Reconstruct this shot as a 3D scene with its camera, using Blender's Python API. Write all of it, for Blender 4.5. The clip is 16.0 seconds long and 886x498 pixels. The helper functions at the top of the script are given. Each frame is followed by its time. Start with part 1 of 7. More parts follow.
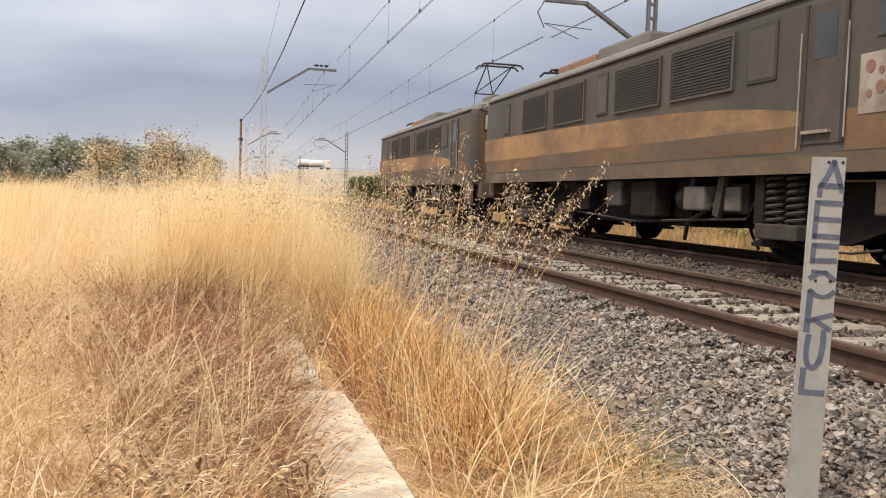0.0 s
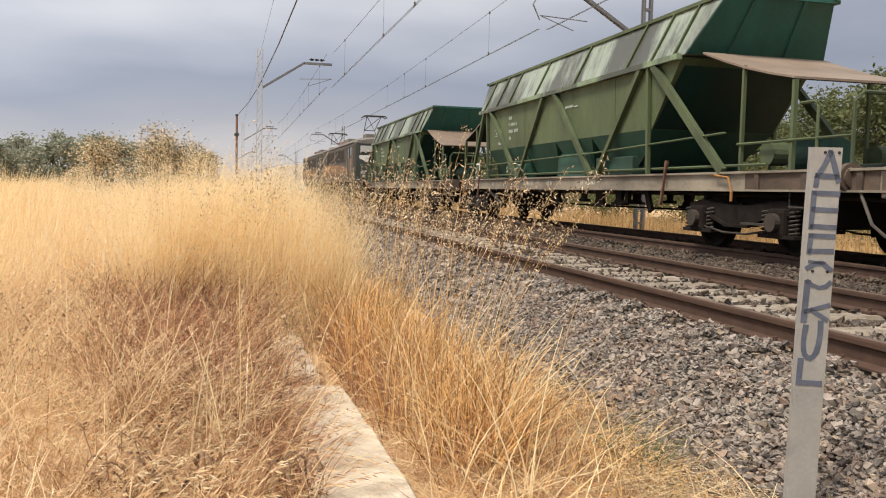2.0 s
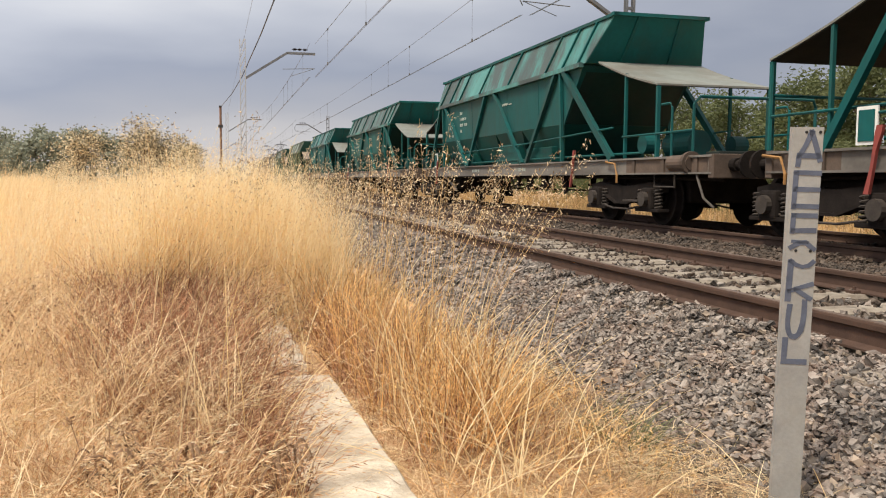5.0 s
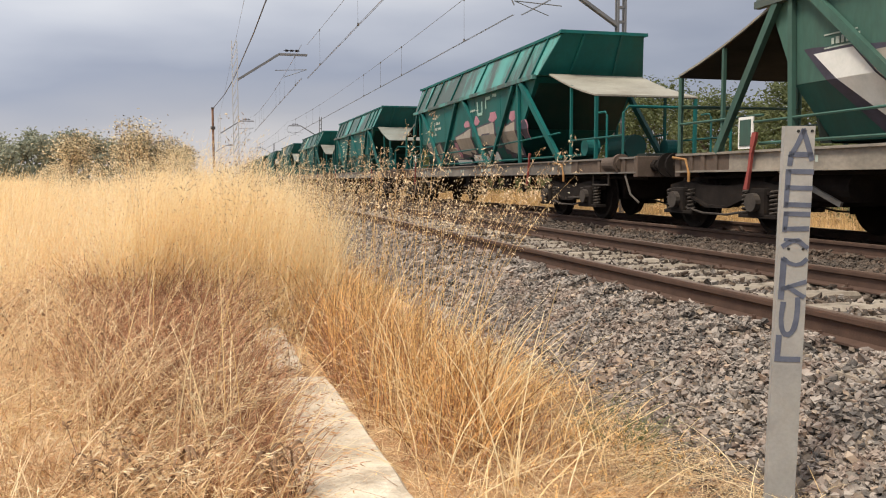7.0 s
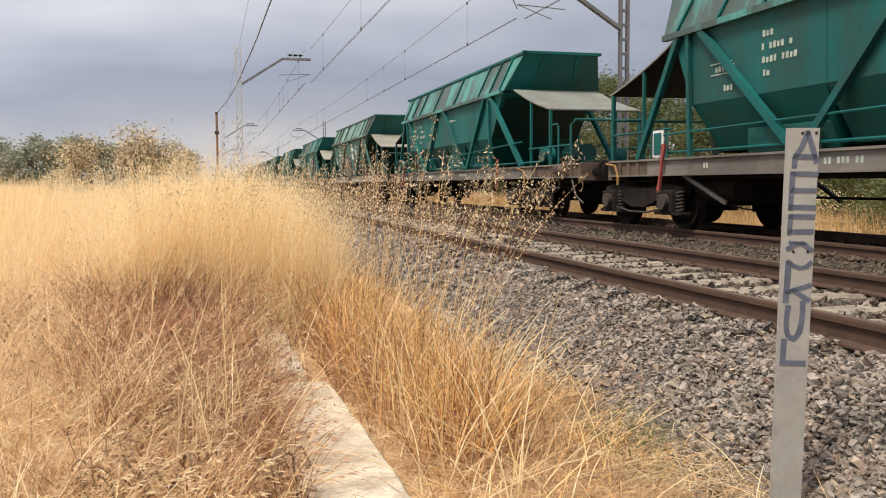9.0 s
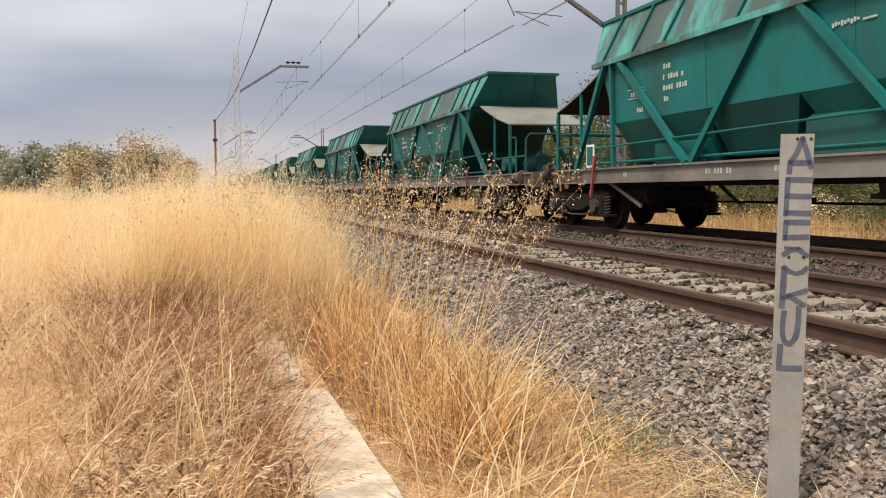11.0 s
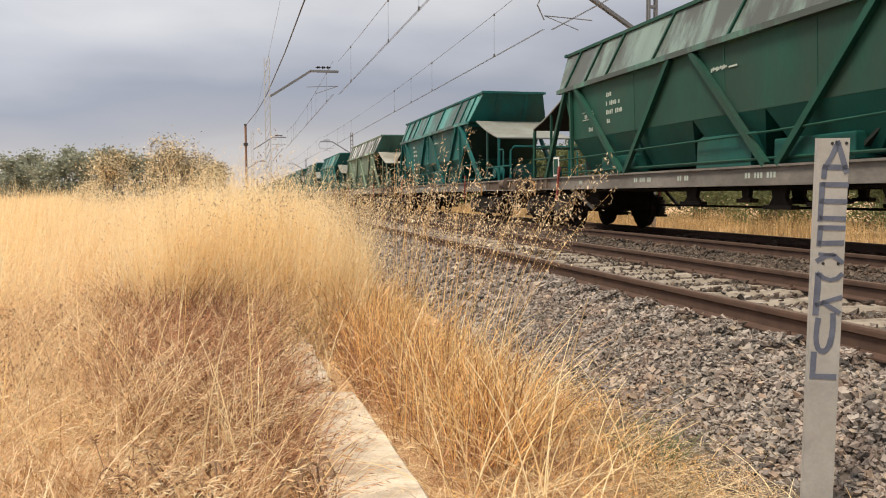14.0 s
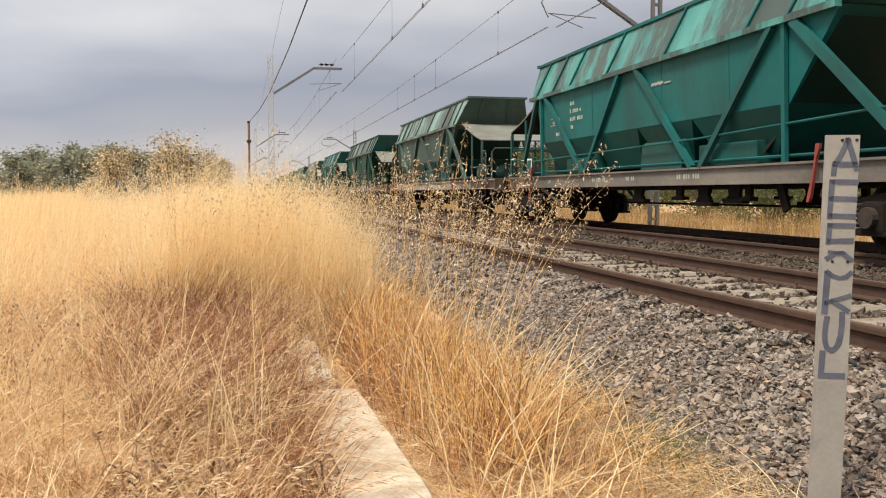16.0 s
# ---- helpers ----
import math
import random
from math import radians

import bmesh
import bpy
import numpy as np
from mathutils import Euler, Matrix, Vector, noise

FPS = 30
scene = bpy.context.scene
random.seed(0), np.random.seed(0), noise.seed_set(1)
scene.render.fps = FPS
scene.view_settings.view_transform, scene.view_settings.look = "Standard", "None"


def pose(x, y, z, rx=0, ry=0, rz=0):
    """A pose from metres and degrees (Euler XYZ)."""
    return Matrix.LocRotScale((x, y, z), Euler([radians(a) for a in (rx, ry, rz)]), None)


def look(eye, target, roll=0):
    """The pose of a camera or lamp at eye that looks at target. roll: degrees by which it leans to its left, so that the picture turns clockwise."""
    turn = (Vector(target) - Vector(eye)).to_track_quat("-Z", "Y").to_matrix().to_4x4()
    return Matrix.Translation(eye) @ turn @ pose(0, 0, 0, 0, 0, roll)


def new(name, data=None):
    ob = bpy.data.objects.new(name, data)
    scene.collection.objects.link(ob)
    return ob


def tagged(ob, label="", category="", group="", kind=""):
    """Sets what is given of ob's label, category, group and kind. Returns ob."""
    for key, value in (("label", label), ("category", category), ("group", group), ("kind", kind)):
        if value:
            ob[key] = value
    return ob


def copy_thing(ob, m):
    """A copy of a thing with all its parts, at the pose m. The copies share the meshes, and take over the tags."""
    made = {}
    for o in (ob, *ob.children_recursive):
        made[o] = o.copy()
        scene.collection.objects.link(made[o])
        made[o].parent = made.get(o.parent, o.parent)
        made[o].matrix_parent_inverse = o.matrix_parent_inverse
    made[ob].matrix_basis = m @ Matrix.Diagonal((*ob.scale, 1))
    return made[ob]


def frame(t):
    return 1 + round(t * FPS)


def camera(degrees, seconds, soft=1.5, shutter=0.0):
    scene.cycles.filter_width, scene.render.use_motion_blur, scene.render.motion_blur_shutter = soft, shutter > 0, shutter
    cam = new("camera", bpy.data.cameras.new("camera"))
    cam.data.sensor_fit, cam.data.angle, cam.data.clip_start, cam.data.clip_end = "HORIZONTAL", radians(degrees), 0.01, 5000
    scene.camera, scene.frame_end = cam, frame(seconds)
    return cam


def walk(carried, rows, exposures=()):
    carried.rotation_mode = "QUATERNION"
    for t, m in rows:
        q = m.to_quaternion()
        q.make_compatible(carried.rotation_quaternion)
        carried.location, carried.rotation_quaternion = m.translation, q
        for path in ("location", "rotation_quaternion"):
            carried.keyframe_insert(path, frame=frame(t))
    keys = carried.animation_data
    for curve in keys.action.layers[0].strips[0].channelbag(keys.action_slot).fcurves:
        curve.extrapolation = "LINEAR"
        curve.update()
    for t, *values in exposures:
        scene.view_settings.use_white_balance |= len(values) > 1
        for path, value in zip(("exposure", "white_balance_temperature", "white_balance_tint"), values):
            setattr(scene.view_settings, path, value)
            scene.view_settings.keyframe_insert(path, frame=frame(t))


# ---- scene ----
cam = camera(54.8, 16.0, soft=1.1)
PATH = [
    (0, (-0.021, -0.174, 0.757), (0.462, 1.763, 0.638), 1.9),
    (0.5, (-0.003, -0.153, 0.754), (0.433, 1.795, 0.632), 1.7),
    (1, (0.001, -0.161, 0.759), (0.477, 1.778, 0.637), 1.7),
    (1.5, (-0.009, -0.165, 0.757), (0.473, 1.772, 0.622), 1.3),
    (2, (-0.015, -0.167, 0.758), (0.474, 1.768, 0.624), 1.4),
    (2.5, (-0.014, -0.17, 0.752), (0.474, 1.763, 0.602), 1.0),
    (3, (0.003, -0.161, 0.75), (0.515, 1.766, 0.591), 0.7),
    (3.5, (-0.003, -0.163, 0.755), (0.51, 1.764, 0.594), 0.5),
    (4, (-0.005, -0.164, 0.751), (0.516, 1.76, 0.588), 0.6),
    (6.3, (-0.007, -0.177, 0.755), (0.503, 1.751, 0.597), 0.0),
    (6.5, (-0.007, -0.176, 0.758), (0.51, 1.749, 0.588), 0.0),
    (7, (-0.013, -0.178, 0.757), (0.518, 1.743, 0.596), -0.1),
    (7.5, (-0.009, -0.171, 0.756), (0.518, 1.752, 0.595), -0.1),
    (8, (-0.011, -0.168, 0.753), (0.508, 1.756, 0.589), -0.3),
    (8.5, (-0.009, -0.16, 0.755), (0.507, 1.766, 0.596), -0.6),
    (9, (0.001, -0.16, 0.756), (0.523, 1.764, 0.604), -0.3),
    (11.5, (0.005, -0.173, 0.757), (0.531, 1.752, 0.622), -0.5),
    (12, (-0.001, -0.172, 0.758), (0.512, 1.757, 0.622), -0.7),
    (12.5, (-0.003, -0.172, 0.754), (0.494, 1.76, 0.613), -0.8),
    (13, (0.0, -0.167, 0.758), (0.484, 1.769, 0.623), -0.8),
    (13.5, (-0.001, -0.17, 0.754), (0.458, 1.772, 0.621), -0.6),
    (14, (0.009, -0.161, 0.755), (0.471, 1.781, 0.629), -0.3),
    (14.5, (0.006, -0.161, 0.753), (0.463, 1.782, 0.62), -0.2),
    (15, (0.006, -0.153, 0.747), (0.457, 1.791, 0.62), -0.5),
    (15.5, (0.004, -0.146, 0.744), (0.464, 1.796, 0.613), -0.5),
    (16, (0.003, -0.132, 0.748), (0.459, 1.811, 0.617), -0.1),
]
walk(cam, [(t, look(eye, target, roll)) for t, eye, target, roll in PATH],
     [(0, 0.05, 6400, 10), (1, 0.0, 6520, 10), (3, 0.0, 6620, 10), (8, 0.0, 6540, 10), (11.5, 0.0, 6680, 10), (16, 0.0, 6840, 10)])

# ---- daylight: a bright, broken overcast with a hazy high sun ----
SUN_ELEVATION, SUN_FROM = 58.0, (-0.87, -0.49)       # the sun stands high over the field side
world = bpy.data.worlds.new("sky")
scene.world = world
world.use_nodes = True


def link_up(tree, a, out, b, into):
    tree.links.new(a.outputs[out], b.inputs[into])


def ramp_node(nodes, stops):
    r = nodes.new("ShaderNodeValToRGB")
    els = r.color_ramp.elements
    while len(els) < len(stops):
        els.new(0.5)
    for e, (p, c) in zip(els, stops):
        e.position, e.color = p, (*c, 1)
    return r


def build_sky():
    tree = world.node_tree
    nodes = tree.nodes
    nodes.clear()
    out = nodes.new("ShaderNodeOutputWorld")
    clear = nodes.new("ShaderNodeTexSky")
    clear.sky_type, clear.sun_disc = "NISHITA", False
    clear.sun_elevation = radians(SUN_ELEVATION)
    clear.sun_rotation = math.atan2(SUN_FROM[0], SUN_FROM[1])
    blue = nodes.new("ShaderNodeBackground")
    blue.inputs["Strength"].default_value = 0.10
    link_up(tree, clear, "Color", blue, "Color")
    coord = nodes.new("ShaderNodeTexCoord")
    split = nodes.new("ShaderNodeSeparateXYZ")
    link_up(tree, coord, "Generated", split, "Vector")
    stretch = nodes.new("ShaderNodeMapping")
    stretch.inputs["Scale"].default_value = (1.6, 1.6, 6.0)
    link_up(tree, coord, "Generated", stretch, "Vector")
    big = nodes.new("ShaderNodeTexNoise")
    big.inputs["Scale"].default_value, big.inputs["Detail"].default_value = 1.3, 5
    big.inputs["Roughness"].default_value = 0.45
    link_up(tree, stretch, "Vector", big, "Vector")
    # height above the horizon, pushed up and down by the cloud shapes
    push = nodes.new("ShaderNodeMath")
    push.operation = "MULTIPLY_ADD"
    push.inputs[1].default_value, push.inputs[2].default_value = 0.30, -0.15
    link_up(tree, big, "Fac", push, 0)
    add = nodes.new("ShaderNodeMath")
    add.operation = "ADD"
    link_up(tree, split, "Z", add, 0)
    link_up(tree, push, "Value", add, 1)
    tone = ramp_node(nodes, [(0.0, (0.58, 0.565, 0.59)), (0.05, (0.45, 0.455, 0.51)), (0.12, (0.345, 0.375, 0.47)),
                             (0.19, (0.55, 0.575, 0.65)), (0.27, (0.82, 0.83, 0.86)), (0.60, (0.70, 0.72, 0.77))])
    link_up(tree, add, "Value", tone, "Fac")
    cloud = nodes.new("ShaderNodeBackground")
    link_up(tree, tone, "Color", cloud, "Color")
    # the clouds are brighter towards the sun's side
    side = nodes.new("ShaderNodeMath")
    side.operation = "MULTIPLY_ADD"
    side.inputs[1].default_value, side.inputs[2].default_value = -0.30, 1.08
    link_up(tree, split, "X", side, 0)
    link_up(tree, side, "Value", cloud, "Strength")
    mix = nodes.new("ShaderNodeMixShader")
    mix.inputs["Fac"].default_value = 0.9
    link_up(tree, blue, "Background", mix, 1)
    link_up(tree, cloud, "Background", mix, 2)
    link_up(tree, mix, "Shader", out, "Surface")


build_sky()
sun_data = bpy.data.lights.new("sun", "SUN")
sun_data.energy, sun_data.angle, sun_data.color = 5.0, radians(16.0), (1.0, 0.90, 0.76)
sun = new("sun", sun_data)
c = math.cos(radians(SUN_ELEVATION))
sun.matrix_world = look((SUN_FROM[0] * c * 50, SUN_FROM[1] * c * 50, math.sin(radians(SUN_ELEVATION)) * 50), (0, 0, 0))

# ---- materials ----


def surface(name, dark, light, rough=0.8, metal=0.0, grain=40.0, patch=3.0, bump=0.15, stain=None, stain_amount=0.5,
            by_object=0.0, by_island=0.0, own_colour=False, stretch=(1, 1, 1), through_light=0.0, dust=0.0, stain_edge=0.16):
    """A worn surface: two scales of tone, stains, fine relief. own_colour takes the object's colour as paint."""
    m = bpy.data.materials.new(name)
    m.use_nodes = True
    t = m.node_tree
    n = t.nodes
    b = n["Principled BSDF"]
    b.inputs["Roughness"].default_value, b.inputs["Metallic"].default_value = rough, metal
    co = n.new("ShaderNodeTexCoord")
    mp = n.new("ShaderNodeMapping")
    mp.inputs["Scale"].default_value = stretch
    info = n.new("ShaderNodeObjectInfo")
    sh = n.new("ShaderNodeVectorMath")
    sh.operation = "MULTIPLY_ADD"
    sh.inputs[1].default_value = (37, 17, 53)
    link_up(t, info, "Random", sh, 0)
    link_up(t, co, "Object", sh, 2)
    link_up(t, sh, "Vector", mp, "Vector")
    fine, large = n.new("ShaderNodeTexNoise"), n.new("ShaderNodeTexNoise")
    fine.inputs["Scale"].default_value, fine.inputs["Detail"].default_value = grain, 4
    large.inputs["Scale"].default_value, large.inputs["Detail"].default_value = patch, 6
    large.inputs["Roughness"].default_value = 0.6
    for tex in (fine, large):
        link_up(t, mp, "Vector", tex, "Vector")
    tone = n.new("ShaderNodeMixRGB")
    tone.inputs["Color1"].default_value, tone.inputs["Color2"].default_value = (*dark, 1), (*light, 1)
    blend = n.new("ShaderNodeMath")
    blend.operation = "MULTIPLY_ADD"
    blend.inputs[1].default_value, blend.use_clamp = 0.5, True
    half = n.new("ShaderNodeMath")
    half.operation = "MULTIPLY_ADD"
    half.inputs[1].default_value, half.inputs[2].default_value = 1.6, -0.55
    link_up(t, large, "Fac", half, 0)
    link_up(t, fine, "Fac", blend, 0)
    link_up(t, half, "Value", blend, 2)
    last = blend
    for amount, node, socket in ((by_object, info, "Random"), (by_island, None, "")):
        if amount:
            if node is None:
                node, socket = n.new("ShaderNodeNewGeometry"), "Random Per Island"
            one = n.new("ShaderNodeMath")
            one.operation, one.use_clamp = "MULTIPLY_ADD", True
            one.inputs[1].default_value = amount
            two = n.new("ShaderNodeMath")
            two.operation = "SUBTRACT"
            two.inputs[1].default_value = amount / 2
            link_up(t, last, "Value", two, 0)
            link_up(t, node, socket, one, 0)
            link_up(t, two, "Value", one, 2)
            last = one
    link_up(t, last, "Value", tone, "Fac")
    colour = tone
    if own_colour:
        mul = n.new("ShaderNodeMixRGB")
        mul.blend_type = "MULTIPLY"
        mul.inputs["Fac"].default_value = 1
        link_up(t, info, "Color", mul, "Color1")
        link_up(t, tone, "Color", mul, "Color2")
        colour = mul
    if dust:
        # pale teal mixed in: dust together with sky light on the slopes
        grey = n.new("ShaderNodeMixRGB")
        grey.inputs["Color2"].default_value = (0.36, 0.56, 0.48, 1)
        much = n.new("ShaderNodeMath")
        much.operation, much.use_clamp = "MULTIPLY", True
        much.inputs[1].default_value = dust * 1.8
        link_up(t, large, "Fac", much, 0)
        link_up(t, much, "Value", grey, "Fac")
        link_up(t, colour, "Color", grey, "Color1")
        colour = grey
    if stain:
        rough_patch = n.new("ShaderNodeTexNoise")
        rough_patch.inputs["Scale"].default_value, rough_patch.inputs["Detail"].default_value = patch * 0.45, 9
        rough_patch.inputs["Roughness"].default_value = 0.72
        link_up(t, mp, "Vector", rough_patch, "Vector")
        low = 0.52 - 0.1 * stain_amount
        cut = ramp_node(n, [(low, (0, 0, 0)), (low + stain_edge, (1, 1, 1))])
        link_up(t, rough_patch, "Fac", cut, "Fac")
        strength = n.new("ShaderNodeMath")
        strength.operation = "MULTIPLY"
        strength.inputs[1].default_value = stain_amount
        link_up(t, cut, "Color", strength, 0)
        spoil = n.new("ShaderNodeMixRGB")
        spoil.inputs["Color2"].default_value = (*stain, 1)
        link_up(t, strength, "Value", spoil, "Fac")
        link_up(t, colour, "Color", spoil, "Color1")
        colour = spoil
    link_up(t, colour, "Color", b, "Base Color")
    if bump:
        bp = n.new("ShaderNodeBump")
        bp.inputs["Strength"].default_value, bp.inputs["Distance"].default_value = bump, 0.01
        link_up(t, fine, "Fac", bp, "Height")
        link_up(t, bp, "Normal", b, "Normal")
    if through_light:
        glow = n.new("ShaderNodeBsdfTranslucent")
        link_up(t, colour, "Color", glow, "Color")
        both = n.new("ShaderNodeMixShader")
        both.inputs["Fac"].default_value = through_light
        link_up(t, b, "BSDF", both, 1)
        link_up(t, glow, "BSDF", both, 2)
        link_up(t, both, "Shader", n["Material Output"], "Surface")
    return m


GROUND = surface("dry_earth", (0.38, 0.235, 0.125), (0.66, 0.46, 0.27), 0.95, grain=25, patch=0.8, bump=0.5)
BALLAST = surface("ballast_bed", (0.075, 0.066, 0.058), (0.22, 0.195, 0.17), 0.95, grain=45, patch=2.0, bump=0.9,
                  stain=(0.16, 0.11, 0.075), stain_amount=0.5)
STONE = surface("crushed_stone", (0.062, 0.056, 0.052), (0.32, 0.280, 0.246), 0.9, grain=60, patch=9, bump=0.4,
                by_island=1.1, stain=(0.27, 0.165, 0.115), stain_amount=0.4)
STONE_TAN = surface("tan_stone", (0.13, 0.102, 0.078), (0.38, 0.305, 0.235), 0.9, grain=60, patch=9, bump=0.4,
                    by_island=1.2, stain=(0.34, 0.19, 0.13), stain_amount=0.35)
STONE_PART = surface("crushed_stone_single", (0.062, 0.056, 0.052), (0.32, 0.280, 0.246), 0.9, grain=60, patch=9, bump=0.4,
                     by_object=1.1, stain=(0.27, 0.165, 0.115), stain_amount=0.4)
CONCRETE = surface("sleeper_concrete", (0.17, 0.143, 0.112), (0.38, 0.33, 0.272), 0.9, grain=70, patch=4, bump=0.4,
                   stain=(0.11, 0.078, 0.05), stain_amount=0.6, by_object=0.3)
KERB = surface("old_concrete", (0.44, 0.375, 0.29), (0.76, 0.685, 0.565), 0.95, grain=55, patch=6, bump=1.0,
               stain=(0.27, 0.205, 0.14), stain_amount=0.6)
RAIL = surface("rusty_rail", (0.042, 0.022, 0.015), (0.090, 0.050, 0.034), 0.85, 0.05, grain=90, patch=6, bump=0.2)
RAIL_TOP = surface("worn_rail_top", (0.13, 0.085, 0.062), (0.22, 0.155, 0.12), 0.5, 0.4, grain=60, patch=3, bump=0.05)
POST = surface("galvanised_post", (0.215, 0.217, 0.213), (0.365, 0.368, 0.36), 0.7, 0.1, grain=70, patch=6, bump=0.1,
               stain=(0.26, 0.25, 0.21), stain_amount=0.35)
# brake dust, with the train's shadow darkened into the same colour
STONE_DIRTY_SHADED = surface("dusty_shaded_stone", (0.028, 0.022, 0.018), (0.120, 0.094, 0.074), 0.9, grain=60, patch=6, bump=0.4,
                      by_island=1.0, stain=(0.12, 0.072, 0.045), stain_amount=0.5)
# concrete darkened to carry the train's shadow on the far track
CONCRETE_SHADED = surface("shaded_sleeper_concrete", (0.040, 0.032, 0.025), (0.11, 0.09, 0.072), 0.9, grain=70, patch=4, bump=0.4,
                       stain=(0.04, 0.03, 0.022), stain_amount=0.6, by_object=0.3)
ARM = surface("dark_galvanised_arm", (0.11, 0.115, 0.125), (0.19, 0.195, 0.205), 0.6, 0.2, grain=40, patch=2, bump=0.05)
INK = surface("faded_blue_paint", (0.045, 0.056, 0.088), (0.115, 0.135, 0.19), 0.7, grain=120, patch=14, bump=0.05)
HOLE = surface("hole", (0.01, 0.01, 0.01), (0.02, 0.02, 0.02), 0.9, bump=0)
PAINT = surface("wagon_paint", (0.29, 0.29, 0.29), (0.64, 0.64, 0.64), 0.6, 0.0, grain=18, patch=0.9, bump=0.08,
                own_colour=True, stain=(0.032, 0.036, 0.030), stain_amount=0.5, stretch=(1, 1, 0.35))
# lighter than the walls: real dust plus sky light painted into the slope
PAINT_SLOPE = surface("dusty_skylit_paint", (0.7, 0.7, 0.7), (1.1, 1.1, 1.06), 0.5, 0.0, grain=20, patch=1.5, bump=0.08,
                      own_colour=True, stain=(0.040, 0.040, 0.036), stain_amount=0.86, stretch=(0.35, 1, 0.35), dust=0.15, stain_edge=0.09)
# near-black colour that stands for the shade beneath the canopies
CANOPY_SHADE = surface("canopy_lining", (0.011, 0.011, 0.011), (0.026, 0.026, 0.025), 0.85, grain=20, patch=2, bump=0.1)
CANOPY = surface("dusty_sheet", (0.55, 0.55, 0.55), (1.0, 1.0, 1.0), 0.7, 0.1, grain=20, patch=1.4, bump=0.08,
                 own_colour=True, stain=(0.13, 0.095, 0.065), stain_amount=0.5)
# near-black steel: the shade at the wagon ends is in its colour
SHADE_STEEL = surface("shade_dark_steel", (0.010, 0.014, 0.013), (0.032, 0.040, 0.036), 0.8, 0.0, grain=20, patch=1.6, bump=0.1)
SOLE = surface("grimy_grey_steel", (0.095, 0.090, 0.083), (0.26, 0.245, 0.225), 0.75, 0.15, grain=25, patch=1.2, bump=0.1,
               stain=(0.068, 0.058, 0.050), stain_amount=0.65, stretch=(1, 0.6, 1), own_colour=True)
HEADSTOCK = surface("rusty_headstock", (0.040, 0.028, 0.021), (0.14, 0.10, 0.075), 0.8, 0.1, grain=30, patch=2.0, bump=0.15)
RUNNING = surface("brake_dust_steel", (0.009, 0.0075, 0.007), (0.029, 0.023, 0.020), 0.9, 0.1, grain=40, patch=4, bump=0.2)
RUST = surface("rusty_steel", (0.13, 0.07, 0.045), (0.26, 0.15, 0.10), 0.85, 0.1, grain=40, patch=4, bump=0.2)
RED = surface("lever_paint", (0.62, 0.62, 0.62), (1.0, 1.0, 1.0), 0.65, grain=50, patch=5, bump=0.05, own_colour=True)
YELLOW = surface("yellow_paint", (0.20, 0.095, 0.030), (0.36, 0.19, 0.055), 0.7, grain=50, patch=5, bump=0.05)
WHITE = surface("faded_white_paint", (0.55, 0.56, 0.54), (0.78, 0.78, 0.75), 0.7, grain=60, patch=9, bump=0.03)
STENCIL = surface("worn_stencil_paint", (0.17, 0.23, 0.20), (0.48, 0.52, 0.47), 0.7, grain=60, patch=7, bump=0.02)
SPRINGS = surface("worn_bogie_steel", (0.022, 0.017, 0.014), (0.070, 0.057, 0.047), 0.75, 0.2, grain=40, patch=5, bump=0.2)
GEAR = surface("dusty_equipment_steel", (0.050, 0.044, 0.038), (0.14, 0.122, 0.105), 0.8, 0.05, grain=30, patch=4, bump=0.1)
LOCO_GREY = surface("loco_dirty_grey", (0.029, 0.027, 0.023), (0.078, 0.070, 0.058), 0.6, 0.05, grain=16, patch=0.8,
                    bump=0.05, stain=(0.10, 0.066, 0.042), stain_amount=0.45, stretch=(1, 1, 0.4))
LOCO_PANEL = surface("scuffed_grey_panel", (0.18, 0.155, 0.13), (0.36, 0.32, 0.27), 0.7, 0.0, grain=20, patch=3, bump=0.05, stain=(0.10, 0.055, 0.045), stain_amount=0.6)
BLACK_GLASS = surface("dark_cab_glass", (0.02, 0.022, 0.022), (0.06, 0.062, 0.06), 0.12, 0.0, grain=10, patch=2, bump=0)
LOCO_ROOF = surface("loco_roof", (0.095, 0.090, 0.082), (0.20, 0.188, 0.172), 0.7, 0.05, grain=20, patch=1.0, bump=0.08,
                    stain=(0.075, 0.056, 0.040), stain_amount=0.5)
LOCO_STRIPE = surface("loco_faded_yellow", (0.11, 0.060, 0.029), (0.38, 0.215, 0.092), 0.7, 0.0, grain=14, patch=1.1, bump=0.05,
                      stain=(0.095, 0.064, 0.042), stain_amount=0.75, stretch=(1, 0.6, 1))
LOCO_DOOR = surface("loco_sooty_door", (0.026, 0.021, 0.018), (0.075, 0.059, 0.048), 0.65, 0.0, grain=16, patch=1.6, bump=0.05, stain=(0.11, 0.085, 0.065), stain_amount=0.3)
LOCO_LOWER = surface("loco_grimy_lower_band", (0.056, 0.036, 0.021), (0.195, 0.110, 0.052), 0.72, 0.0, grain=14, patch=1.0, bump=0.05,
                     stain=(0.070, 0.052, 0.038), stain_amount=0.8, stretch=(1, 0.6, 1))
LOCO_SKIRT = surface("loco_lower_grime", (0.065, 0.046, 0.031), (0.19, 0.125, 0.070), 0.75, 0.0, grain=14, patch=1.2, bump=0.05,
                     stain=(0.05, 0.042, 0.034), stain_amount=0.8, stretch=(1, 0.6, 1))
LOCO_END = surface("loco_end_blue_grey", (0.022, 0.033, 0.031), (0.065, 0.082, 0.076), 0.5, 0.05, grain=16, patch=1.0, bump=0.05, stain=(0.085, 0.058, 0.038), stain_amount=0.5, stretch=(1, 1, 0.4))
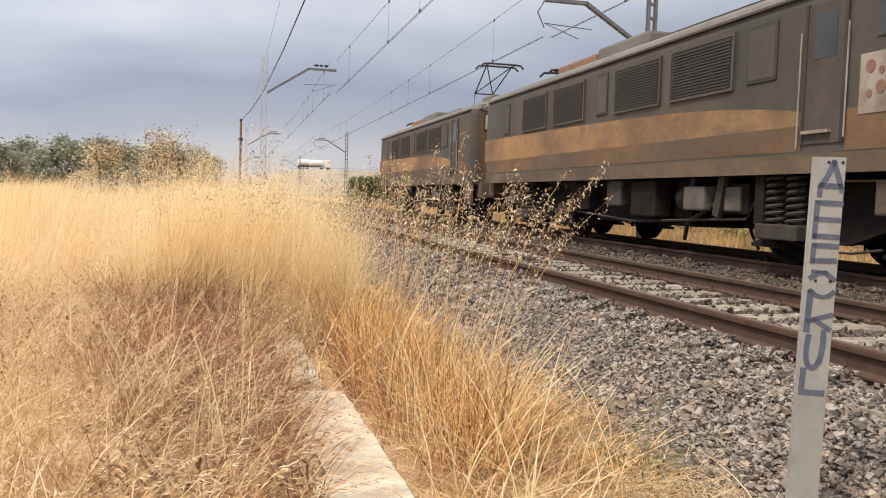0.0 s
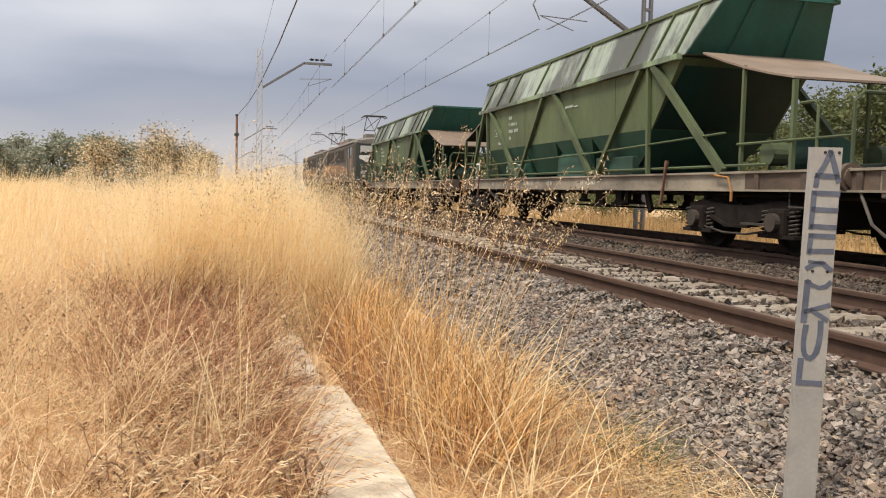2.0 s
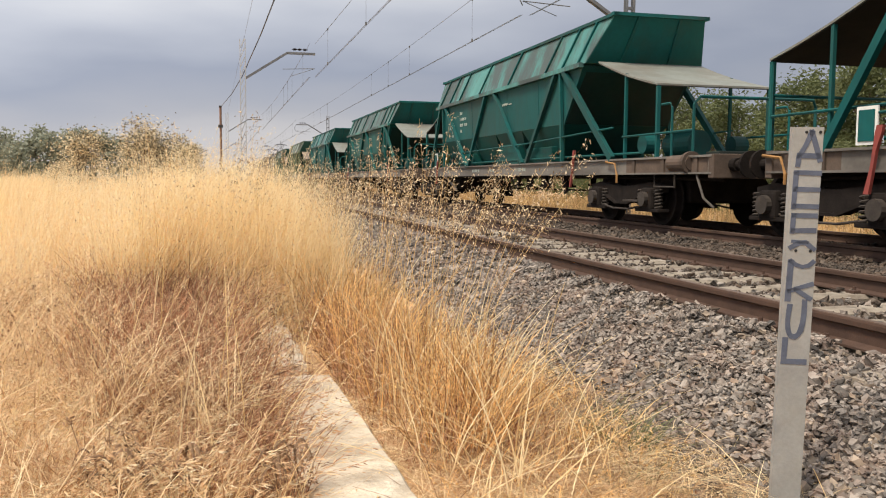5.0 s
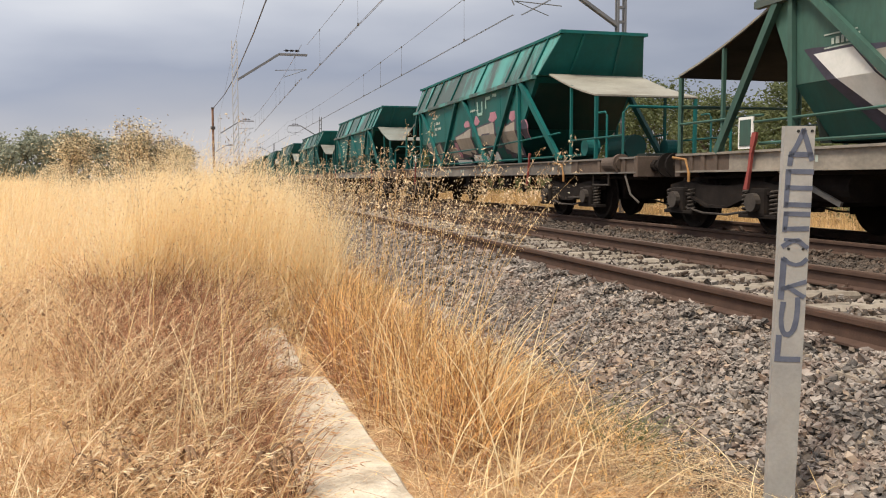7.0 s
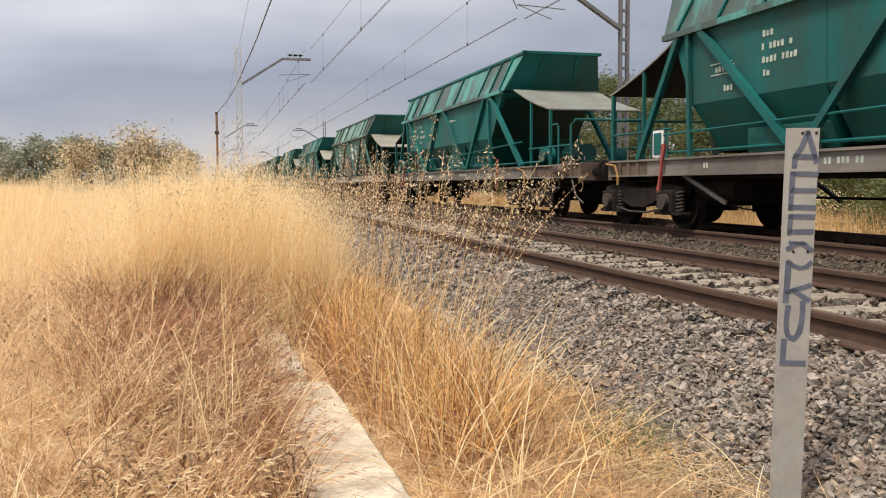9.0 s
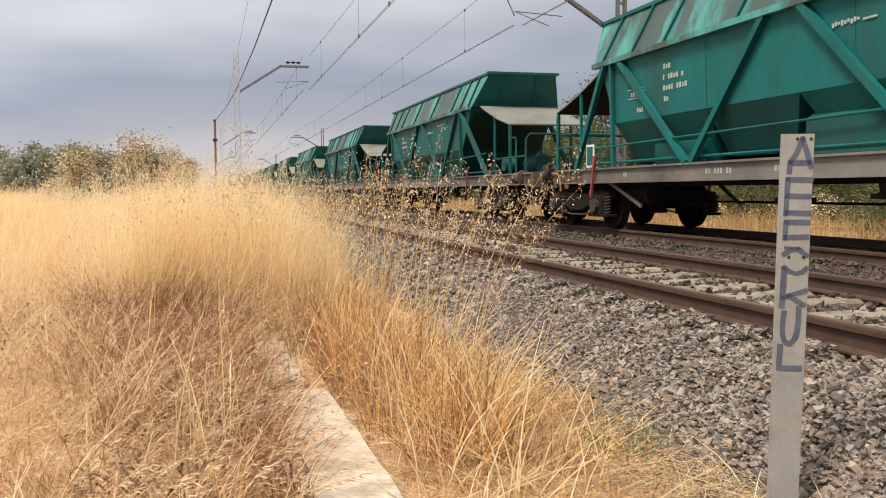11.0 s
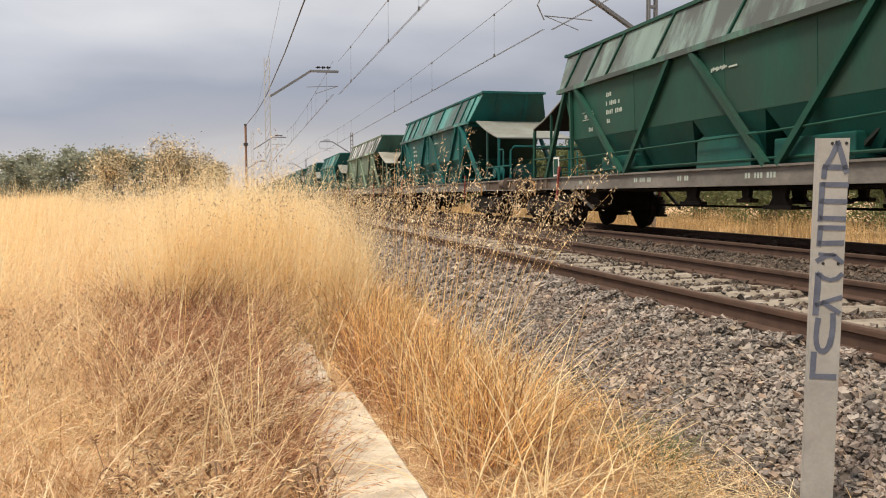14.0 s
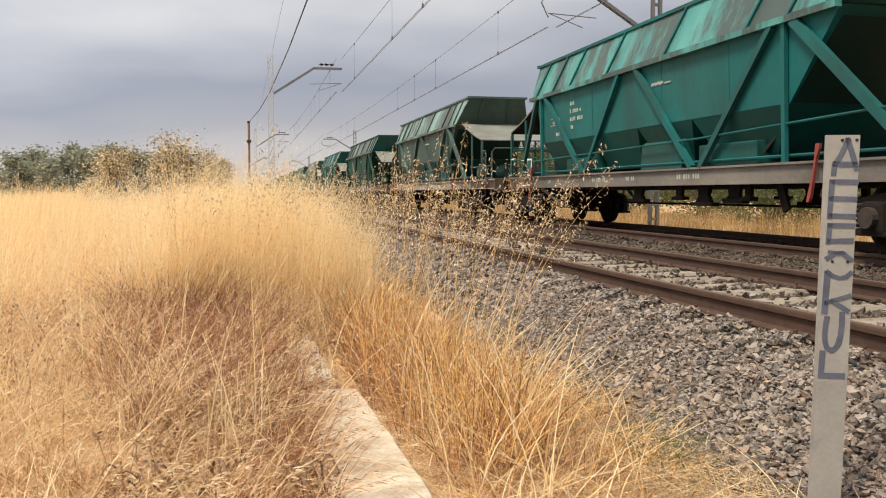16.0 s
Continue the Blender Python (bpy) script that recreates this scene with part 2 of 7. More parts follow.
DARK = surface("dark_grille", (0.02, 0.02, 0.02), (0.055, 0.05, 0.045), 0.8, 0.1, grain=30, patch=3, bump=0.1)
GLASS = surface("dusty_glass_with_blind", (0.34, 0.35, 0.34), (0.52, 0.53, 0.51), 0.12, 0.0, grain=10, patch=2, bump=0)
STEEL = surface("galvanised_steel", (0.36, 0.37, 0.38), (0.52, 0.53, 0.54), 0.55, 0.3, grain=40, patch=2, bump=0.05)
WIRE = surface("copper_wire", (0.09, 0.085, 0.08), (0.16, 0.15, 0.14), 0.6, 0.4, grain=20, patch=2, bump=0)
CABLE = surface("black_cable", (0.02, 0.02, 0.022), (0.04, 0.04, 0.042), 0.6, 0.0, grain=20, patch=2, bump=0)
STRAW = surface("dry_straw", (0.22, 0.090, 0.025), (1.0, 0.69, 0.30), 0.6, grain=30, patch=0.6, bump=0, by_island=1.7, through_light=0.35)
HAZE = surface("bleached_panicles", (0.92, 0.745, 0.45), (1.0, 0.92, 0.71), 0.65, grain=20, patch=0.4, bump=0, by_island=0.6, through_light=0.5)
UNDER = surface("reddish_undergrowth", (0.15, 0.064, 0.033), (0.66, 0.375, 0.215), 0.7, grain=30, patch=0.9, bump=0, by_island=1.1, through_light=0.3)
RED_STEM = surface("russet_stems", (0.13, 0.053, 0.027), (0.68, 0.372, 0.217), 0.7, grain=30, patch=0.8, bump=0, by_island=1.2, through_light=0.3)
FEATHER = surface("buff_feathery_heads", (0.44, 0.25, 0.125), (1.0, 0.765, 0.49), 0.65, grain=20, patch=0.8, bump=0, by_island=0.6, through_light=0.45)
GOLD = surface("golden_stems", (0.18, 0.070, 0.020), (1.0, 0.625, 0.265), 0.6, grain=30, patch=0.9, bump=0, by_island=1.4, through_light=0.35)
PALE = surface("bleached_oats", (0.78, 0.545, 0.255), (1.0, 0.875, 0.58), 0.65, grain=20, patch=0.45, bump=0, by_island=1.0, through_light=0.45)
VERGE = surface("verge_straw", (0.29, 0.185, 0.080), (0.68, 0.49, 0.245), 0.7, grain=20, patch=0.5, bump=0, by_island=0.9, through_light=0.35)
HUSK = surface("oat_husks", (0.20, 0.12, 0.06), (0.85, 0.70, 0.47), 0.6, grain=30, patch=1.0, bump=0, by_island=1.3, through_light=0.3)
BROME = surface("buff_dry_brome", (0.37, 0.200, 0.092), (1.0, 0.84, 0.555), 0.7, grain=30, patch=1.0, bump=0, by_island=1.2, through_light=0.4)
LEAF = surface("grey_green_leaf", (0.085, 0.105, 0.040), (0.165, 0.185, 0.078), 0.7, grain=20, patch=0.5, bump=0, by_island=0.3, through_light=0.4)
# distance haze is put into this paler, greyer leaf colour
LEAF_HAZED = surface("hazed_far_foliage", (0.20, 0.22, 0.165), (0.35, 0.37, 0.285), 0.8, grain=5, patch=0.2, bump=0, by_island=0.8, through_light=0.4)
LEAF_PALE = surface("pale_shrub_leaf", (0.10, 0.088, 0.048), (0.84, 0.71, 0.48), 0.7, grain=20, patch=0.5, bump=0, by_island=1.3, through_light=0.35)
WEED = surface("dark_dry_weed", (0.19, 0.11, 0.06), (0.40, 0.26, 0.155), 0.8, grain=30, patch=1.0, bump=0, by_island=1.0, through_light=0.2)
DRY_BANK = surface("dry_bank", (0.24, 0.20, 0.15), (0.42, 0.36, 0.28), 0.95, grain=2, patch=0.15, bump=0.3, stain=(0.16, 0.16, 0.10), stain_amount=0.6)
DEAD_LEAF = surface("dead_thistle_leaf", (0.11, 0.062, 0.034), (0.28, 0.17, 0.095), 0.8, grain=40, patch=6, bump=0.3)
BARK = surface("bark", (0.08, 0.06, 0.045), (0.17, 0.13, 0.10), 0.9, grain=30, patch=3, bump=0.5)
PAINT.node_tree.nodes["Principled BSDF"].inputs["Specular IOR Level"].default_value = 0.25      # old chalky paint
for dull in (SHADE_STEEL, CANOPY_SHADE, RUNNING):           # painted shade and brake dust hardly shine
    dull.node_tree.nodes["Principled BSDF"].inputs["Specular IOR Level"].default_value = 0.12

# ---- building helpers ----


def mesh_of(name, verts, faces, material):
    me = bpy.data.meshes.new(name)
    me.from_pydata(verts, [], faces)
    me.materials.append(material)
    me.update()
    return me


def part(name, bm, material, parent=None, label=""):
    """Links a bmesh (or a mesh) as one object under a thing or part."""
    if isinstance(bm, bmesh.types.BMesh):
        bmesh.ops.recalc_face_normals(bm, faces=bm.faces)
        me = bpy.data.meshes.new(name)
        bm.to_mesh(me)
        bm.free()
        me.materials.append(material)
    else:
        me = bm
    ob = new(name, me)
    ob.parent = parent
    if label:
        ob["label"] = label
    return ob


def box(x0, x1, y0, y1, z0, z1, bm=None, bevel=0.0):
    bm = bm or bmesh.new()
    v = [bm.verts.new((x, y, z)) for x in (x0, x1) for y in (y0, y1) for z in (z0, z1)]
    fs = [bm.faces.new([v[i] for i in q]) for q in ((0, 1, 3, 2), (4, 6, 7, 5), (0, 4, 5, 1), (2, 3, 7, 6), (0, 2, 6, 4), (1, 5, 7, 3))]
    if bevel:
        edges = {e for f in fs for e in f.edges}
        bmesh.ops.bevel(bm, geom=list(edges), offset=bevel, segments=2, affect="EDGES", profile=0.6)
    return bm


def beam(p, q, w, h, bm=None, up=(1, 0, 0)):
    """A bar of section w (along up) by h from p to q."""
    bm = bm or bmesh.new()
    p, q = Vector(p), Vector(q)
    d = (q - p).normalized()
    a = Vector(up)
    a = (a - d * a.dot(d)).normalized()
    b = d.cross(a)
    v = [bm.verts.new(o + a * (w / 2 * i) + b * (h / 2 * j)) for o in (p, q) for i, j in ((-1, -1), (1, -1), (1, 1), (-1, 1))]
    for f in ((3, 2, 1, 0), (4, 5, 6, 7), (0, 1, 5, 4), (1, 2, 6, 5), (2, 3, 7, 6), (3, 0, 4, 7)):
        bm.faces.new([v[i] for i in f])
    return bm


def tube(points, r, seg=6, bm=None):
    bm = bm or bmesh.new()
    pts = [Vector(p) for p in points]
    rings = []
    for i, p in enumerate(pts):
        d = (pts[min(i + 1, len(pts) - 1)] - pts[max(i - 1, 0)]).normalized()
        a = d.cross(Vector((0.13, 0.31, 0.94)))
        a = a.normalized() if a.length > 0.1 else d.cross(Vector((1, 0, 0))).normalized()
        b = d.cross(a)
        rings.append([bm.verts.new(p + (a * math.cos(k * math.tau / seg) + b * math.sin(k * math.tau / seg)) * r) for k in range(seg)])
    for s, e in zip(rings, rings[1:]):
        for k in range(seg):
            bm.faces.new((s[k], s[(k + 1) % seg], e[(k + 1) % seg], e[k]))
    bm.faces.new(rings[0][::-1])
    bm.faces.new(rings[-1])
    return bm


def lathe_x(profile, seg=24, bm=None, at=(0, 0, 0)):
    """A solid turned about the x axis; profile: (x, radius)."""
    bm = bm or bmesh.new()
    rings = [[bm.verts.new((at[0] + x, at[1] + r * math.cos(k * math.tau / seg), at[2] + r * math.sin(k * math.tau / seg))) for k in range(seg)]
             for x, r in profile]
    for s, e in zip(rings, rings[1:]):
        for k in range(seg):
            bm.faces.new((s[k], s[(k + 1) % seg], e[(k + 1) % seg], e[k]))
    bm.faces.new(rings[0])
    bm.faces.new(rings[-1][::-1])
    return bm


def drum(p, q, r, seg=14, bm=None):
    return tube([p, q], r, seg, bm)


def loft(sections, bm=None, caps=True):
    """Joins rings of equal count into a skin."""
    bm = bm or bmesh.new()
    rings = [[bm.verts.new(p) for p in s] for s in sections]
    k = len(rings[0])
    for s, e in zip(rings, rings[1:]):
        for i in range(k):
            bm.faces.new((s[i], s[(i + 1) % k], e[(i + 1) % k], e[i]))
    if caps:
        bm.faces.new(rings[0][::-1])
        bm.faces.new(rings[-1])
    return bm


def coil(x, y, z0, z1, radius, wire, turns=5, bm=None):
    n = turns * 8
    return tube([(x + radius * math.cos(i * math.tau / 8), y + radius * math.sin(i * math.tau / 8), z0 + (z1 - z0) * i / n) for i in range(n + 1)], wire, 5, bm)


def small_pieces(ob):
    ob["kind"] = "stuff"
    return ob


def empty(name, at=(0, 0, 0)):
    ob = new(name)
    ob.location = at
    return ob

# ---- ground, track bed ----
NEAR_X, FAR_X = 4.30, 8.30          # middle of each track
GAUGE = 1.738                       # between rail heads' middles


def profile(x):
    pts = ((-3000, 0.0), (-60, -0.3), (-12, -0.52), (-3, -0.60), (1.1, -0.61), (2.0, -0.70), (2.4, -0.65), (3.0, -0.235), (3.2, -0.185), (9.6, -0.185), (9.75, -0.235), (10.8, -0.55),
           (12.5, -0.60), (17, -0.35), (60, 0.0), (3000, 2.0))
    for (a, za), (b, zb) in zip(pts, pts[1:]):
        if x <= b:
            return za + (zb - za) * (x - a) / (b - a)
    return pts[-1][1]


def build_ground():
    xs = [-2500, -900, -300, -120, -60, -30, -18, -12, -8, -5, -3] + [-2 + 0.2 * i for i in range(21)] + \
         [2.2, 2.4, 2.6, 2.8, 3.0, 3.2, 3.6, 4.3, 5, 5.6, 6.3, 7, 8, 9, 9.6, 9.75, 10.1, 10.5, 10.8, 11.5, 12.5, 14, 17, 25, 40, 60, 120, 400, 1000, 2500]
    ys = [-400, -120, -60, -30, -15, -8, -4, -2] + [-1 + 0.25 * i for i in range(50)] + [12, 13, 14, 16, 18, 21, 25, 30, 36, 44, 55, 70, 100, 160, 260, 450, 900, 1800, 3500]
    verts = []
    for y in ys:
        for x in xs:
            rough = 0.035 if x < 2.2 or 10.6 < x < 60 else 0.012
            verts.append((x, y, profile(x) + rough * noise.noise((x * 1.7, y * 1.7, 0.3)) * 2 - (0.045 if 3 <= x <= 9.7 else 0)))
    w = len(xs)
    field, bed = [], []
    for j in range(len(ys) - 1):
        for i in range(w - 1):
            (bed if 2.3 <= (xs[i] + xs[i + 1]) / 2 <= 10.6 else field).append((j * w + i, j * w + i + 1, (j + 1) * w + i + 1, (j + 1) * w + i))
    me = mesh_of("ground", verts, field + bed, GROUND)
    me.materials.append(BALLAST)
    for p in me.polygons[len(field):]:
        p.material_index = 1
    return tagged(part("ground", me, None), "dry earth field with a grey stone track bed", "ground", kind="structure")


ground = build_ground()


def rail_section(x, top=0.0):
    half = [(0.0335, 0.0), (0.036, -0.012), (0.034, -0.038), (0.009, -0.052), (0.009, -0.128), (0.068, -0.146), (0.068, -0.158)]
    return [(x + a, top + z) for a, z in half] + [(x - a, top + z) for a, z in half[::-1]]


def build_rail(x, parent):
    s = rail_section(x)
    ys = [-30, -10, 0, 10, 25, 50, 100, 200, 400, 700]
    rail = part("rail", loft([[(a, y, z) for a, z in s] for y in ys]), RAIL, parent)
    part("running_surface", box(x - 0.024, x + 0.024, -30, 700, -0.004, 0.003), RAIL_TOP, rail, "worn brighter rail top")
    return rail


def sleeper_mesh(concrete):
    """A concrete sleeper with sloped rail seats and a lower waist."""
    bm = bmesh.new()
    rows = []
    for x, top, half in ((-1.30, -0.20, 0.125), (-1.22, -0.165, 0.13), (-0.60, -0.160, 0.13), (-0.45, -0.165, 0.12), (0, -0.168, 0.115),
                         (0.45, -0.165, 0.12), (0.60, -0.160, 0.13), (1.22, -0.165, 0.13), (1.30, -0.20, 0.125)):
        rows.append([(x, -half, -0.40), (x, -half, top - 0.03), (x, -half + 0.03, top), (x, half - 0.03, top), (x, half, top - 0.03), (x, half, -0.40)])
    loft(rows, bm)
    bmesh.ops.recalc_face_normals(bm, faces=bm.faces)
    me = bpy.data.meshes.new("sleeper")
    bm.to_mesh(me)
    bm.free()
    me.materials.append(concrete)
    return me


SLEEPER, SLEEPER_SHADED = sleeper_mesh(CONCRETE), sleeper_mesh(CONCRETE_SHADED)


def fastening_mesh():
    bm = bmesh.new()
    for sx in (-1, 1):
        box(sx * 0.11 - 0.035, sx * 0.11 + 0.035, -0.05, 0.05, -0.165, -0.135, bm, 0.008)
        tube([(sx * 0.10, 0, -0.14), (sx * 0.10, 0, -0.105)], 0.014, 6, bm)
    bmesh.ops.recalc_face_normals(bm, faces=bm.faces)
    me = bpy.data.meshes.new("fastening")
    bm.to_mesh(me)
    bm.free()
    me.materials.append(RAIL)
    return me


FASTENING = fastening_mesh()


def build_track(cx, label, sleeper):
    track = tagged(empty("railway_track", (cx, 0, 0)), label, "railway track", group="railway tracks", kind="structure")
    for side in (-1, 1):
        build_rail(side * GAUGE / 2, track)
    for i in range(-22, 110):
        y = 1.5 + 0.6 * i
        s = part("sleeper", sleeper, None, track)
        s.location = (random.uniform(-0.012, 0.012), y, random.uniform(-0.006, 0.006))
        s.rotation_euler = (0, 0, random.uniform(-0.008, 0.008))
        if -2 < i < 34:
            for side in (-1, 1):
                f = part("fastening", FASTENING, None, s)
                f.location = (side * GAUGE / 2, 0, 0)
    return track


build_track(NEAR_X, "rusty rails on pale concrete sleepers in grey ballast", SLEEPER)
build_track(FAR_X, "rusty rails on sleepers coloured dark for the passing train's shadow", SLEEPER_SHADED)

# ---- kerb of old concrete in the grass ----


def build_kerb():
    bm = bmesh.new()
    rows = []
    for i in range(40):
        y = -1.0 + i * 0.16
        wob = 0.012 * noise.noise((y * 3, 1, 0)) * 2
        right = 0.775 - 0.026 * (y - 3.0) + wob
        left = right - 0.42 + 0.05 * noise.noise((y * 2, 7, 0))
        top = -0.50 + 0.012 * noise.noise((y * 4, 3, 0))
        rows.append([(left, y, -0.75), (left, y, top - 0.03), (left + 0.03, y, top), ((left + right) / 2, y, top + 0.006), (right - 0.02, y, top),
                     (right, y, top - 0.025), (right, y, -0.75)])
    loft(rows, bm)
    return tagged(part("kerb", bm, KERB), "weathered pale concrete kerb edge sunk in dry grass", "kerb")


build_kerb()
bm = bmesh.new()
rows = []
for i in range(14):
    y = 5.5 + i * 0.16
    right = 0.70 + 0.04 * noise.noise((y * 5, 2, 0)) - 0.012 * (y - 5.5) - 0.11
    rows.append([(right - 0.24, y, -0.75), (right - 0.22, y, -0.51), (right - 0.11, y, -0.47 + 0.03 * noise.noise((y * 6, 0, 0))), (right, y, -0.49), (right + 0.02, y, -0.75)])
loft(rows, bm)
tagged(part("broken_kerb", bm, KERB), "crumbled end of an old concrete kerb", "kerb")

# ---- marker post with painted letters ----


def build_post():
    post = tagged(empty("marker_post", (2.306, 2.85, -0.75)), "pale steel channel post with hand-painted blue letters", "post")
    post.rotation_euler = (radians(3.6), radians(0.33), radians(-24))
    H = 1.722
    w = 0.0582
    bm = bmesh.new()
    # folded channel: front web and two flanges
    s = [(-w, 0.0), (w, 0.0), (w, 0.05), (w - 0.006, 0.05), (w - 0.006, 0.006), (-w + 0.006, 0.006), (-w + 0.006, 0.05), (-w, 0.05)]
    loft([[(x, y, z) for x, y in s] for z in (0, H * 0.33, H * 0.66, H - 0.004, H)], bm)
    part("channel", bm, POST, post)

    def stroke(points, width=0.011):
        """One brush stroke: a thin ribbon of paint along the points, mitred at its bends."""
        p = [Vector((x_, z_)) for x_, z_ in points]
        p[0], p[-1] = p[0] + (p[0] - p[1]).normalized() * width * 0.4, p[-1] + (p[-1] - p[-2]).normalized() * width * 0.4
        rows = []
        for i, q in enumerate(p):
            d0 = (q - p[i - 1]).normalized() if i else (p[1] - q).normalized()
            d1 = (p[i + 1] - q).normalized() if i + 1 < len(p) else d0
            d = (d0 + d1).normalized() if (d0 + d1).length > 0.3 else d0
            half = width / 2 / max(0.6, d.dot(d0)) * random.uniform(0.88, 1.1)
            s_ = Vector((-d.y, d.x)) * half
            rows.append([(q.x - s_.x, 0.0, q.y - s_.y), (q.x + s_.x, 0.0, q.y + s_.y), (q.x + s_.x, -0.002, q.y + s_.y), (q.x - s_.x, -0.002, q.y - s_.y)])
        part("painted_letter", loft(rows), INK, post)

    def z(v):                        # from the top edge down
        return H - v

    l, r = -0.036, 0.053
    stroke([(0.014, z(0.020)), (-0.008, z(0.075)), (-0.030, z(0.118)), (-0.032, z(0.150))], 0.020)
    stroke([(0.014, z(0.018)), (0.032, z(0.072)), (0.050, z(0.130))], 0.020)
    stroke([(-0.030, z(0.112)), (0.044, z(0.114))], 0.021)
    for a, b in ((0.180, 0.318), (0.350, 0.418)):
        stroke([(l, z(a)), (l - 0.003, z(b))], 0.020)
    for v in (0.180, 0.246, 0.313, 0.351, 0.413):
        stroke([(l, z(v)), (r - 0.03 * (v - 0.18), z(v + random.uniform(-0.004, 0.004)))], 0.020)
    stroke([(l - 0.004, z(0.482)), (l + 0.026, z(0.462)), (0.014, z(0.460)), (0.048, z(0.486))], 0.020)
    stroke([(l + 0.002, z(0.456)), (0.022, z(0.461))], 0.014)
    stroke([(l - 0.001, z(0.536)), (-0.016, z(0.552)), (0.010, z(0.560)), (0.034, z(0.554)), (0.050, z(0.538))], 0.017)
    stroke([(l, z(0.540)), (l - 0.004, z(0.695))], 0.023)
    stroke([(l, z(0.660)), (-0.004, z(0.648)), (0.050, z(0.630))], 0.018)
    stroke([(-0.014, z(0.652)), (0.046, z(0.690))], 0.018)
    stroke([(0.026, z(0.702)), (0.027, z(0.75)), (0.024, z(0.79)), (0.018, z(0.822)), (0.008, z(0.842)), (-0.004, z(0.851)), (-0.016, z(0.849)), (-0.026, z(0.838)), (-0.032, z(0.818)), (-0.035, z(0.79)), (-0.034, z(0.76)), (-0.030, z(0.722))], 0.021)
    stroke([(-0.040, z(0.862)), (-0.042, z(0.955)), (0.040, z(0.955))], 0.022)
    for hx, hz in ((-0.006, 0.020), (0.046, 0.020), (-0.020, 0.494), (0.036, 0.494)):
        m = bmesh.new()
        tube([(hx, -0.0022, z(hz)), (hx, 0.004, z(hz))], 0.0060, 10, m)
        part("bolt_hole", m, HOLE, post)
    return post


build_post()

# ---- overhead line: masts, arms, wires ----


def build_mast(x, y, top, side, arm=True, reach=3.3):
    """A lattice mast; side is +1 when its arm reaches to growing x."""
    mast = tagged(empty("catenary_mast", (x, y, -0.6)), "galvanised lattice mast with a bent cantilever arm", "mast", group="overhead line masts")
    h = top + 0.6
    metal, thick = (ARM, 0.028) if side < 0 else (STEEL, 0.016)
    for sx in (-0.11, 0.11):
        for sy in (-0.07, 0.07):
            part("leg", box(sx - thick, sx + thick, sy - 0.018, sy + 0.018, 0, h), metal, mast)
    m = bmesh.new()
    n = int(h / 0.4)
    for i in range(n):
        z0 = 0.2 + i * 0.4
        for sy in (-0.075, 0.075):
            beam((-0.08, sy, z0), (0.08, sy, z0 + (0.0 if side < 0 else 0.4)), 0.010, thick * 2.2, m, up=(0, 1, 0))
    small_pieces(part("lattice", m, metal, mast))
    if arm:
        z0, z1 = 5.1 + 0.6, 6.25 + 0.6
        m = bmesh.new()
        for o in (-0.05, 0.05):
            beam((side * 0.12, o, z0), (side * (reach - 1.1), o, z1), 0.06, 0.09, m, up=(0, 1, 0))
            beam((side * (reach - 1.12), o, z1), (side * (reach + 0.12), o, z1), 0.06, 0.09, m, up=(0, 1, 0))
        part("arm", m, ARM, mast)
        # insulators above the arm and the steady arm below
        m = bmesh.new()
        for k in range(3):
            cx = side * (reach - 0.55 + 0.22 * (k - 1))
            lathe_x([(-0.07, 0.02), (-0.05, 0.055), (-0.01, 0.055), (0.02, 0.03), (0.05, 0.055), (0.08, 0.02)], 10, m, (cx, 0, z1 + 0.17))
        tube([(side * (reach - 0.9), 0, z1 + 0.17), (side * (reach - 0.2), 0, z1 + 0.17)], 0.014, 6, m)
        part("insulator", m, RUNNING, mast)
        m = bmesh.new()
        if side < 0:
            tube([(side * (reach + 0.10), 0, z1), (side * (reach + 0.30), 0, z1 - 0.35), (side * (reach + 0.1), 0, z1 - 0.75)], 0.02, 6, m)
        tube([(side * (reach + 0.10), 0, 5.62 + 0.6), (side * (reach - 1.3), 0, 5.55 + 0.6)], 0.014, 6, m)
        tube([(side * (reach + 0.10), 0, 5.62 + 0.6), (side * (reach - 0.9), 0, 5.27 + 0.6)], 0.012, 6, m)
        part("steady_arm", m, ARM, mast)
    return mast


build_mast(11.40, 22.2, 8.2, -1, reach=3.1)
build_mast(11.40, 88.0, 7.2, -1, reach=3.1)
build_mast(11.40, 150.0, 7.2, -1, reach=3.1)
build_mast(1.30, 38.3, 6.75, 1, reach=3.0)
build_mast(1.30, 82.0, 6.75, 1, reach=3.0)
build_mast(1.30, 140.0, 6.75, 1, reach=3.0)
build_mast(11.40, -42.0, 7.2, -1, reach=3.1)
build_mast(1.30, -24.0, 6.75, 1, reach=3.0)


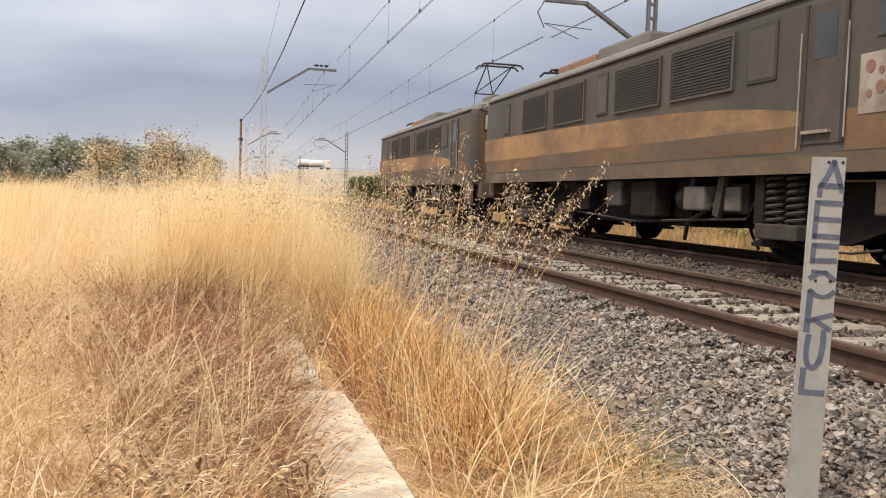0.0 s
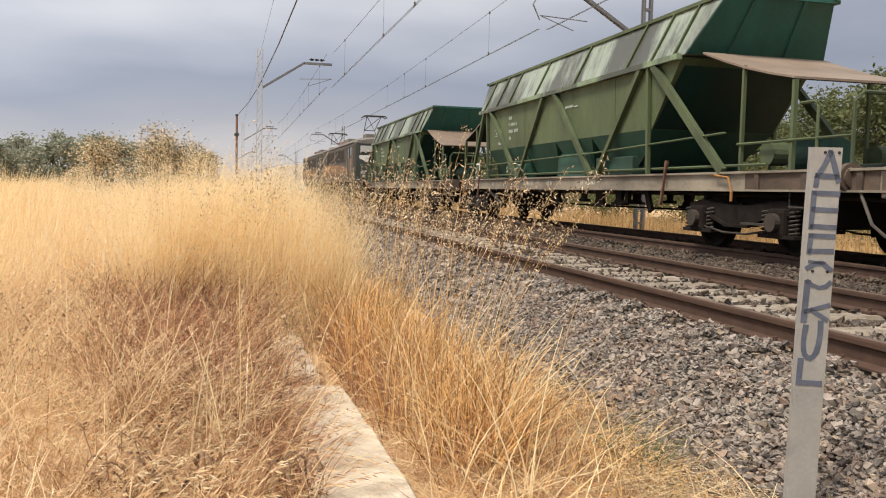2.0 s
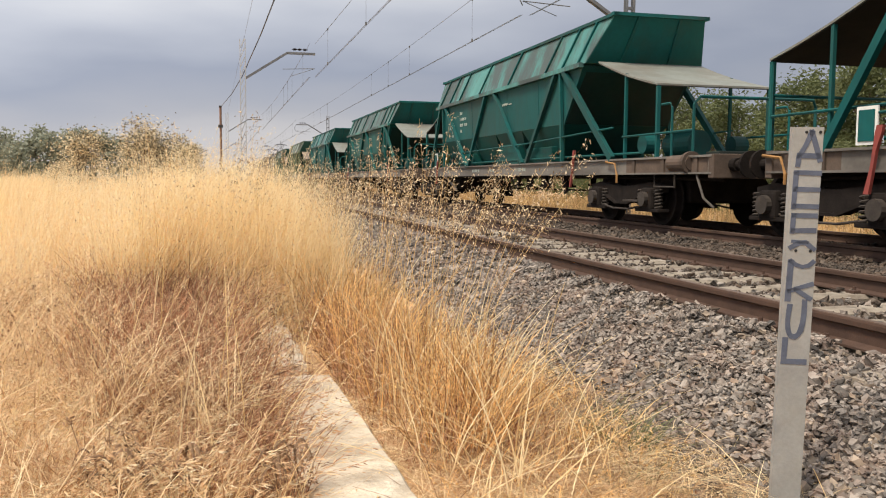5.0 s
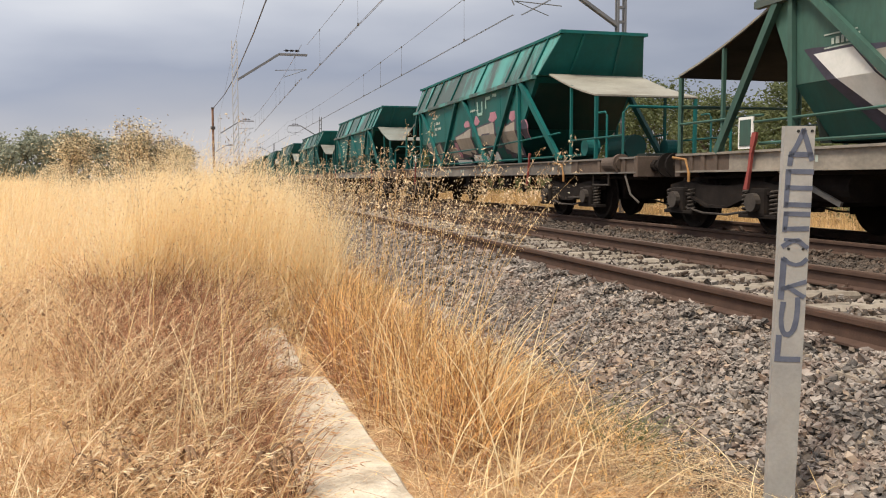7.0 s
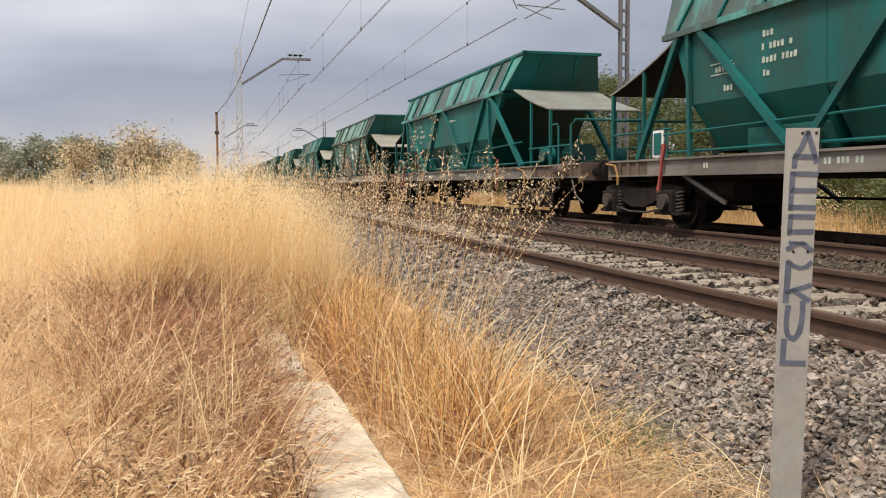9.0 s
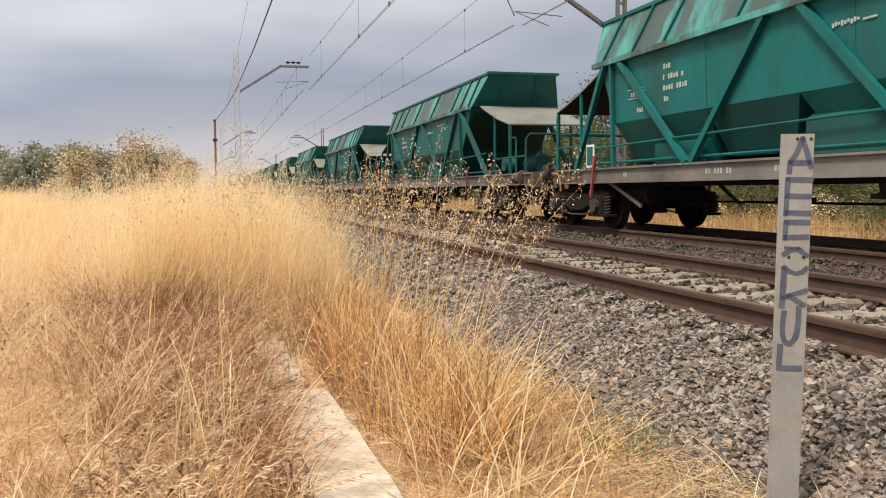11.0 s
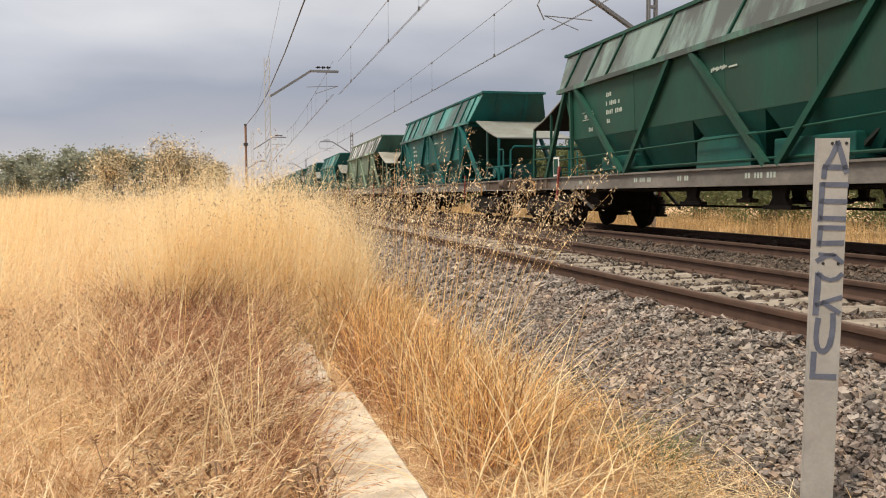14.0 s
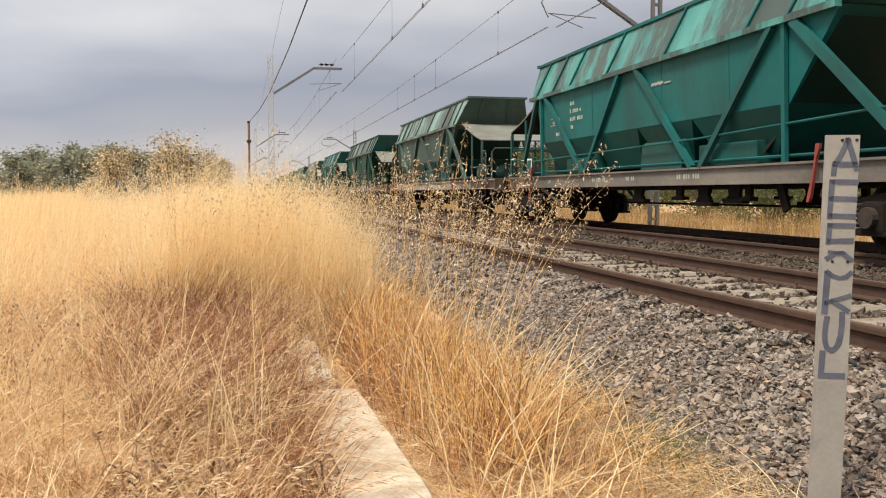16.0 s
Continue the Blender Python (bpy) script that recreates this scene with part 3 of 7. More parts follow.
def build_line(x, supports, name):
    line = tagged(empty(name, (x, 0, 0)), "thin overhead contact wires with droppers hanging above the track", "overhead wire", group="overhead wires")
    for a, b in zip(supports, supports[1:]):
        n = 14
        zag = [0.12 if k % 2 else -0.12 for k in range(2)]
        pts = []
        for i in range(n + 1):
            f = i / n
            sag = 1.45 - 0.35 * 4 * f * (1 - f)
            pts.append((zag[0] * (1 - f) + zag[1] * f, a + (b - a) * f, 5.25 + max(sag, 0.25)))
        part("messenger_wire", tube(pts, 0.008, 5), WIRE, line)
        for off in (-0.02, 0.02):
            part("contact_wire", tube([(p[0] + off, p[1], 5.25) for p in pts], 0.0075, 5), WIRE, line)
        for i in range(1, n, 1):
            if i % 2 and i != 7 or i in (4, 10):
                m = tube([pts[i], (pts[i][0], pts[i][1], 5.25)], 0.004, 4)
                box(pts[i][0] - 0.02, pts[i][0] + 0.02, pts[i][1] - 0.03, pts[i][1] + 0.03, 5.24, 5.33, m)
                box(pts[i][0] - 0.02, pts[i][0] + 0.02, pts[i][1] - 0.03, pts[i][1] + 0.03, pts[i][2] - 0.05, pts[i][2] + 0.03, m)
                part("dropper", m, WIRE, line)
    return line


build_line(NEAR_X, [-24, 38.3, 82, 140, 210], "overhead_wire")
build_line(FAR_X, [-42, 22.2, 88, 150, 220], "overhead_wire")
line = tagged(empty("feeder_cable", (1.25, 0, 0)), "thick black feeder cable strung along the masts", "cable")
run = [(0.95, -24, 7.1), (0.88, 0, 6.7), (0.78, 20, 6.45), (0.62, 34, 6.35), (0.35, 48, 6.3), (0.0, 56, 6.15), (-0.66, 62, 5.75)]
part("cable", tube(run, 0.022, 6), CABLE, line)
part("earth_wire", tube([(0.30, y, 7.6) for y in range(-24, 150, 8)], 0.006, 5), WIRE, line)

pole = tagged(empty("utility_pole", (0.55, 62, -0.6)), "dark thin steel pole in the tall grass", "pole")
part("shaft", tube([(0, 0, 0), (0, 0, 6.3)], 0.085, 8), RUST, pole)
part("clamp", box(-0.16, 0.16, -0.12, 0.12, 4.9, 5.1, bevel=0.02), CABLE, pole)
part("cap", box(-0.10, 0.10, -0.10, 0.10, 6.3, 6.42, bevel=0.02), CABLE, pole)

# ---- the train ----
SPEED = 20.25                        # metres a second, away from the camera
PITCH = 19.1                         # from one wagon to the next
MID = 5.05                           # a wagon's middle, ahead of the hopper's rear rim


def wheel_mesh(r, half):
    bm = bmesh.new()
    prof = [(-half - 0.09, 0.09), (-half - 0.07, 0.14), (-half - 0.02, 0.15), (-half + 0.0, r - 0.10), (-half - 0.065, r - 0.06), (-half - 0.065, r - 0.005),
            (-half + 0.03, r), (-half + 0.05, r + 0.028), (-half + 0.07, r + 0.028), (-half + 0.075, r - 0.06), (-half + 0.04, 0.16), (-half + 0.10, 0.09)]
    prof += [(-x, rr) for x, rr in prof[::-1]]
    lathe_x(prof, 28, bm)
    return bm


def build_bogie(parent, y, r=0.46, base=1.0, hw=1.05):
    bogie = part("bogie", box(-0.25, 0.25, -0.3, 0.3, 0.45, 0.80, bevel=0.03), RUNNING, parent)
    bogie.location = (0, y, 0)
    for sx in (-1, 1):
        m = bmesh.new()
        x = sx * hw
        loft([[(x - 0.08, yy, z0), (x + 0.08, yy, z0), (x + 0.08, yy, z1), (x - 0.08, yy, z1)] for yy, z0, z1 in
              ((-1.34, 0.56, 0.68), (-0.95, 0.58, 0.74), (-0.6, 0.47, 0.70), (-0.25, 0.36, 0.67), (0.25, 0.36, 0.67), (0.6, 0.47, 0.70), (0.95, 0.58, 0.74), (1.34, 0.56, 0.68))], m)
        frame_ = part("side_frame", m, RUNNING, bogie)
        part("frame_flange", loft([[(x + sx * a, yy, z0 - 0.015) for a in (0.06, 0.14)] + [(x + sx * a, yy, z0 + 0.025) for a in (0.14, 0.06)]
                                   for yy, z0 in ((-1.34, 0.56), (-0.95, 0.58), (-0.6, 0.47), (-0.25, 0.36), (0.25, 0.36), (0.6, 0.47), (0.95, 0.58), (1.34, 0.56))]), RUNNING, frame_)
        for sy in (-1, 1):
            m = box(x - 0.10 + sx * 0.08, x + 0.12 + sx * 0.08, sy * base - 0.19, sy * base + 0.19, 0.26, 0.64, bevel=0.05)
            box(x + sx * 0.05 - 0.11, x + sx * 0.05 + 0.11, sy * base - 0.40, sy * base + 0.40, 0.235, 0.29, m, 0.012)
            axle_box = part("axle_box", m, RUNNING, bogie)
            part("cap", drum((x + sx * 0.18, sy * base, r - 0.01), (x + sx * 0.26, sy * base, r - 0.01), 0.125, 14), SPRINGS, axle_box)
            for dy in (-0.30, 0.30):
                part("coil_spring", coil(x + sx * 0.09, sy * base + dy, 0.28, 0.62, 0.062, 0.016, 6), SPRINGS, bogie)
        part("brake_hanger", beam((sx * 0.80, 0.42, 0.70), (sx * 0.80, 0.50, 0.25), 0.05, 0.09), RUNNING, bogie)
        part("brake_hanger", beam((sx * 0.80, -0.42, 0.70), (sx * 0.80, -0.50, 0.25), 0.05, 0.09), RUNNING, bogie)
        part("tie_rod", tube([(x + sx * 0.12, -0.8, 0.33), (x + sx * 0.13, -0.3, 0.26), (x + sx * 0.13, 0.3, 0.26), (x + sx * 0.12, 0.8, 0.33)], 0.018, 6), SPRINGS, bogie)
    part("brake_gear", box(-0.70, 0.70, -base - 0.55, base + 0.55, 0.40, 0.96, bevel=0.04), RUNNING, bogie)
    for sy in (-1, 1):
        w = part("wheelset", wheel_mesh(r, 0.835), RUNNING, bogie)
        w.location = (0, sy * base, r)
    return bogie


HANGERS = ((6.55, 0.25, 0.57), (5.0, 0.14, 0.62), (4.2, 0.25, 0.53), (3.3, 0.20, 0.58), (2.95, 0.10, 0.62))       # along, half width, foot height
RIBS = (0.95, 1.75, 2.70, 5.15, 7.50, 9.45, 10.50, 11.6)          # along the sloping shoulders


def build_wagon():
    w = tagged(empty("hopper_wagon"), "green hopper freight wagon with end canopies on grey frame", "wagon", group="hopper wagons of the train")

    def Y(r):
        return r - MID

    TEAL = PAINT
    # body: upright walls that fold in to the funnel at the foot
    LZ, FZ, BZ = 3.02, 1.93, 1.22

    def ring(r, hw, z):
        return [(-hw, Y(r[0]), z), (hw, Y(r[0]), z), (hw, Y(r[1]), z), (-hw, Y(r[1]), z)]
    bm = bmesh.new()
    loft([ring((1.75, 11.25), 1.20, FZ), ring((0.75, 11.75), 1.24, LZ)], bm)
    part("hopper_wall", bm, TEAL, w)
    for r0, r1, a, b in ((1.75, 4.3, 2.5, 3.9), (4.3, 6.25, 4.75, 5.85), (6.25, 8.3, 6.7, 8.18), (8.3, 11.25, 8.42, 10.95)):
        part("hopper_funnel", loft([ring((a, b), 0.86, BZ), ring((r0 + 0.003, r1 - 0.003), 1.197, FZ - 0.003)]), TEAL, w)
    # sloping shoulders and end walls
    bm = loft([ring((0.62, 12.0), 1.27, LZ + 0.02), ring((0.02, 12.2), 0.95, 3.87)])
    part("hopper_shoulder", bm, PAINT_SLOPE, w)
    for r0, r1, zt in ((0.60, 0.0, 3.87), (11.99, 12.22, 3.87)):
        sgn = -1 if r0 < 5 else 1
        bm = bmesh.new()
        a = [(-1.262, Y(r0) + sgn * 0.006, LZ + 0.02), (1.262, Y(r0) + sgn * 0.006, LZ + 0.02), (0.944, Y(r1) + sgn * 0.006, zt), (-0.944, Y(r1) + sgn * 0.006, zt)]
        loft([a, [(x, y + sgn * 0.02, z) for x, y, z in a]], bm)
        part("end_wall", bm, TEAL, w)
        for x0 in (-0.45, 0.42):
            part("rib", beam((x0 * 1.2, Y(r0) + sgn * 0.04, LZ + 0.03), (x0, Y(r1) + sgn * 0.04, zt), 0.06, 0.05), TEAL, w)
    # rim: angle bars round the top, a little uneven
    for sx in (-1, 1):
        part("rim", box(sx * 0.95 - 0.05, sx * 0.95 + 0.05, Y(-0.08), Y(12.28), 3.85, 3.91), TEAL, w)
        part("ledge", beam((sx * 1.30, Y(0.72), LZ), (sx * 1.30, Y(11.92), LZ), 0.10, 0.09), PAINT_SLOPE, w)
        for r in RIBS:
            part("shoulder_rib", beam((sx * 1.285, Y(r), LZ + 0.03), (sx * 0.975, Y(r - 0.26), 3.86), 0.045, 0.04), TEAL, w)
    for r in (-0.03, 12.23):
        part("rim", box(-1.02, 1.02, Y(r) - 0.05, Y(r) + 0.05, 3.855, 3.92), TEAL, w)
    bm = box(-0.90, 0.90, Y(0.05), Y(12.15), 3.81, 3.845)
    part("top_cover", bm, SOLE, w)
    # frame
    for sx in (-1, 1):
        c_ = [(1.25, 0.865), (1.25, 0.892), (1.205, 0.892), (1.205, 1.118), (1.25, 1.118), (1.25, 1.15), (1.07, 1.15), (1.07, 0.865)]
        part("sole_bar", loft([[(sx * a_, Y(r_), z_) for a_, z_ in c_] for r_ in (-3.85, 2, 8, 13.95)]), SOLE, w)
        # truss braces from ledge to frame
        for top, bot, wd in ((1.60, -0.52, 0.135), (2.05, 3.98, 0.10), (6.15, 4.25, 0.105), (6.85, 8.70, 0.10), (10.9, 8.82, 0.105), (11.5, 12.9, 0.11)):
            part("brace", beam((sx * 1.30, Y(top), LZ - 0.03), (sx * 1.21, Y(bot), 1.15), 0.08, wd), TEAL, w)
        for r in (1.80, 11.25):
            part("upright", beam((sx * 1.285, Y(r), LZ - 0.03), (sx * 1.22, Y(r), 1.15), 0.06, 0.08), TEAL, w)
        for r in (3.2, 5.3, 8.3):
            part("wall_seam", beam((sx * 1.2045, Y(r), FZ + 0.02), (sx * 1.2425, Y(r), LZ - 0.06), 0.006, 0.022), TEAL, w)
        # walkway rail along the side, small pipes at its foot
        part("side_rail", tube([(sx * 1.24, Y(-0.6), 1.72), (sx * 1.24, Y(4), 1.60), (sx * 1.24, Y(12), 1.52)], 0.018, 6), TEAL, w)
        part("air_pipe", tube([(sx * 1.15, Y(-1.5), 1.24), (sx * 1.15, Y(12), 1.24)], 0.022, 6), TEAL, w)
        for r, d in ((3.4, 0.8), (9.2, 0.75)):
            part("discharge_flap", box(sx * 0.92 - 0.20, sx * 0.92 + 0.20, Y(r - d), Y(r + d), 1.16, 1.50, bevel=0.02), TEAL, w)
        part("chute_cover", loft([[(sx * a, Y(r_), z_) for a, z_ in ((0.7, 1.16), (1.15, 1.16), (1.13, 1.60), (1.02, 1.68), (0.7, 1.68))] for r_ in (4.7, 6.2)]), TEAL, w)
        # levers and plates
        part("lever", loft([[(sx * 1.25, Y(r_ - h_), z_), (sx * 1.29, Y(r_ - h_), z_), (sx * 1.29, Y(r_ + h_), z_), (sx * 1.25, Y(r_ + h_), z_)] for r_, z_, h_ in ((1.05, 1.36, 0.035), (1.06, 1.30, 0.04), (1.09, 1.18, 0.02), (1.13, 0.95, 0.018), (1.20, 0.68, 0.034), (1.22, 0.62, 0.02))]), RED, w)
        part("lever", loft([[(sx * 1.25, Y(r_ - h_), z_), (sx * 1.29, Y(r_ - h_), z_), (sx * 1.29, Y(r_ + h_), z_), (sx * 1.25, Y(r_ + h_), z_)] for r_, z_, h_ in ((11.93, 1.38, 0.045), (11.95, 1.30, 0.05), (12.0, 1.1, 0.026), (12.03, 0.9, 0.024), (12.1, 0.62, 0.04))]), RED, w)
        part("ladder", tube([(sx * 1.30, Y(6.72), 2.98), (sx * 1.27, Y(6.72), 1.3)], 0.014, 6), TEAL, w)
        ladder = part("ladder", tube([(sx * 1.30, Y(6.38), 2.98), (sx * 1.27, Y(6.38), 1.3)], 0.014, 6), TEAL, w)
        for k in range(6):
            part("rung", tube([(sx * 1.292 - sx * 0.005 * k, Y(6.72), 2.80 - 0.28 * k), (sx * 1.292 - sx * 0.005 * k, Y(6.38), 2.80 - 0.28 * k)], 0.013, 6), PAINT_SLOPE, ladder)
        m = bmesh.new()
        for (ya, za), (yb, zb) in (((5.68, 2.26), (5.60, 2.40)), ((5.60, 2.40), (5.52, 2.26)), ((5.52, 2.26), (5.68, 2.26)), ((5.60, 2.29), (5.60, 2.35))):
            beam((sx * 1.224, Y(ya), za), (sx * 1.224, Y(yb), zb), 0.010, 0.022, m)
        part("warning_triangle", m, YELLOW, w)
        for r in (-0.9, 13.5):
            part("grab_hook", tube([(sx * 1.27, Y(r + 0.5), 1.10), (sx * 1.29, Y(r + 0.1), 1.06), (sx * 1.29, Y(r), 0.85), (sx * 1.29, Y(r), 0.72)], 0.022, 6), YELLOW, w)
        part("placard_frame", box(sx * 1.25 - 0.01, sx * 1.25 + 0.01, Y(12.0), Y(12.32), 1.17, 1.60), WHITE, w)
        part("placard", box(sx * 1.264 - 0.006, sx * 1.264 + 0.006, Y(12.04), Y(12.28), 1.21, 1.56), TEAL, w)
        # white lettering, unreadable, on the wall
        for row, (z0, ra, rb) in enumerate(((2.66, 9.5, 9.2), (2.49, 9.52, 8.9), (2.32, 9.52, 8.85), (2.15, 9.5, 9.32), (2.33, 10.68, 10.2), (2.05, 10.40, 10.2))):
            m = bmesh.new()
            xw = sx * (1.2065 + 0.0367 * (z0 - 1.93))
            r = ra
            k = 0
            while r > rb:
                step = (0.055, 0.040, 0.060, 0.045)[(k + row) % 4]
                if (k * 3 + row) % 5 != 4:
                    box(xw - 0.003, xw + 0.003, Y(r - step), Y(r), z0, z0 + (0.085, 0.07, 0.08)[k % 3], m)
                r -= step + 0.03
                k += 1
            small_pieces(part("lettering", m, STENCIL, w))
        m = bmesh.new()
        for a, b, z0, z1 in ((10.72, 10.18, 2.445, 2.46), (10.72, 10.18, 2.29, 2.305)):
            xw = sx * (1.2065 + 0.0367 * (z0 - 1.93))
            box(xw - 0.003, xw + 0.003, Y(b), Y(a), z0, z1, m)
        for k in range(9):
            box(sx * 1.2365 - 0.004, sx * 1.2365 + 0.004, Y(5.62 - 0.05 * k), Y(5.655 - 0.05 * k), 2.60 + 0.012 * (k % 3), 2.655 + 0.012 * (k % 2), m)
        box(sx * 1.238 - 0.004, sx * 1.238 + 0.004, Y(4.95), Y(5.16), 2.605, 2.63, m)
        small_pieces(part("emblem", m, STENCIL, w))
        m = bmesh.new()
        for ra, rb in ((8.3, 7.7), (6.7, 6.35), (4.75, 4.05), (10.9, 10.7)):
            r, k = ra, 0
            while r > rb:
                if k % 4 != 2:
                    box(sx * 1.2065 - 0.002, sx * 1.2065 + 0.002, Y(r - 0.045), Y(r), 0.97, 1.05, m)
                r -= 0.075
                k += 1
        small_pieces(part("sole_lettering", m, STENCIL, w))
        for ra, rb in ((-3.7, -1.1), (12.6, 13.85)):
            part("rust_patch", box(sx * 1.2065 - 0.002, sx * 1.2065 + 0.002, Y(ra), Y(rb), 0.895, 1.115), HEADSTOCK, w, "dark rusty frame end")
            for k in range(3):
                r = ra + 0.3 + k * (rb - ra - 0.6) / 2
                part("web_plate", box(sx * 1.215 - 0.02, sx * 1.215 + 0.02, Y(r - 0.05), Y(r + 0.05), 0.895, 1.115), HEADSTOCK, w)
    for r in (-3.85, 13.9):
        part("headstock", box(-1.24, 1.24, Y(r) - 0.05, Y(r) + 0.09, 0.80, 1.16, bevel=0.015), HEADSTOCK, w)
    part("floor_plate", box(-1.05, 1.05, Y(-3.8), Y(13.9), 1.03, 1.06), RUNNING, w)
    part("centre_sill", box(-0.22, 0.22, Y(-3.8), Y(13.9), 0.80, 1.02), RUNNING, w)
    for r, h, foot in HANGERS:
        part("discharge_gear", box(-0.92, 0.92, Y(r - 0.16), Y(r + 0.16), 0.84, 1.02, bevel=0.02), RUNNING, w)
        for sx in (-1, 1):
            arm = part("flap_arm", loft([[(sx * 1.0 - 0.035, Y(r - h * a_), z_), (sx * 1.0 + 0.035, Y(r - h * a_), z_), (sx * 1.0 + 0.035, Y(r + h * a_), z_), (sx * 1.0 - 0.035, Y(r + h * a_), z_)]
                                         for z_, a_ in ((0.98, 1.0), (0.86, 0.75), (0.70, 0.55), (foot + 0.06, 0.9))]), RUNNING, w)
            part("flap_foot", box(sx * 1.0 - 0.07, sx * 1.0 + 0.07, Y(r - h * 1.3), Y(r + h * 1.3), foot, foot + 0.06, bevel=0.012), RUNNING, arm)
    for sx in (-1, 1):
        part("drop_lever", beam((sx * 1.02, Y(2.2), 0.90), (sx * 1.02, Y(2.0), 0.50), 0.05, 0.14), RUNNING, w)
    part("brake_rod", tube([(0.45, Y(0.8), 0.52), (0.45, Y(12.0), 0.52)], 0.022, 6), RUNNING, w)
    part("brake_pipe", tube([(-0.9, Y(-3.7), 0.78), (-0.95, Y(1.5), 0.84), (-0.95, Y(11.5), 0.84), (-0.9, Y(13.8), 0.78)], 0.028, 6), RUNNING, w)
    part("air_reservoir", drum((-0.72, Y(10.6), 0.66), (-0.72, Y(11.6), 0.66), 0.19, 16), RUNNING, w)
    part("hose", tube([(-0.35, Y(-3.9), 0.95), (-0.36, Y(-4.15), 0.8), (-0.34, Y(-4.25), 0.55), (-0.2, Y(-4.45), 0.42)], 0.028, 6), RUNNING, w)
    part("hose", tube([(0.35, Y(14.0), 0.95), (0.36, Y(14.2), 0.8), (0.34, Y(14.3), 0.55), (0.2, Y(14.5), 0.42)], 0.028, 6), RUNNING, w)
    # canopies over the end platforms
    for tip, root, s in ((-1.95, 0.34, -1), (14.15, 11.9, 1)):
        bm = bmesh.new()
        sec = []
        for i in range(5):
            f = i / 4
            r = root + (tip - root) * f
            z = 3.01 - 0.65 * f - 0.05 * math.sin(f * math.pi)
            sec.append([(-1.11, Y(r), z), (1.11, Y(r), z), (1.11, Y(r), z + 0.03), (-1.11, Y(r), z + 0.03)])
        loft(sec, bm)
        part("canopy", bm, CANOPY, w, "dusty pale sheet canopy")
        # an added dark sheet below the canopy serves as its shade
        part("canopy_lining", loft([[(x * 0.985, y, z - 0.004) for x, y, z in q[:2]] + [(x * 0.985, y, z - 0.016) for x, y, z in q[1::-1]] for q in sec]), CANOPY_SHADE, w)
        for sx in (-1, 1):
            for f, wdt in ((0.48, 0.05), (0.99, 0.06)):
                r = root + (tip - root) * f
                part("canopy_post", box(sx * 1.07 - wdt / 2, sx * 1.07 + wdt / 2, Y(r) - wdt / 2, Y(r) + wdt / 2, 1.06, 3.0 - 0.66 * f), TEAL, w)
        # folded end of the hopper below the canopy
        e = 1.75 if s < 0 else 11.25
        inward = 1.0 if s < 0 else 0.25
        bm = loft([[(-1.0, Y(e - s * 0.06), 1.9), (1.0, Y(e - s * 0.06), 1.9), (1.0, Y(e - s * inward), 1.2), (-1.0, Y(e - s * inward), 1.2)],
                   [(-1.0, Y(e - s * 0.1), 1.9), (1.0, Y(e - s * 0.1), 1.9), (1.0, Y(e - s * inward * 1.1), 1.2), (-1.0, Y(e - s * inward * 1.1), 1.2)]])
        # both end plates are coloured dark for the shade below the canopy
        part("funnel_plate", bm, SHADE_STEEL, w)
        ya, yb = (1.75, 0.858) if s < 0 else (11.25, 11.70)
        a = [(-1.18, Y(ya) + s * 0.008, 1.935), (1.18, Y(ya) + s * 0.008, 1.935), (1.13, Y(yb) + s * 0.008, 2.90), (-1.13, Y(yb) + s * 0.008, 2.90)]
        part("end_plate", loft([a, [(x, y + s * 0.012, z) for x, y, z in a]]), PAINT, w, "dark green sloping end plate with canopy shade painted in")
    # rear platform: rails, brake wheel, air tank
    for sx in (-1, 1):
        part("handrail", tube([(sx * 1.1, Y(-2.45), 1.1), (sx * 1.1, Y(-2.45), 1.95), (sx * 1.1, Y(-2.38), 2.02), (sx * 1.1, Y(-2.1), 2.02)], 0.022, 6), TEAL, w)
        part("handrail", tube([(sx * 1.1, Y(-3.1), 1.1), (sx * 1.1, Y(-3.1), 1.95), (sx * 1.02, Y(-3.14), 2.06), (0, Y(-3.14), 2.06)], 0.026, 6), TEAL, w)
        part("handrail", tube([(sx * 1.1, Y(-3.1), 1.55), (sx * 1.1, Y(-1.95), 1.55), (sx * 1.1, Y(-0.7), 1.55)], 0.02, 6), TEAL, w)
        part("handrail", tube([(sx * 1.1, Y(14.1), 1.1), (sx * 1.1, Y(14.1), 2.3)], 0.03, 6), TEAL, w)
        part("handrail", tube([(sx * 1.1, Y(14.1), 1.9), (0, Y(14.12), 1.9)], 0.022, 6), TEAL, w)
        part("handrail", tube([(sx * 1.1, Y(12.0), 1.62), (sx * 1.1, Y(14.1), 1.62)], 0.02, 6), TEAL, w)
        for r in (-3.7, 13.9):
            s = -1 if r < 0 else 1
            m = drum((sx * 0.90, Y(r), 1.0), (sx * 0.90, Y(r + s * 0.32), 1.0), 0.10, 12)
            drum((sx * 0.90, Y(r + s * 0.32), 1.0), (sx * 0.90, Y(r + s * 0.62), 1.0), 0.07, 12, m)
            drum((sx * 0.90, Y(r + s * 0.60), 1.0), (sx * 0.90, Y(r + s * 0.645), 1.0), 0.20, 16, m)
            part("buffer", m, RUNNING, w)
        part("step", tube([(sx * 1.2, Y(-2.75), 0.90), (sx * 1.2, Y(-2.75), 0.66), (sx * 1.2, Y(-2.1), 0.66), (sx * 1.2, Y(-2.1), 0.90)], 0.018, 6), SPRINGS, w)
        m = drum((sx * 1.18, Y(-2.62), 1.04), (sx * 1.18, Y(-3.25), 1.04), 0.125, 16)
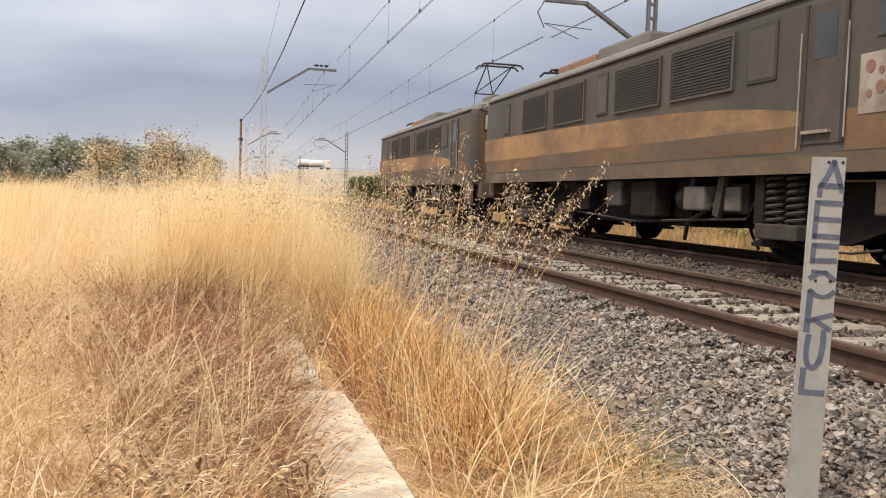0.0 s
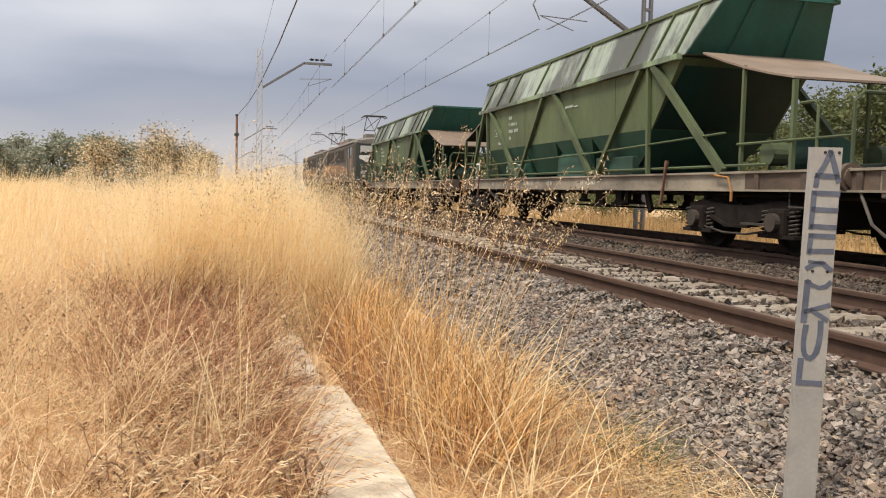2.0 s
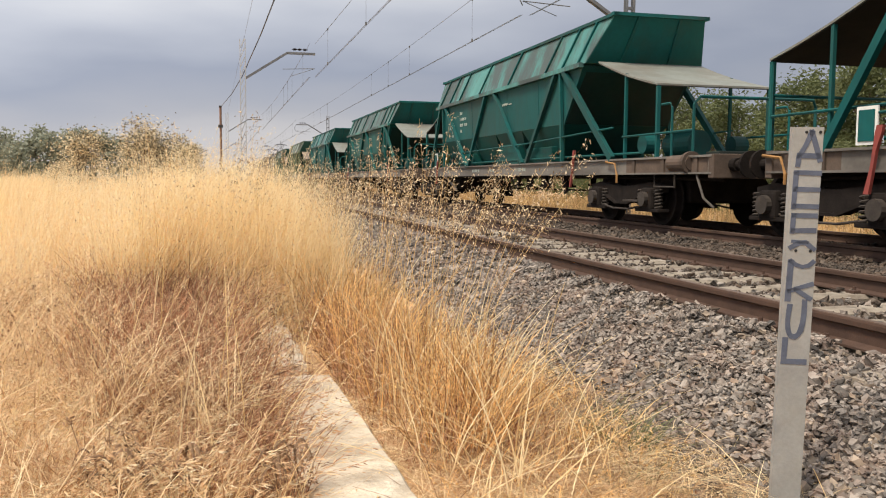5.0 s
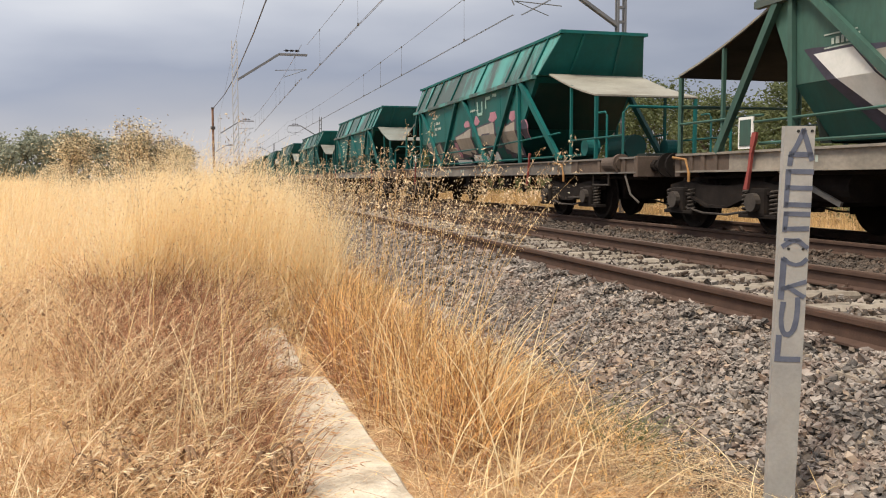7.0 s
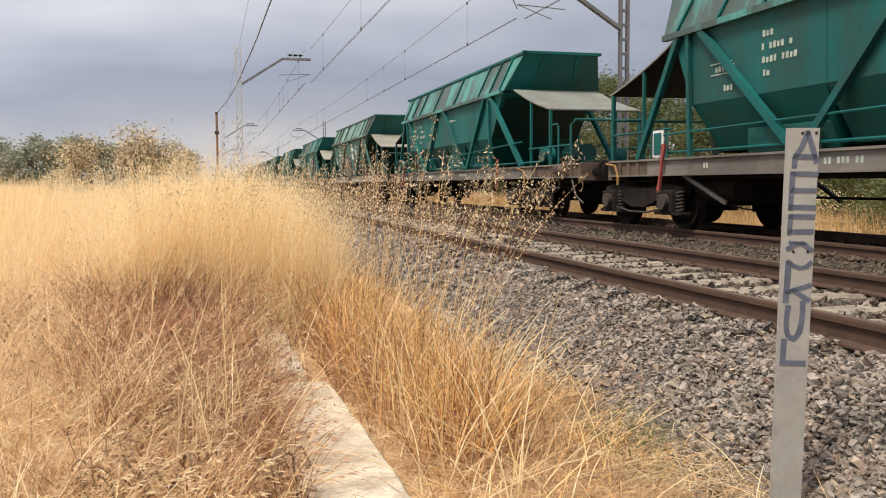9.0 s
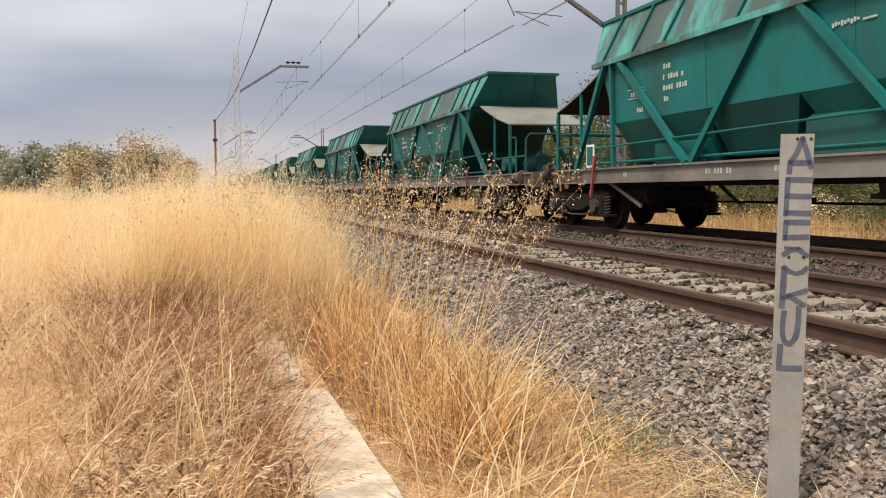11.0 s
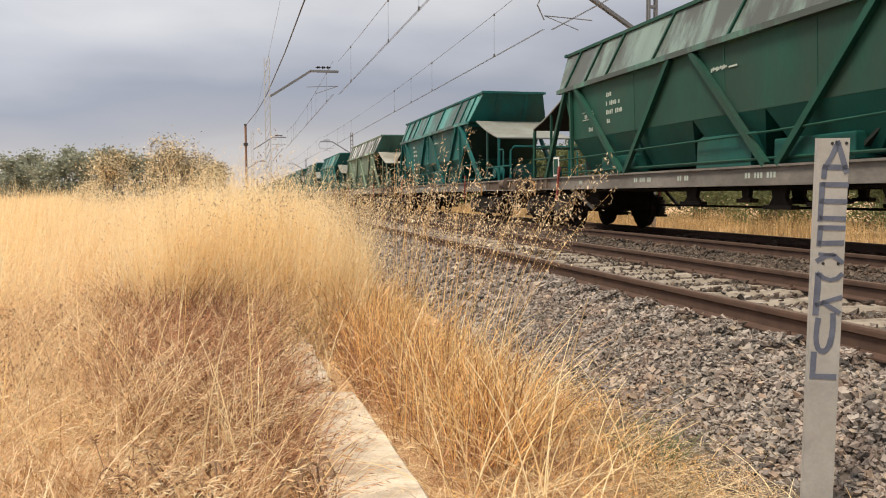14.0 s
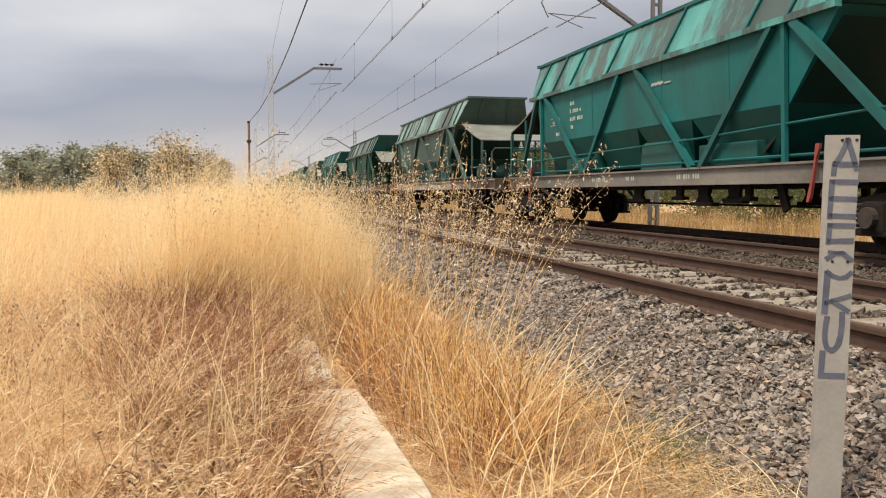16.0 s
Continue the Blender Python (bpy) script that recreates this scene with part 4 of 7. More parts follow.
        drum((sx * 1.18, Y(-3.14), 1.04), (sx * 1.18, Y(-3.22), 1.04), 0.175, 18, m)
        part("side_cylinder", m, HEADSTOCK, w, "rusty cylinder with a flange")
        part("footboard", box(min(sx * 1.05, sx * 1.32), max(sx * 1.05, sx * 1.32), Y(-1.75), Y(-1.2), 0.40, 0.43), SPRINGS, w)
        part("hose", tube([(sx * 1.15, Y(-3.3), 0.95), (sx * 1.22, Y(-3.45), 0.80), (sx * 1.20, Y(-3.60), 0.50), (sx * 1.10, Y(-3.72), 0.36)], 0.02, 6), GEAR, w)
        part("brake_strut", beam((sx * 1.12, Y(11.6), 0.88), (sx * 1.0, Y(10.6), 0.45), 0.04, 0.06), SOLE, w)
    m = drum((0, Y(-1.5), 1.42), (0, Y(-0.6), 1.42), 0.24, 18)
    part("air_tank", m, TEAL, w)
    part("brake_cylinder", drum((0.75, Y(-1.3), 1.40), (1.02, Y(-1.3), 1.40), 0.17, 16), TEAL, w)
    part("brake_cylinder", drum((-1.02, Y(-1.3), 1.40), (-0.75, Y(-1.3), 1.40), 0.17, 16), TEAL, w)
    part("tool_box", box(-0.5, 0.3, Y(-2.9), Y(-2.5), 1.06, 1.24, bevel=0.02), SHADE_STEEL, w)
    m = tube([(0, Y(-3.9), 0.95), (0, Y(-4.5), 0.90)], 0.05, 8)
    part("coupling", m, RUNNING, w)
    m = tube([(0, Y(14.0), 0.95), (0, Y(14.6), 0.90)], 0.05, 8)
    part("coupling", m, RUNNING, w)
    for r in (-0.85, 12.95):
        build_bogie(w, Y(r))
    return w


def paint_wagon(w, colour):
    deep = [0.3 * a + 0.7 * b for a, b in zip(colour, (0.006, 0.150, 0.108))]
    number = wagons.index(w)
    # end_plate gets a deep green that holds the canopy's shade
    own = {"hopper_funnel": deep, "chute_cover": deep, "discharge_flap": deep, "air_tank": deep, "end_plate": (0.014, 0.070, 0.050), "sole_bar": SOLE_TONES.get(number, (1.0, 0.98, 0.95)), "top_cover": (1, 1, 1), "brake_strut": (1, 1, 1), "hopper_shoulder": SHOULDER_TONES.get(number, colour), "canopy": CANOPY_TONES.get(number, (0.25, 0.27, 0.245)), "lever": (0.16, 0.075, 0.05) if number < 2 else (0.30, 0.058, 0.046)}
    for o in w.children_recursive:
        kind = o.name.split(".")[0]
        if kind in ("end_wall", "rim", "rib") and abs(o.bound_box[0][1] - o.bound_box[6][1]) < 1.0 and number != 15:
            own[kind] = [0.25 * a + 0.75 * b for a, b in zip(colour, (0.006, 0.190, 0.155))]
        else:
            own.pop("end_wall", None), own.pop("rim", None), own.pop("rib", None)
        r_, g_, b_ = own.get(kind, colour)
        o.color = (r_, g_, b_ * (1.0 if kind in ("canopy", "lever", "sole_bar", "top_cover", "brake_strut") else 1.2), 1)


def add_graffiti(w, blobs):
    """Rounded painted letters with outlines, on the camera-side wall; each follows the wall's fold."""
    levels = [1.25 + 0.085 * k for k in range(9)] + [1.93] + [1.97 + 0.085 * k for k in range(12)]
    for r, z, a, b, colour, edge in blobs:
        a, b = a * 1.22, b * 1.15
        for grow, mat, off in ((1.2, edge, 0.006), (1.0, colour, 0.012)):
            rows = []
            for zz in levels:
                t = (zz - z) / (b * grow)
                if abs(t) >= 1:
                    continue
                half = a * grow * math.sqrt(1 - t * t) * (1 + 0.22 * math.sin(5 * t + r * 4))
                mid = r - MID + 0.12 * a * math.sin(4 * t + r)
                x = -(1.24 - 0.0367 * (3.02 - zz) if zz >= 1.93 else 1.20 - 0.479 * (1.93 - zz)) - off
                rows.append([(x, mid - half, zz), (x, mid + half, zz), (x + 0.003, mid + half, zz), (x + 0.003, mid - half, zz)])
            if len(rows) > 1:
                part("graffiti", loft(rows), mat, w, "sprayed graffiti")


def spray(w, points, mat, off, label="sprayed graffiti"):
    """A flat convex patch of paint on the camera-side wall, given as (along, height); it follows the wall's fold."""
    low, high = min(q[1] for q in points), max(q[1] for q in points)
    levels = sorted({low + 0.002, high - 0.002, 1.93} | {low + (high - low) * k / 8 for k in range(1, 8)})
    rows = []
    for z in levels:
        if not low < z < high:
            continue
        cross = []
        for (ra, za), (rb, zb) in zip(points, points[1:] + points[:1]):
            if (za - z) * (zb - z) < 0:
                cross.append(ra + (rb - ra) * (z - za) / (zb - za))
        if len(cross) < 2:
            continue
        x = -(1.24 - 0.0367 * (3.02 - z) if z >= 1.93 else 1.20 - 0.479 * (1.93 - z)) - off
        a, b = min(cross) - MID, max(cross) - MID
        rows.append([(x, a, z), (x, b, z), (x + 0.003, b, z), (x + 0.003, a, z)])
    if len(rows) > 1:
        part("graffiti", loft(rows), mat, w, label)


SOLE_TONES = {0: (1.5, 1.4, 1.2), 1: (1.5, 1.4, 1.2), 7: (1.65, 1.55, 1.4), 12: (1.3, 1.22, 1.05), 15: (1.7, 1.6, 1.45)}
SHOULDER_TONES = {3: (0.03, 0.11, 0.085), 0: (0.20, 0.215, 0.15), 1: (0.26, 0.29, 0.21), 12: (0.66, 0.64, 0.56), 14: (0.10, 0.14, 0.11), 15: (0.17, 0.28, 0.23)}
CANOPY_TONES = {0: (0.26, 0.20, 0.155), 1: (0.30, 0.235, 0.185), 6: (0.36, 0.345, 0.29), 7: (0.31, 0.30, 0.255), 12: (0.38, 0.385, 0.335)}
TEAL_NEW, TEAL_DARK, OLIVE, GREY_GREEN = (0.004, 0.180, 0.148), (0.006, 0.165, 0.135), (0.185, 0.245, 0.105), (0.11, 0.205, 0.15)
WAGON_COLOURS = [(0.165, 0.235, 0.105), OLIVE, TEAL_NEW, (0.006, 0.175, 0.135), TEAL_DARK, TEAL_NEW, (0.007, 0.200, 0.158), (0.10, 0.23, 0.155), (0.007, 0.215, 0.175),
                 (0.008, 0.195, 0.160), (0.008, 0.190, 0.155), (0.006, 0.250, 0.205), (0.30, 0.42, 0.25), (0.006, 0.180, 0.145), (0.018, 0.120, 0.070), GREY_GREEN, (0.012, 0.225, 0.19), TEAL_NEW]
WAGON_LABELS = {0: "faded green hopper wagon with dark-stained sloping shoulders", 1: "pale olive hopper wagon with faded white lettering",
                6: "teal hopper wagon with pink and cream graffiti", 7: "faded green hopper wagon with white and black graffiti",
                12: "bleached grey-green hopper wagon with dusty canopies", 14: "dark stained green hopper wagon with end canopies",
                15: "grimy grey-green hopper wagon with end canopies"}
wagons = []
first = build_wagon()
for i, colour in enumerate(WAGON_COLOURS):
    w = first if i == 0 else copy_thing(first, Matrix())
    wagons.append(w)
for i, w in enumerate(wagons):
    if i in (6, 7):
        cream, black, pink, white = [surface(n, a, b, 0.6, grain=30, patch=4, bump=0.02) for n, a, b in
                                     (("cream_spray", (0.20, 0.18, 0.155), (0.34, 0.31, 0.265)), ("black_spray", (0.02, 0.018, 0.03), (0.05, 0.045, 0.07)),
                                      ("pink_spray", (0.26, 0.11, 0.15), (0.40, 0.20, 0.25)), ("white_spray", (0.5, 0.52, 0.5), (0.7, 0.7, 0.68)))]
        pale = surface("pale_spray", (0.16, 0.30, 0.26), (0.28, 0.42, 0.37), 0.6, grain=30, patch=4, bump=0.02)
        if i == 6:
            # cream letters edged in black and pink, with pale strokes above them
            for ra, rb, z0, z1, tilt in ((10.6, 9.9, 1.42, 1.95, 0.15), (9.6, 9.0, 1.40, 1.88, -0.1), (8.3, 7.3, 1.30, 1.72, 0.1), (7.2, 6.4, 1.45, 2.05, 0.12), (6.35, 5.7, 1.50, 2.15, -0.12),
                                         (5.1, 3.75, 1.62, 2.20, 0.10), (3.35, 2.9, 1.45, 2.10, 0.06), (2.95, 2.2, 1.35, 2.12, -0.10)):
                spray(w, [(ra + 0.10, z1 + 0.05), (rb - 0.10, z1 + 0.06), (rb - 0.14 - tilt, z0 - 0.05), (ra + 0.12 - tilt, z0 - 0.05)], black, 0.006)
                spray(w, [(ra, z1), (rb, z1 + 0.02), (rb - tilt, z0), (ra - tilt, z0 + 0.02)], cream, 0.011)
            for ra, rb, z0, z1 in ((6.2, 5.9, 1.40, 1.25), (6.1, 4.9, 1.22, 1.46), (4.75, 4.0, 1.20, 1.52), (7.9, 6.5, 1.21, 1.36)):
                spray(w, [(ra + 0.06, max(z0, z1) + 0.03), (rb - 0.06, max(z0, z1)), (rb - 0.10, min(z0, z1) - 0.02), (ra + 0.08, min(z0, z1) - 0.02)], black, 0.014)
                spray(w, [(ra, max(z0, z1)), (rb, max(z0, z1) - 0.03), (rb, min(z0, z1) + 0.02), (ra, min(z0, z1))], white, 0.018)
            add_graffiti(w, [(6.05, 2.28, 0.18, 0.10, pink, pink), (5.15, 2.32, 0.14, 0.12, pink, pink), (3.80, 2.36, 0.20, 0.12, pink, pink), (2.35, 2.30, 0.14, 0.12, pink, pink),
                             (1.62, 1.90, 0.18, 0.22, black, pink), (7.35, 1.62, 0.14, 0.24, pink, black), (4.4, 1.98, 0.34, 0.06, black, black)])
            for a, b in (((5.02, 2.84), (5.00, 2.50)), ((4.62, 2.82), (4.62, 2.52)), ((5.00, 2.50), (4.62, 2.50)), ((4.30, 2.86), (4.30, 2.60)), ((4.30, 2.86), (3.95, 2.86)), ((3.75, 2.90), (3.45, 2.88))):
                part("graffiti", beam((-1.212 - 0.0367 * (a[1] - 1.93), a[0] - MID, a[1]), (-1.212 - 0.0367 * (b[1] - 1.93), b[0] - MID, b[1]), 0.006, 0.075), pale, w, "faint pale strokes")
        else:
            # one big piece: a slanting stroke, a grey block and a round double loop, all edged in black
            spray(w, [(11.08, 2.34), (9.45, 2.32), (9.02, 1.22), (10.0, 1.22)], black, 0.005)
            spray(w, [(10.9, 2.26), (10.25, 2.26), (9.22, 1.26), (9.72, 1.26)], white, 0.010)
            spray(w, [(10.12, 2.18), (9.62, 2.18), (9.16, 1.42), (9.28, 1.34)], cream, 0.010)
            spray(w, [(8.85, 2.38), (6.25, 2.30), (6.22, 1.21), (9.02, 1.21)], black, 0.005)
            spray(w, [(8.62, 2.22), (6.55, 2.16), (6.52, 1.26), (8.85, 1.26)], cream, 0.010)
            spray(w, [(8.05, 2.24), (7.72, 2.23), (7.80, 2.02), (7.98, 2.02)], black, 0.014)
            spray(w, [(7.40, 2.22), (6.98, 2.21), (7.10, 1.95), (7.30, 1.95)], black, 0.014)
            add_graffiti(w, [(8.35, 1.34, 0.14, 0.10, black, black), (6.95, 1.36, 0.22, 0.10, black, black), (5.50, 1.78, 0.76, 0.44, black, black), (5.60, 2.04, 0.50, 0.22, cream, black)])
            spray(w, [(5.30, 2.36), (4.85, 2.26), (4.70, 2.02), (5.02, 1.98), (5.20, 2.20)], white, 0.018)
            spray(w, [(6.35, 1.56), (5.75, 1.64), (4.85, 1.60), (4.55, 1.42), (4.70, 1.22), (6.20, 1.20), (6.48, 1.38)], white, 0.018)
            spray(w, [(5.25, 1.96), (4.95, 1.92), (4.62, 1.50), (4.90, 1.52)], white, 0.020)
            for r, z, a, b in ((5.72, 1.43, 0.24, 0.11), (5.62, 2.04, 0.20, 0.08), (5.1, 1.30, 0.10, 0.04)):
                spray(w, [(r + a * math.cos(q * math.tau / 10), z + b * math.sin(q * math.tau / 10)) for q in range(10)], black, 0.024)
            for pts in (((5.47, 2.42), (5.36, 2.60), (5.28, 2.44), (5.18, 2.60), (5.05, 2.44), (4.95, 2.62), (4.90, 2.28), (4.85, 2.46), (4.6, 2.46), (4.35, 2.50), (4.15, 2.47)),
                        ((4.10, 2.44), (4.05, 2.28), (3.92, 2.22), (3.78, 2.28), (3.74, 2.46)), ((5.45, 2.74), (5.34, 2.79), (5.24, 2.70), (5.1, 2.78)), ((3.98, 2.66), (3.98, 2.60)), ((3.62, 2.56), (3.50, 2.56))):
                part("graffiti", tube([(-1.212 - 0.0367 * (z_ - 1.93), r_ - MID, z_) for r_, z_ in pts], 0.018, 5), white, w, "thin white scrawl")
            part("graffiti", tube([(-1.2085, r_ - MID, z_) for r_, z_ in ((7.05, 1.02), (6.95, 1.08), (6.8, 0.93), (6.65, 1.07), (6.5, 0.94), (6.35, 1.07), (6.2, 0.94), (6.05, 1.08), (5.9, 0.95), (5.75, 1.08), (5.62, 0.94))], 0.018, 5), black, w, "black scrawl on the frame")
    if i in (6, 7):                  # no covers before the painted funnels
        for o in [o for o in w.children_recursive if o.name.split(".")[0] in ("chute_cover", "discharge_flap") and o.bound_box[0][0] < 0]:
            bpy.data.objects.remove(o)
    if i not in (12, 13):            # only two of the wagons have a ladder
        for o in [o for o in w.children_recursive if o.name.split(".")[0] in ("rung", "ladder", "warning_triangle")]:
            bpy.data.objects.remove(o)
    paint_wagon(w, WAGON_COLOURS[i])
    if i in WAGON_LABELS:
        w["label"] = WAGON_LABELS[i]


def build_loco():
    """Body along y; its rear end wall at y = REAR."""
    e = tagged(empty("electric_locomotive"), "grimy grey electric locomotive with a faded yellow band", "locomotive", group="locomotives of the train")
    L = 17.2
    REAR = 1.25
    HW = 1.56

    def section(y, hw, crown, foot=1.24):
        pts = [(-hw, y, foot), (-hw, y, 3.25), (-hw + 0.03, y, 3.38), (-hw * 0.88, y, 3.52), (-hw * 0.6, y, crown - 0.05), (-hw * 0.25, y, crown)]
        return pts + [(-x, yy, z) for x, yy, z in pts[::-1]]
    bm = loft([section(REAR, HW - 0.16, 3.50), section(REAR + 0.06, HW - 0.06, 3.60), section(REAR + 0.20, HW, 3.66), section(2.9, HW, 3.68), section(14.2, HW, 3.68), section(L - 0.45, HW, 3.66),
               section(L - 0.06, HW - 0.06, 3.60), section(L, HW - 0.16, 3.50)])
    part("body", bm, LOCO_GREY, e)
    roof = []
    for y, f, drop in ((REAR - 0.03, 0.86, 0.10), (REAR + 0.08, 0.95, 0.04), (REAR + 0.3, 1.0, 0.0), (4, 1, 0), (8, 1, 0), (13.5, 1, 0), (L - 0.3, 1.0, 0.0), (L - 0.08, 0.95, 0.04), (L + 0.03, 0.86, 0.10)):
        hw = (HW + 0.006) * f
        half = [(hw, 3.38), (hw * 0.975, 3.46), (hw * 0.92, 3.53), (hw * 0.82, 3.60), (hw * 0.6, 3.67), (hw * 0.3, 3.705)]
        roof.append([(-x_, y, z_ - drop * (z_ > 3.5)) for x_, z_ in half] + [(x_, y, z_ - drop * (z_ > 3.5)) for x_, z_ in half[::-1]] + [(hw - 0.2, y, 3.33), (-hw + 0.2, y, 3.33)])
    part("roof", loft(roof), LOCO_ROOF, e)
    for sx in (-1, 1):
        x = sx * HW
        part("rain_gutter", box(x - 0.03, x + 0.03, REAR + 0.3, L - 0.4, 3.35, 3.385), LOCO_GREY, e)
        # painted band whose upper edge drops toward the rear door
        m = bmesh.new()
        tops = [(3.55, 1.95), (4.2, 2.04), (5.2, 2.13), (6.5, 2.20), (8.5, 2.26), (12, 2.32), (L - 0.15, 2.36)]
        loft([[(x, y, 1.78), (x + sx * 0.006, y, 1.78), (x + sx * 0.006, y, t), (x, y, t)] for y, t in tops], m)
        part("band", m, LOCO_STRIPE, e, "faded orange-yellow band")
        part("lower_panel", box(min(x, x + sx * 0.004), max(x, x + sx * 0.004), 3.55, L - 0.5, 1.47, 1.78), LOCO_LOWER, e)
        part("lower_panel", loft([[(x, y, 1.45), (x + sx * 0.005, y, 1.45), (x + sx * 0.005, y, t), (x, y, t)] for y, t in ((REAR + 0.25, 1.72), (2.0, 1.85), (2.78, 1.94))]), LOCO_LOWER, e)
        part("skirt", box(x - 0.02, x + 0.02, REAR + 0.2, L - 0.6, 1.20, 1.43), LOCO_SKIRT, e)
        # grilles
        for y0, y1 in ((5.1, 6.8), (7.2, 8.85), (10.3, 11.9), (12.4, 13.9)):
            frame_ = box(min(x, x + sx * 0.03), max(x, x + sx * 0.03), y0, y1, 2.42, 3.14)
            g = part("grille", frame_, DARK, e)
            m = bmesh.new()
            for k in range(15):
                z0 = 2.45 + k * 0.046
                beam((x + sx * 0.035, y0 + 0.04, z0), (x + sx * 0.035, y1 - 0.04, z0), 0.02, 0.022, m)
            small_pieces(part("slats", m, DARK, g))
            m = bmesh.new()
            for a, b, c_, d in ((y0 - 0.04, y1 + 0.04, 2.38, 2.42), (y0 - 0.04, y1 + 0.04, 3.14, 3.18), (y0 - 0.04, y0, 2.42, 3.14), (y1, y1 + 0.04, 2.42, 3.14)):
                box(min(x, x + sx * 0.04), max(x, x + sx * 0.04), a, b, c_, d, m)
            part("grille_frame", m, LOCO_GREY, g)
        for y0, y1 in ((4.15, 4.72), (9.25, 9.65), (15.0, 15.35)):
            m = box(min(x, x + sx * 0.02), max(x, x + sx * 0.02), y0 - 0.04, y1 + 0.04, 2.41, 3.18, bevel=0.015)
            o = part("side_window", m, DARK, e)
            part("pane", box(min(x, x + sx * 0.024), max(x, x + sx * 0.024), y0, y1, 2.46, 3.13), LOCO_GREY, o)
        door = part("cab_door", box(min(x, x + sx * 0.018), max(x, x + sx * 0.018), 2.85, 3.5, 1.55, 3.2), LOCO_DOOR, e)
        part("door_window", box(min(x, x + sx * 0.022), max(x, x + sx * 0.022), 2.98, 3.37, 2.55, 3.08), BLACK_GLASS, door)
        for a, b in ((2.80, 2.85), (3.5, 3.55)):
            part("door_jamb", box(min(x, x + sx * 0.03), max(x, x + sx * 0.03), a, b, 1.55, 3.22), DARK, door)
        part("door_handrail", tube([(x + sx * 0.05, 2.75, 1.6), (x + sx * 0.05, 2.75, 2.9)], 0.011, 6), LOCO_PANEL, door)
        part("door_handrail", tube([(x + sx * 0.05, 3.58, 1.5), (x + sx * 0.05, 3.58, 2.9)], 0.011, 6), LOCO_PANEL, door)
        part("door_step", box(min(x, x + sx * 0.07), max(x, x + sx * 0.07), 3.0, 3.48, 1.67, 1.71), LOCO_PANEL, door)
        part("valance", loft([[(x - sx * 0.10, y, z0), (x - sx * 0.02, y, z0), (x - sx * 0.02, y, 1.22), (x - sx * 0.10, y, 1.22)] for y, z0 in ((REAR + 0.05, 0.62), (REAR + 0.35, 0.62), (REAR + 0.75, 1.12))]), LOCO_SKIRT, e)
        # cab side window and its pale panel
        part("cab_window", box(min(x, x + sx * 0.016), max(x, x + sx * 0.016), 1.80, 2.35, 2.66, 3.14, bevel=0.006), BLACK_GLASS, e)
        part("pale_panel", box(min(x, x + sx * 0.013), max(x, x + sx * 0.013), 1.95, 2.58, 1.84, 2.50), LOCO_PANEL, e)
        m = bmesh.new()
        for k in range(6):
            cy, cz = 2.08 + (k % 3) * 0.17, 2.05 + (k // 3) * 0.24 + 0.06 * (k % 2)
            drum((x + sx * 0.012, cy, cz), (x + sx * 0.018, cy, cz), 0.045 + 0.03 * (k % 2), 9, m)
        small_pieces(part("scrawl", m, RUST, e))
    # rear face: painted end sheet, windows, pale band, lamps
    part("end_sheet", box(-1.38, 1.38, REAR - 0.008, REAR + 0.02, 1.26, 3.34, bevel=0.004), LOCO_END, e)
    for x in (-0.62, 0.62):
        part("windscreen_frame", box(x - 0.60, x + 0.60, REAR - 0.020, REAR + 0.02, 2.74, 3.26, bevel=0.006), DARK, e)
    part("windscreen", box(-1.17, -0.07, REAR - 0.032, REAR, 2.79, 3.21, bevel=0.006), GLASS, e)
    part("windscreen", box(0.07, 1.17, REAR - 0.032, REAR, 2.79, 3.21, bevel=0.006), BLACK_GLASS, e)
    part("blind", box(0.12, 1.12, REAR - 0.036, REAR - 0.02, 3.06, 3.18), GLASS, e, "half-drawn pale blind")
    part("blind", box(-1.12, -0.12, REAR - 0.036, REAR - 0.02, 2.80, 2.87), BLACK_GLASS, e, "dark gap under the drawn blind")
    m = bmesh.new()
    loft([[(x, REAR - 0.016, z0), (x, REAR + 0.01, z0), (x, REAR + 0.01, 2.68), (x, REAR - 0.016, 2.68)] for x, z0 in ((-1.22, 2.50), (-0.9, 2.36), (-0.4, 2.28), (0, 2.26), (0.4, 2.28), (0.9, 2.36), (1.22, 2.50))], m)
    part("pale_front_band", m, WHITE, e)
    m = bmesh.new()
    for k in range(7):
        x0 = -0.9 + k * 0.28
        tube([(x0, REAR - 0.02, 2.38 + 0.05 * (k % 2)), (x0 + 0.08, REAR - 0.02, 2.56), (x0 + 0.13, REAR - 0.02, 2.52), (x0 + 0.15, REAR - 0.02, 2.40), (x0 + 0.2, REAR - 0.02, 2.55)], 0.008, 5, m)
    small_pieces(part("scrawl", m, INK, e))
    for x in (-1.0, -0.52, 0.52, 1.0):
        m = drum((x, REAR + 0.05, 1.72), (x, REAR - 0.07, 1.72), 0.11, 16)
        l_ = part("lamp", m, STEEL, e)
        part("lens", drum((x, REAR - 0.06, 1.72), (x, REAR - 0.078, 1.72), 0.085, 14), LOCO_PANEL, l_)
    m = box(-0.34, 0.34, REAR + 0.05, REAR + 0.6, 3.58, 3.88, bevel=0.04)
    h = part("headlight_box", m, LOCO_ROOF, e)
    for x in (-0.13, 0.13):
        part("lens", drum((x, REAR + 0.07, 3.76), (x, REAR + 0.03, 3.76), 0.095, 14), WHITE, h)
    part("end_beam", box(-1.3, 1.3, REAR - 0.25, REAR + 0.2, 0.80, 1.25, bevel=0.03), HEADSTOCK, e)
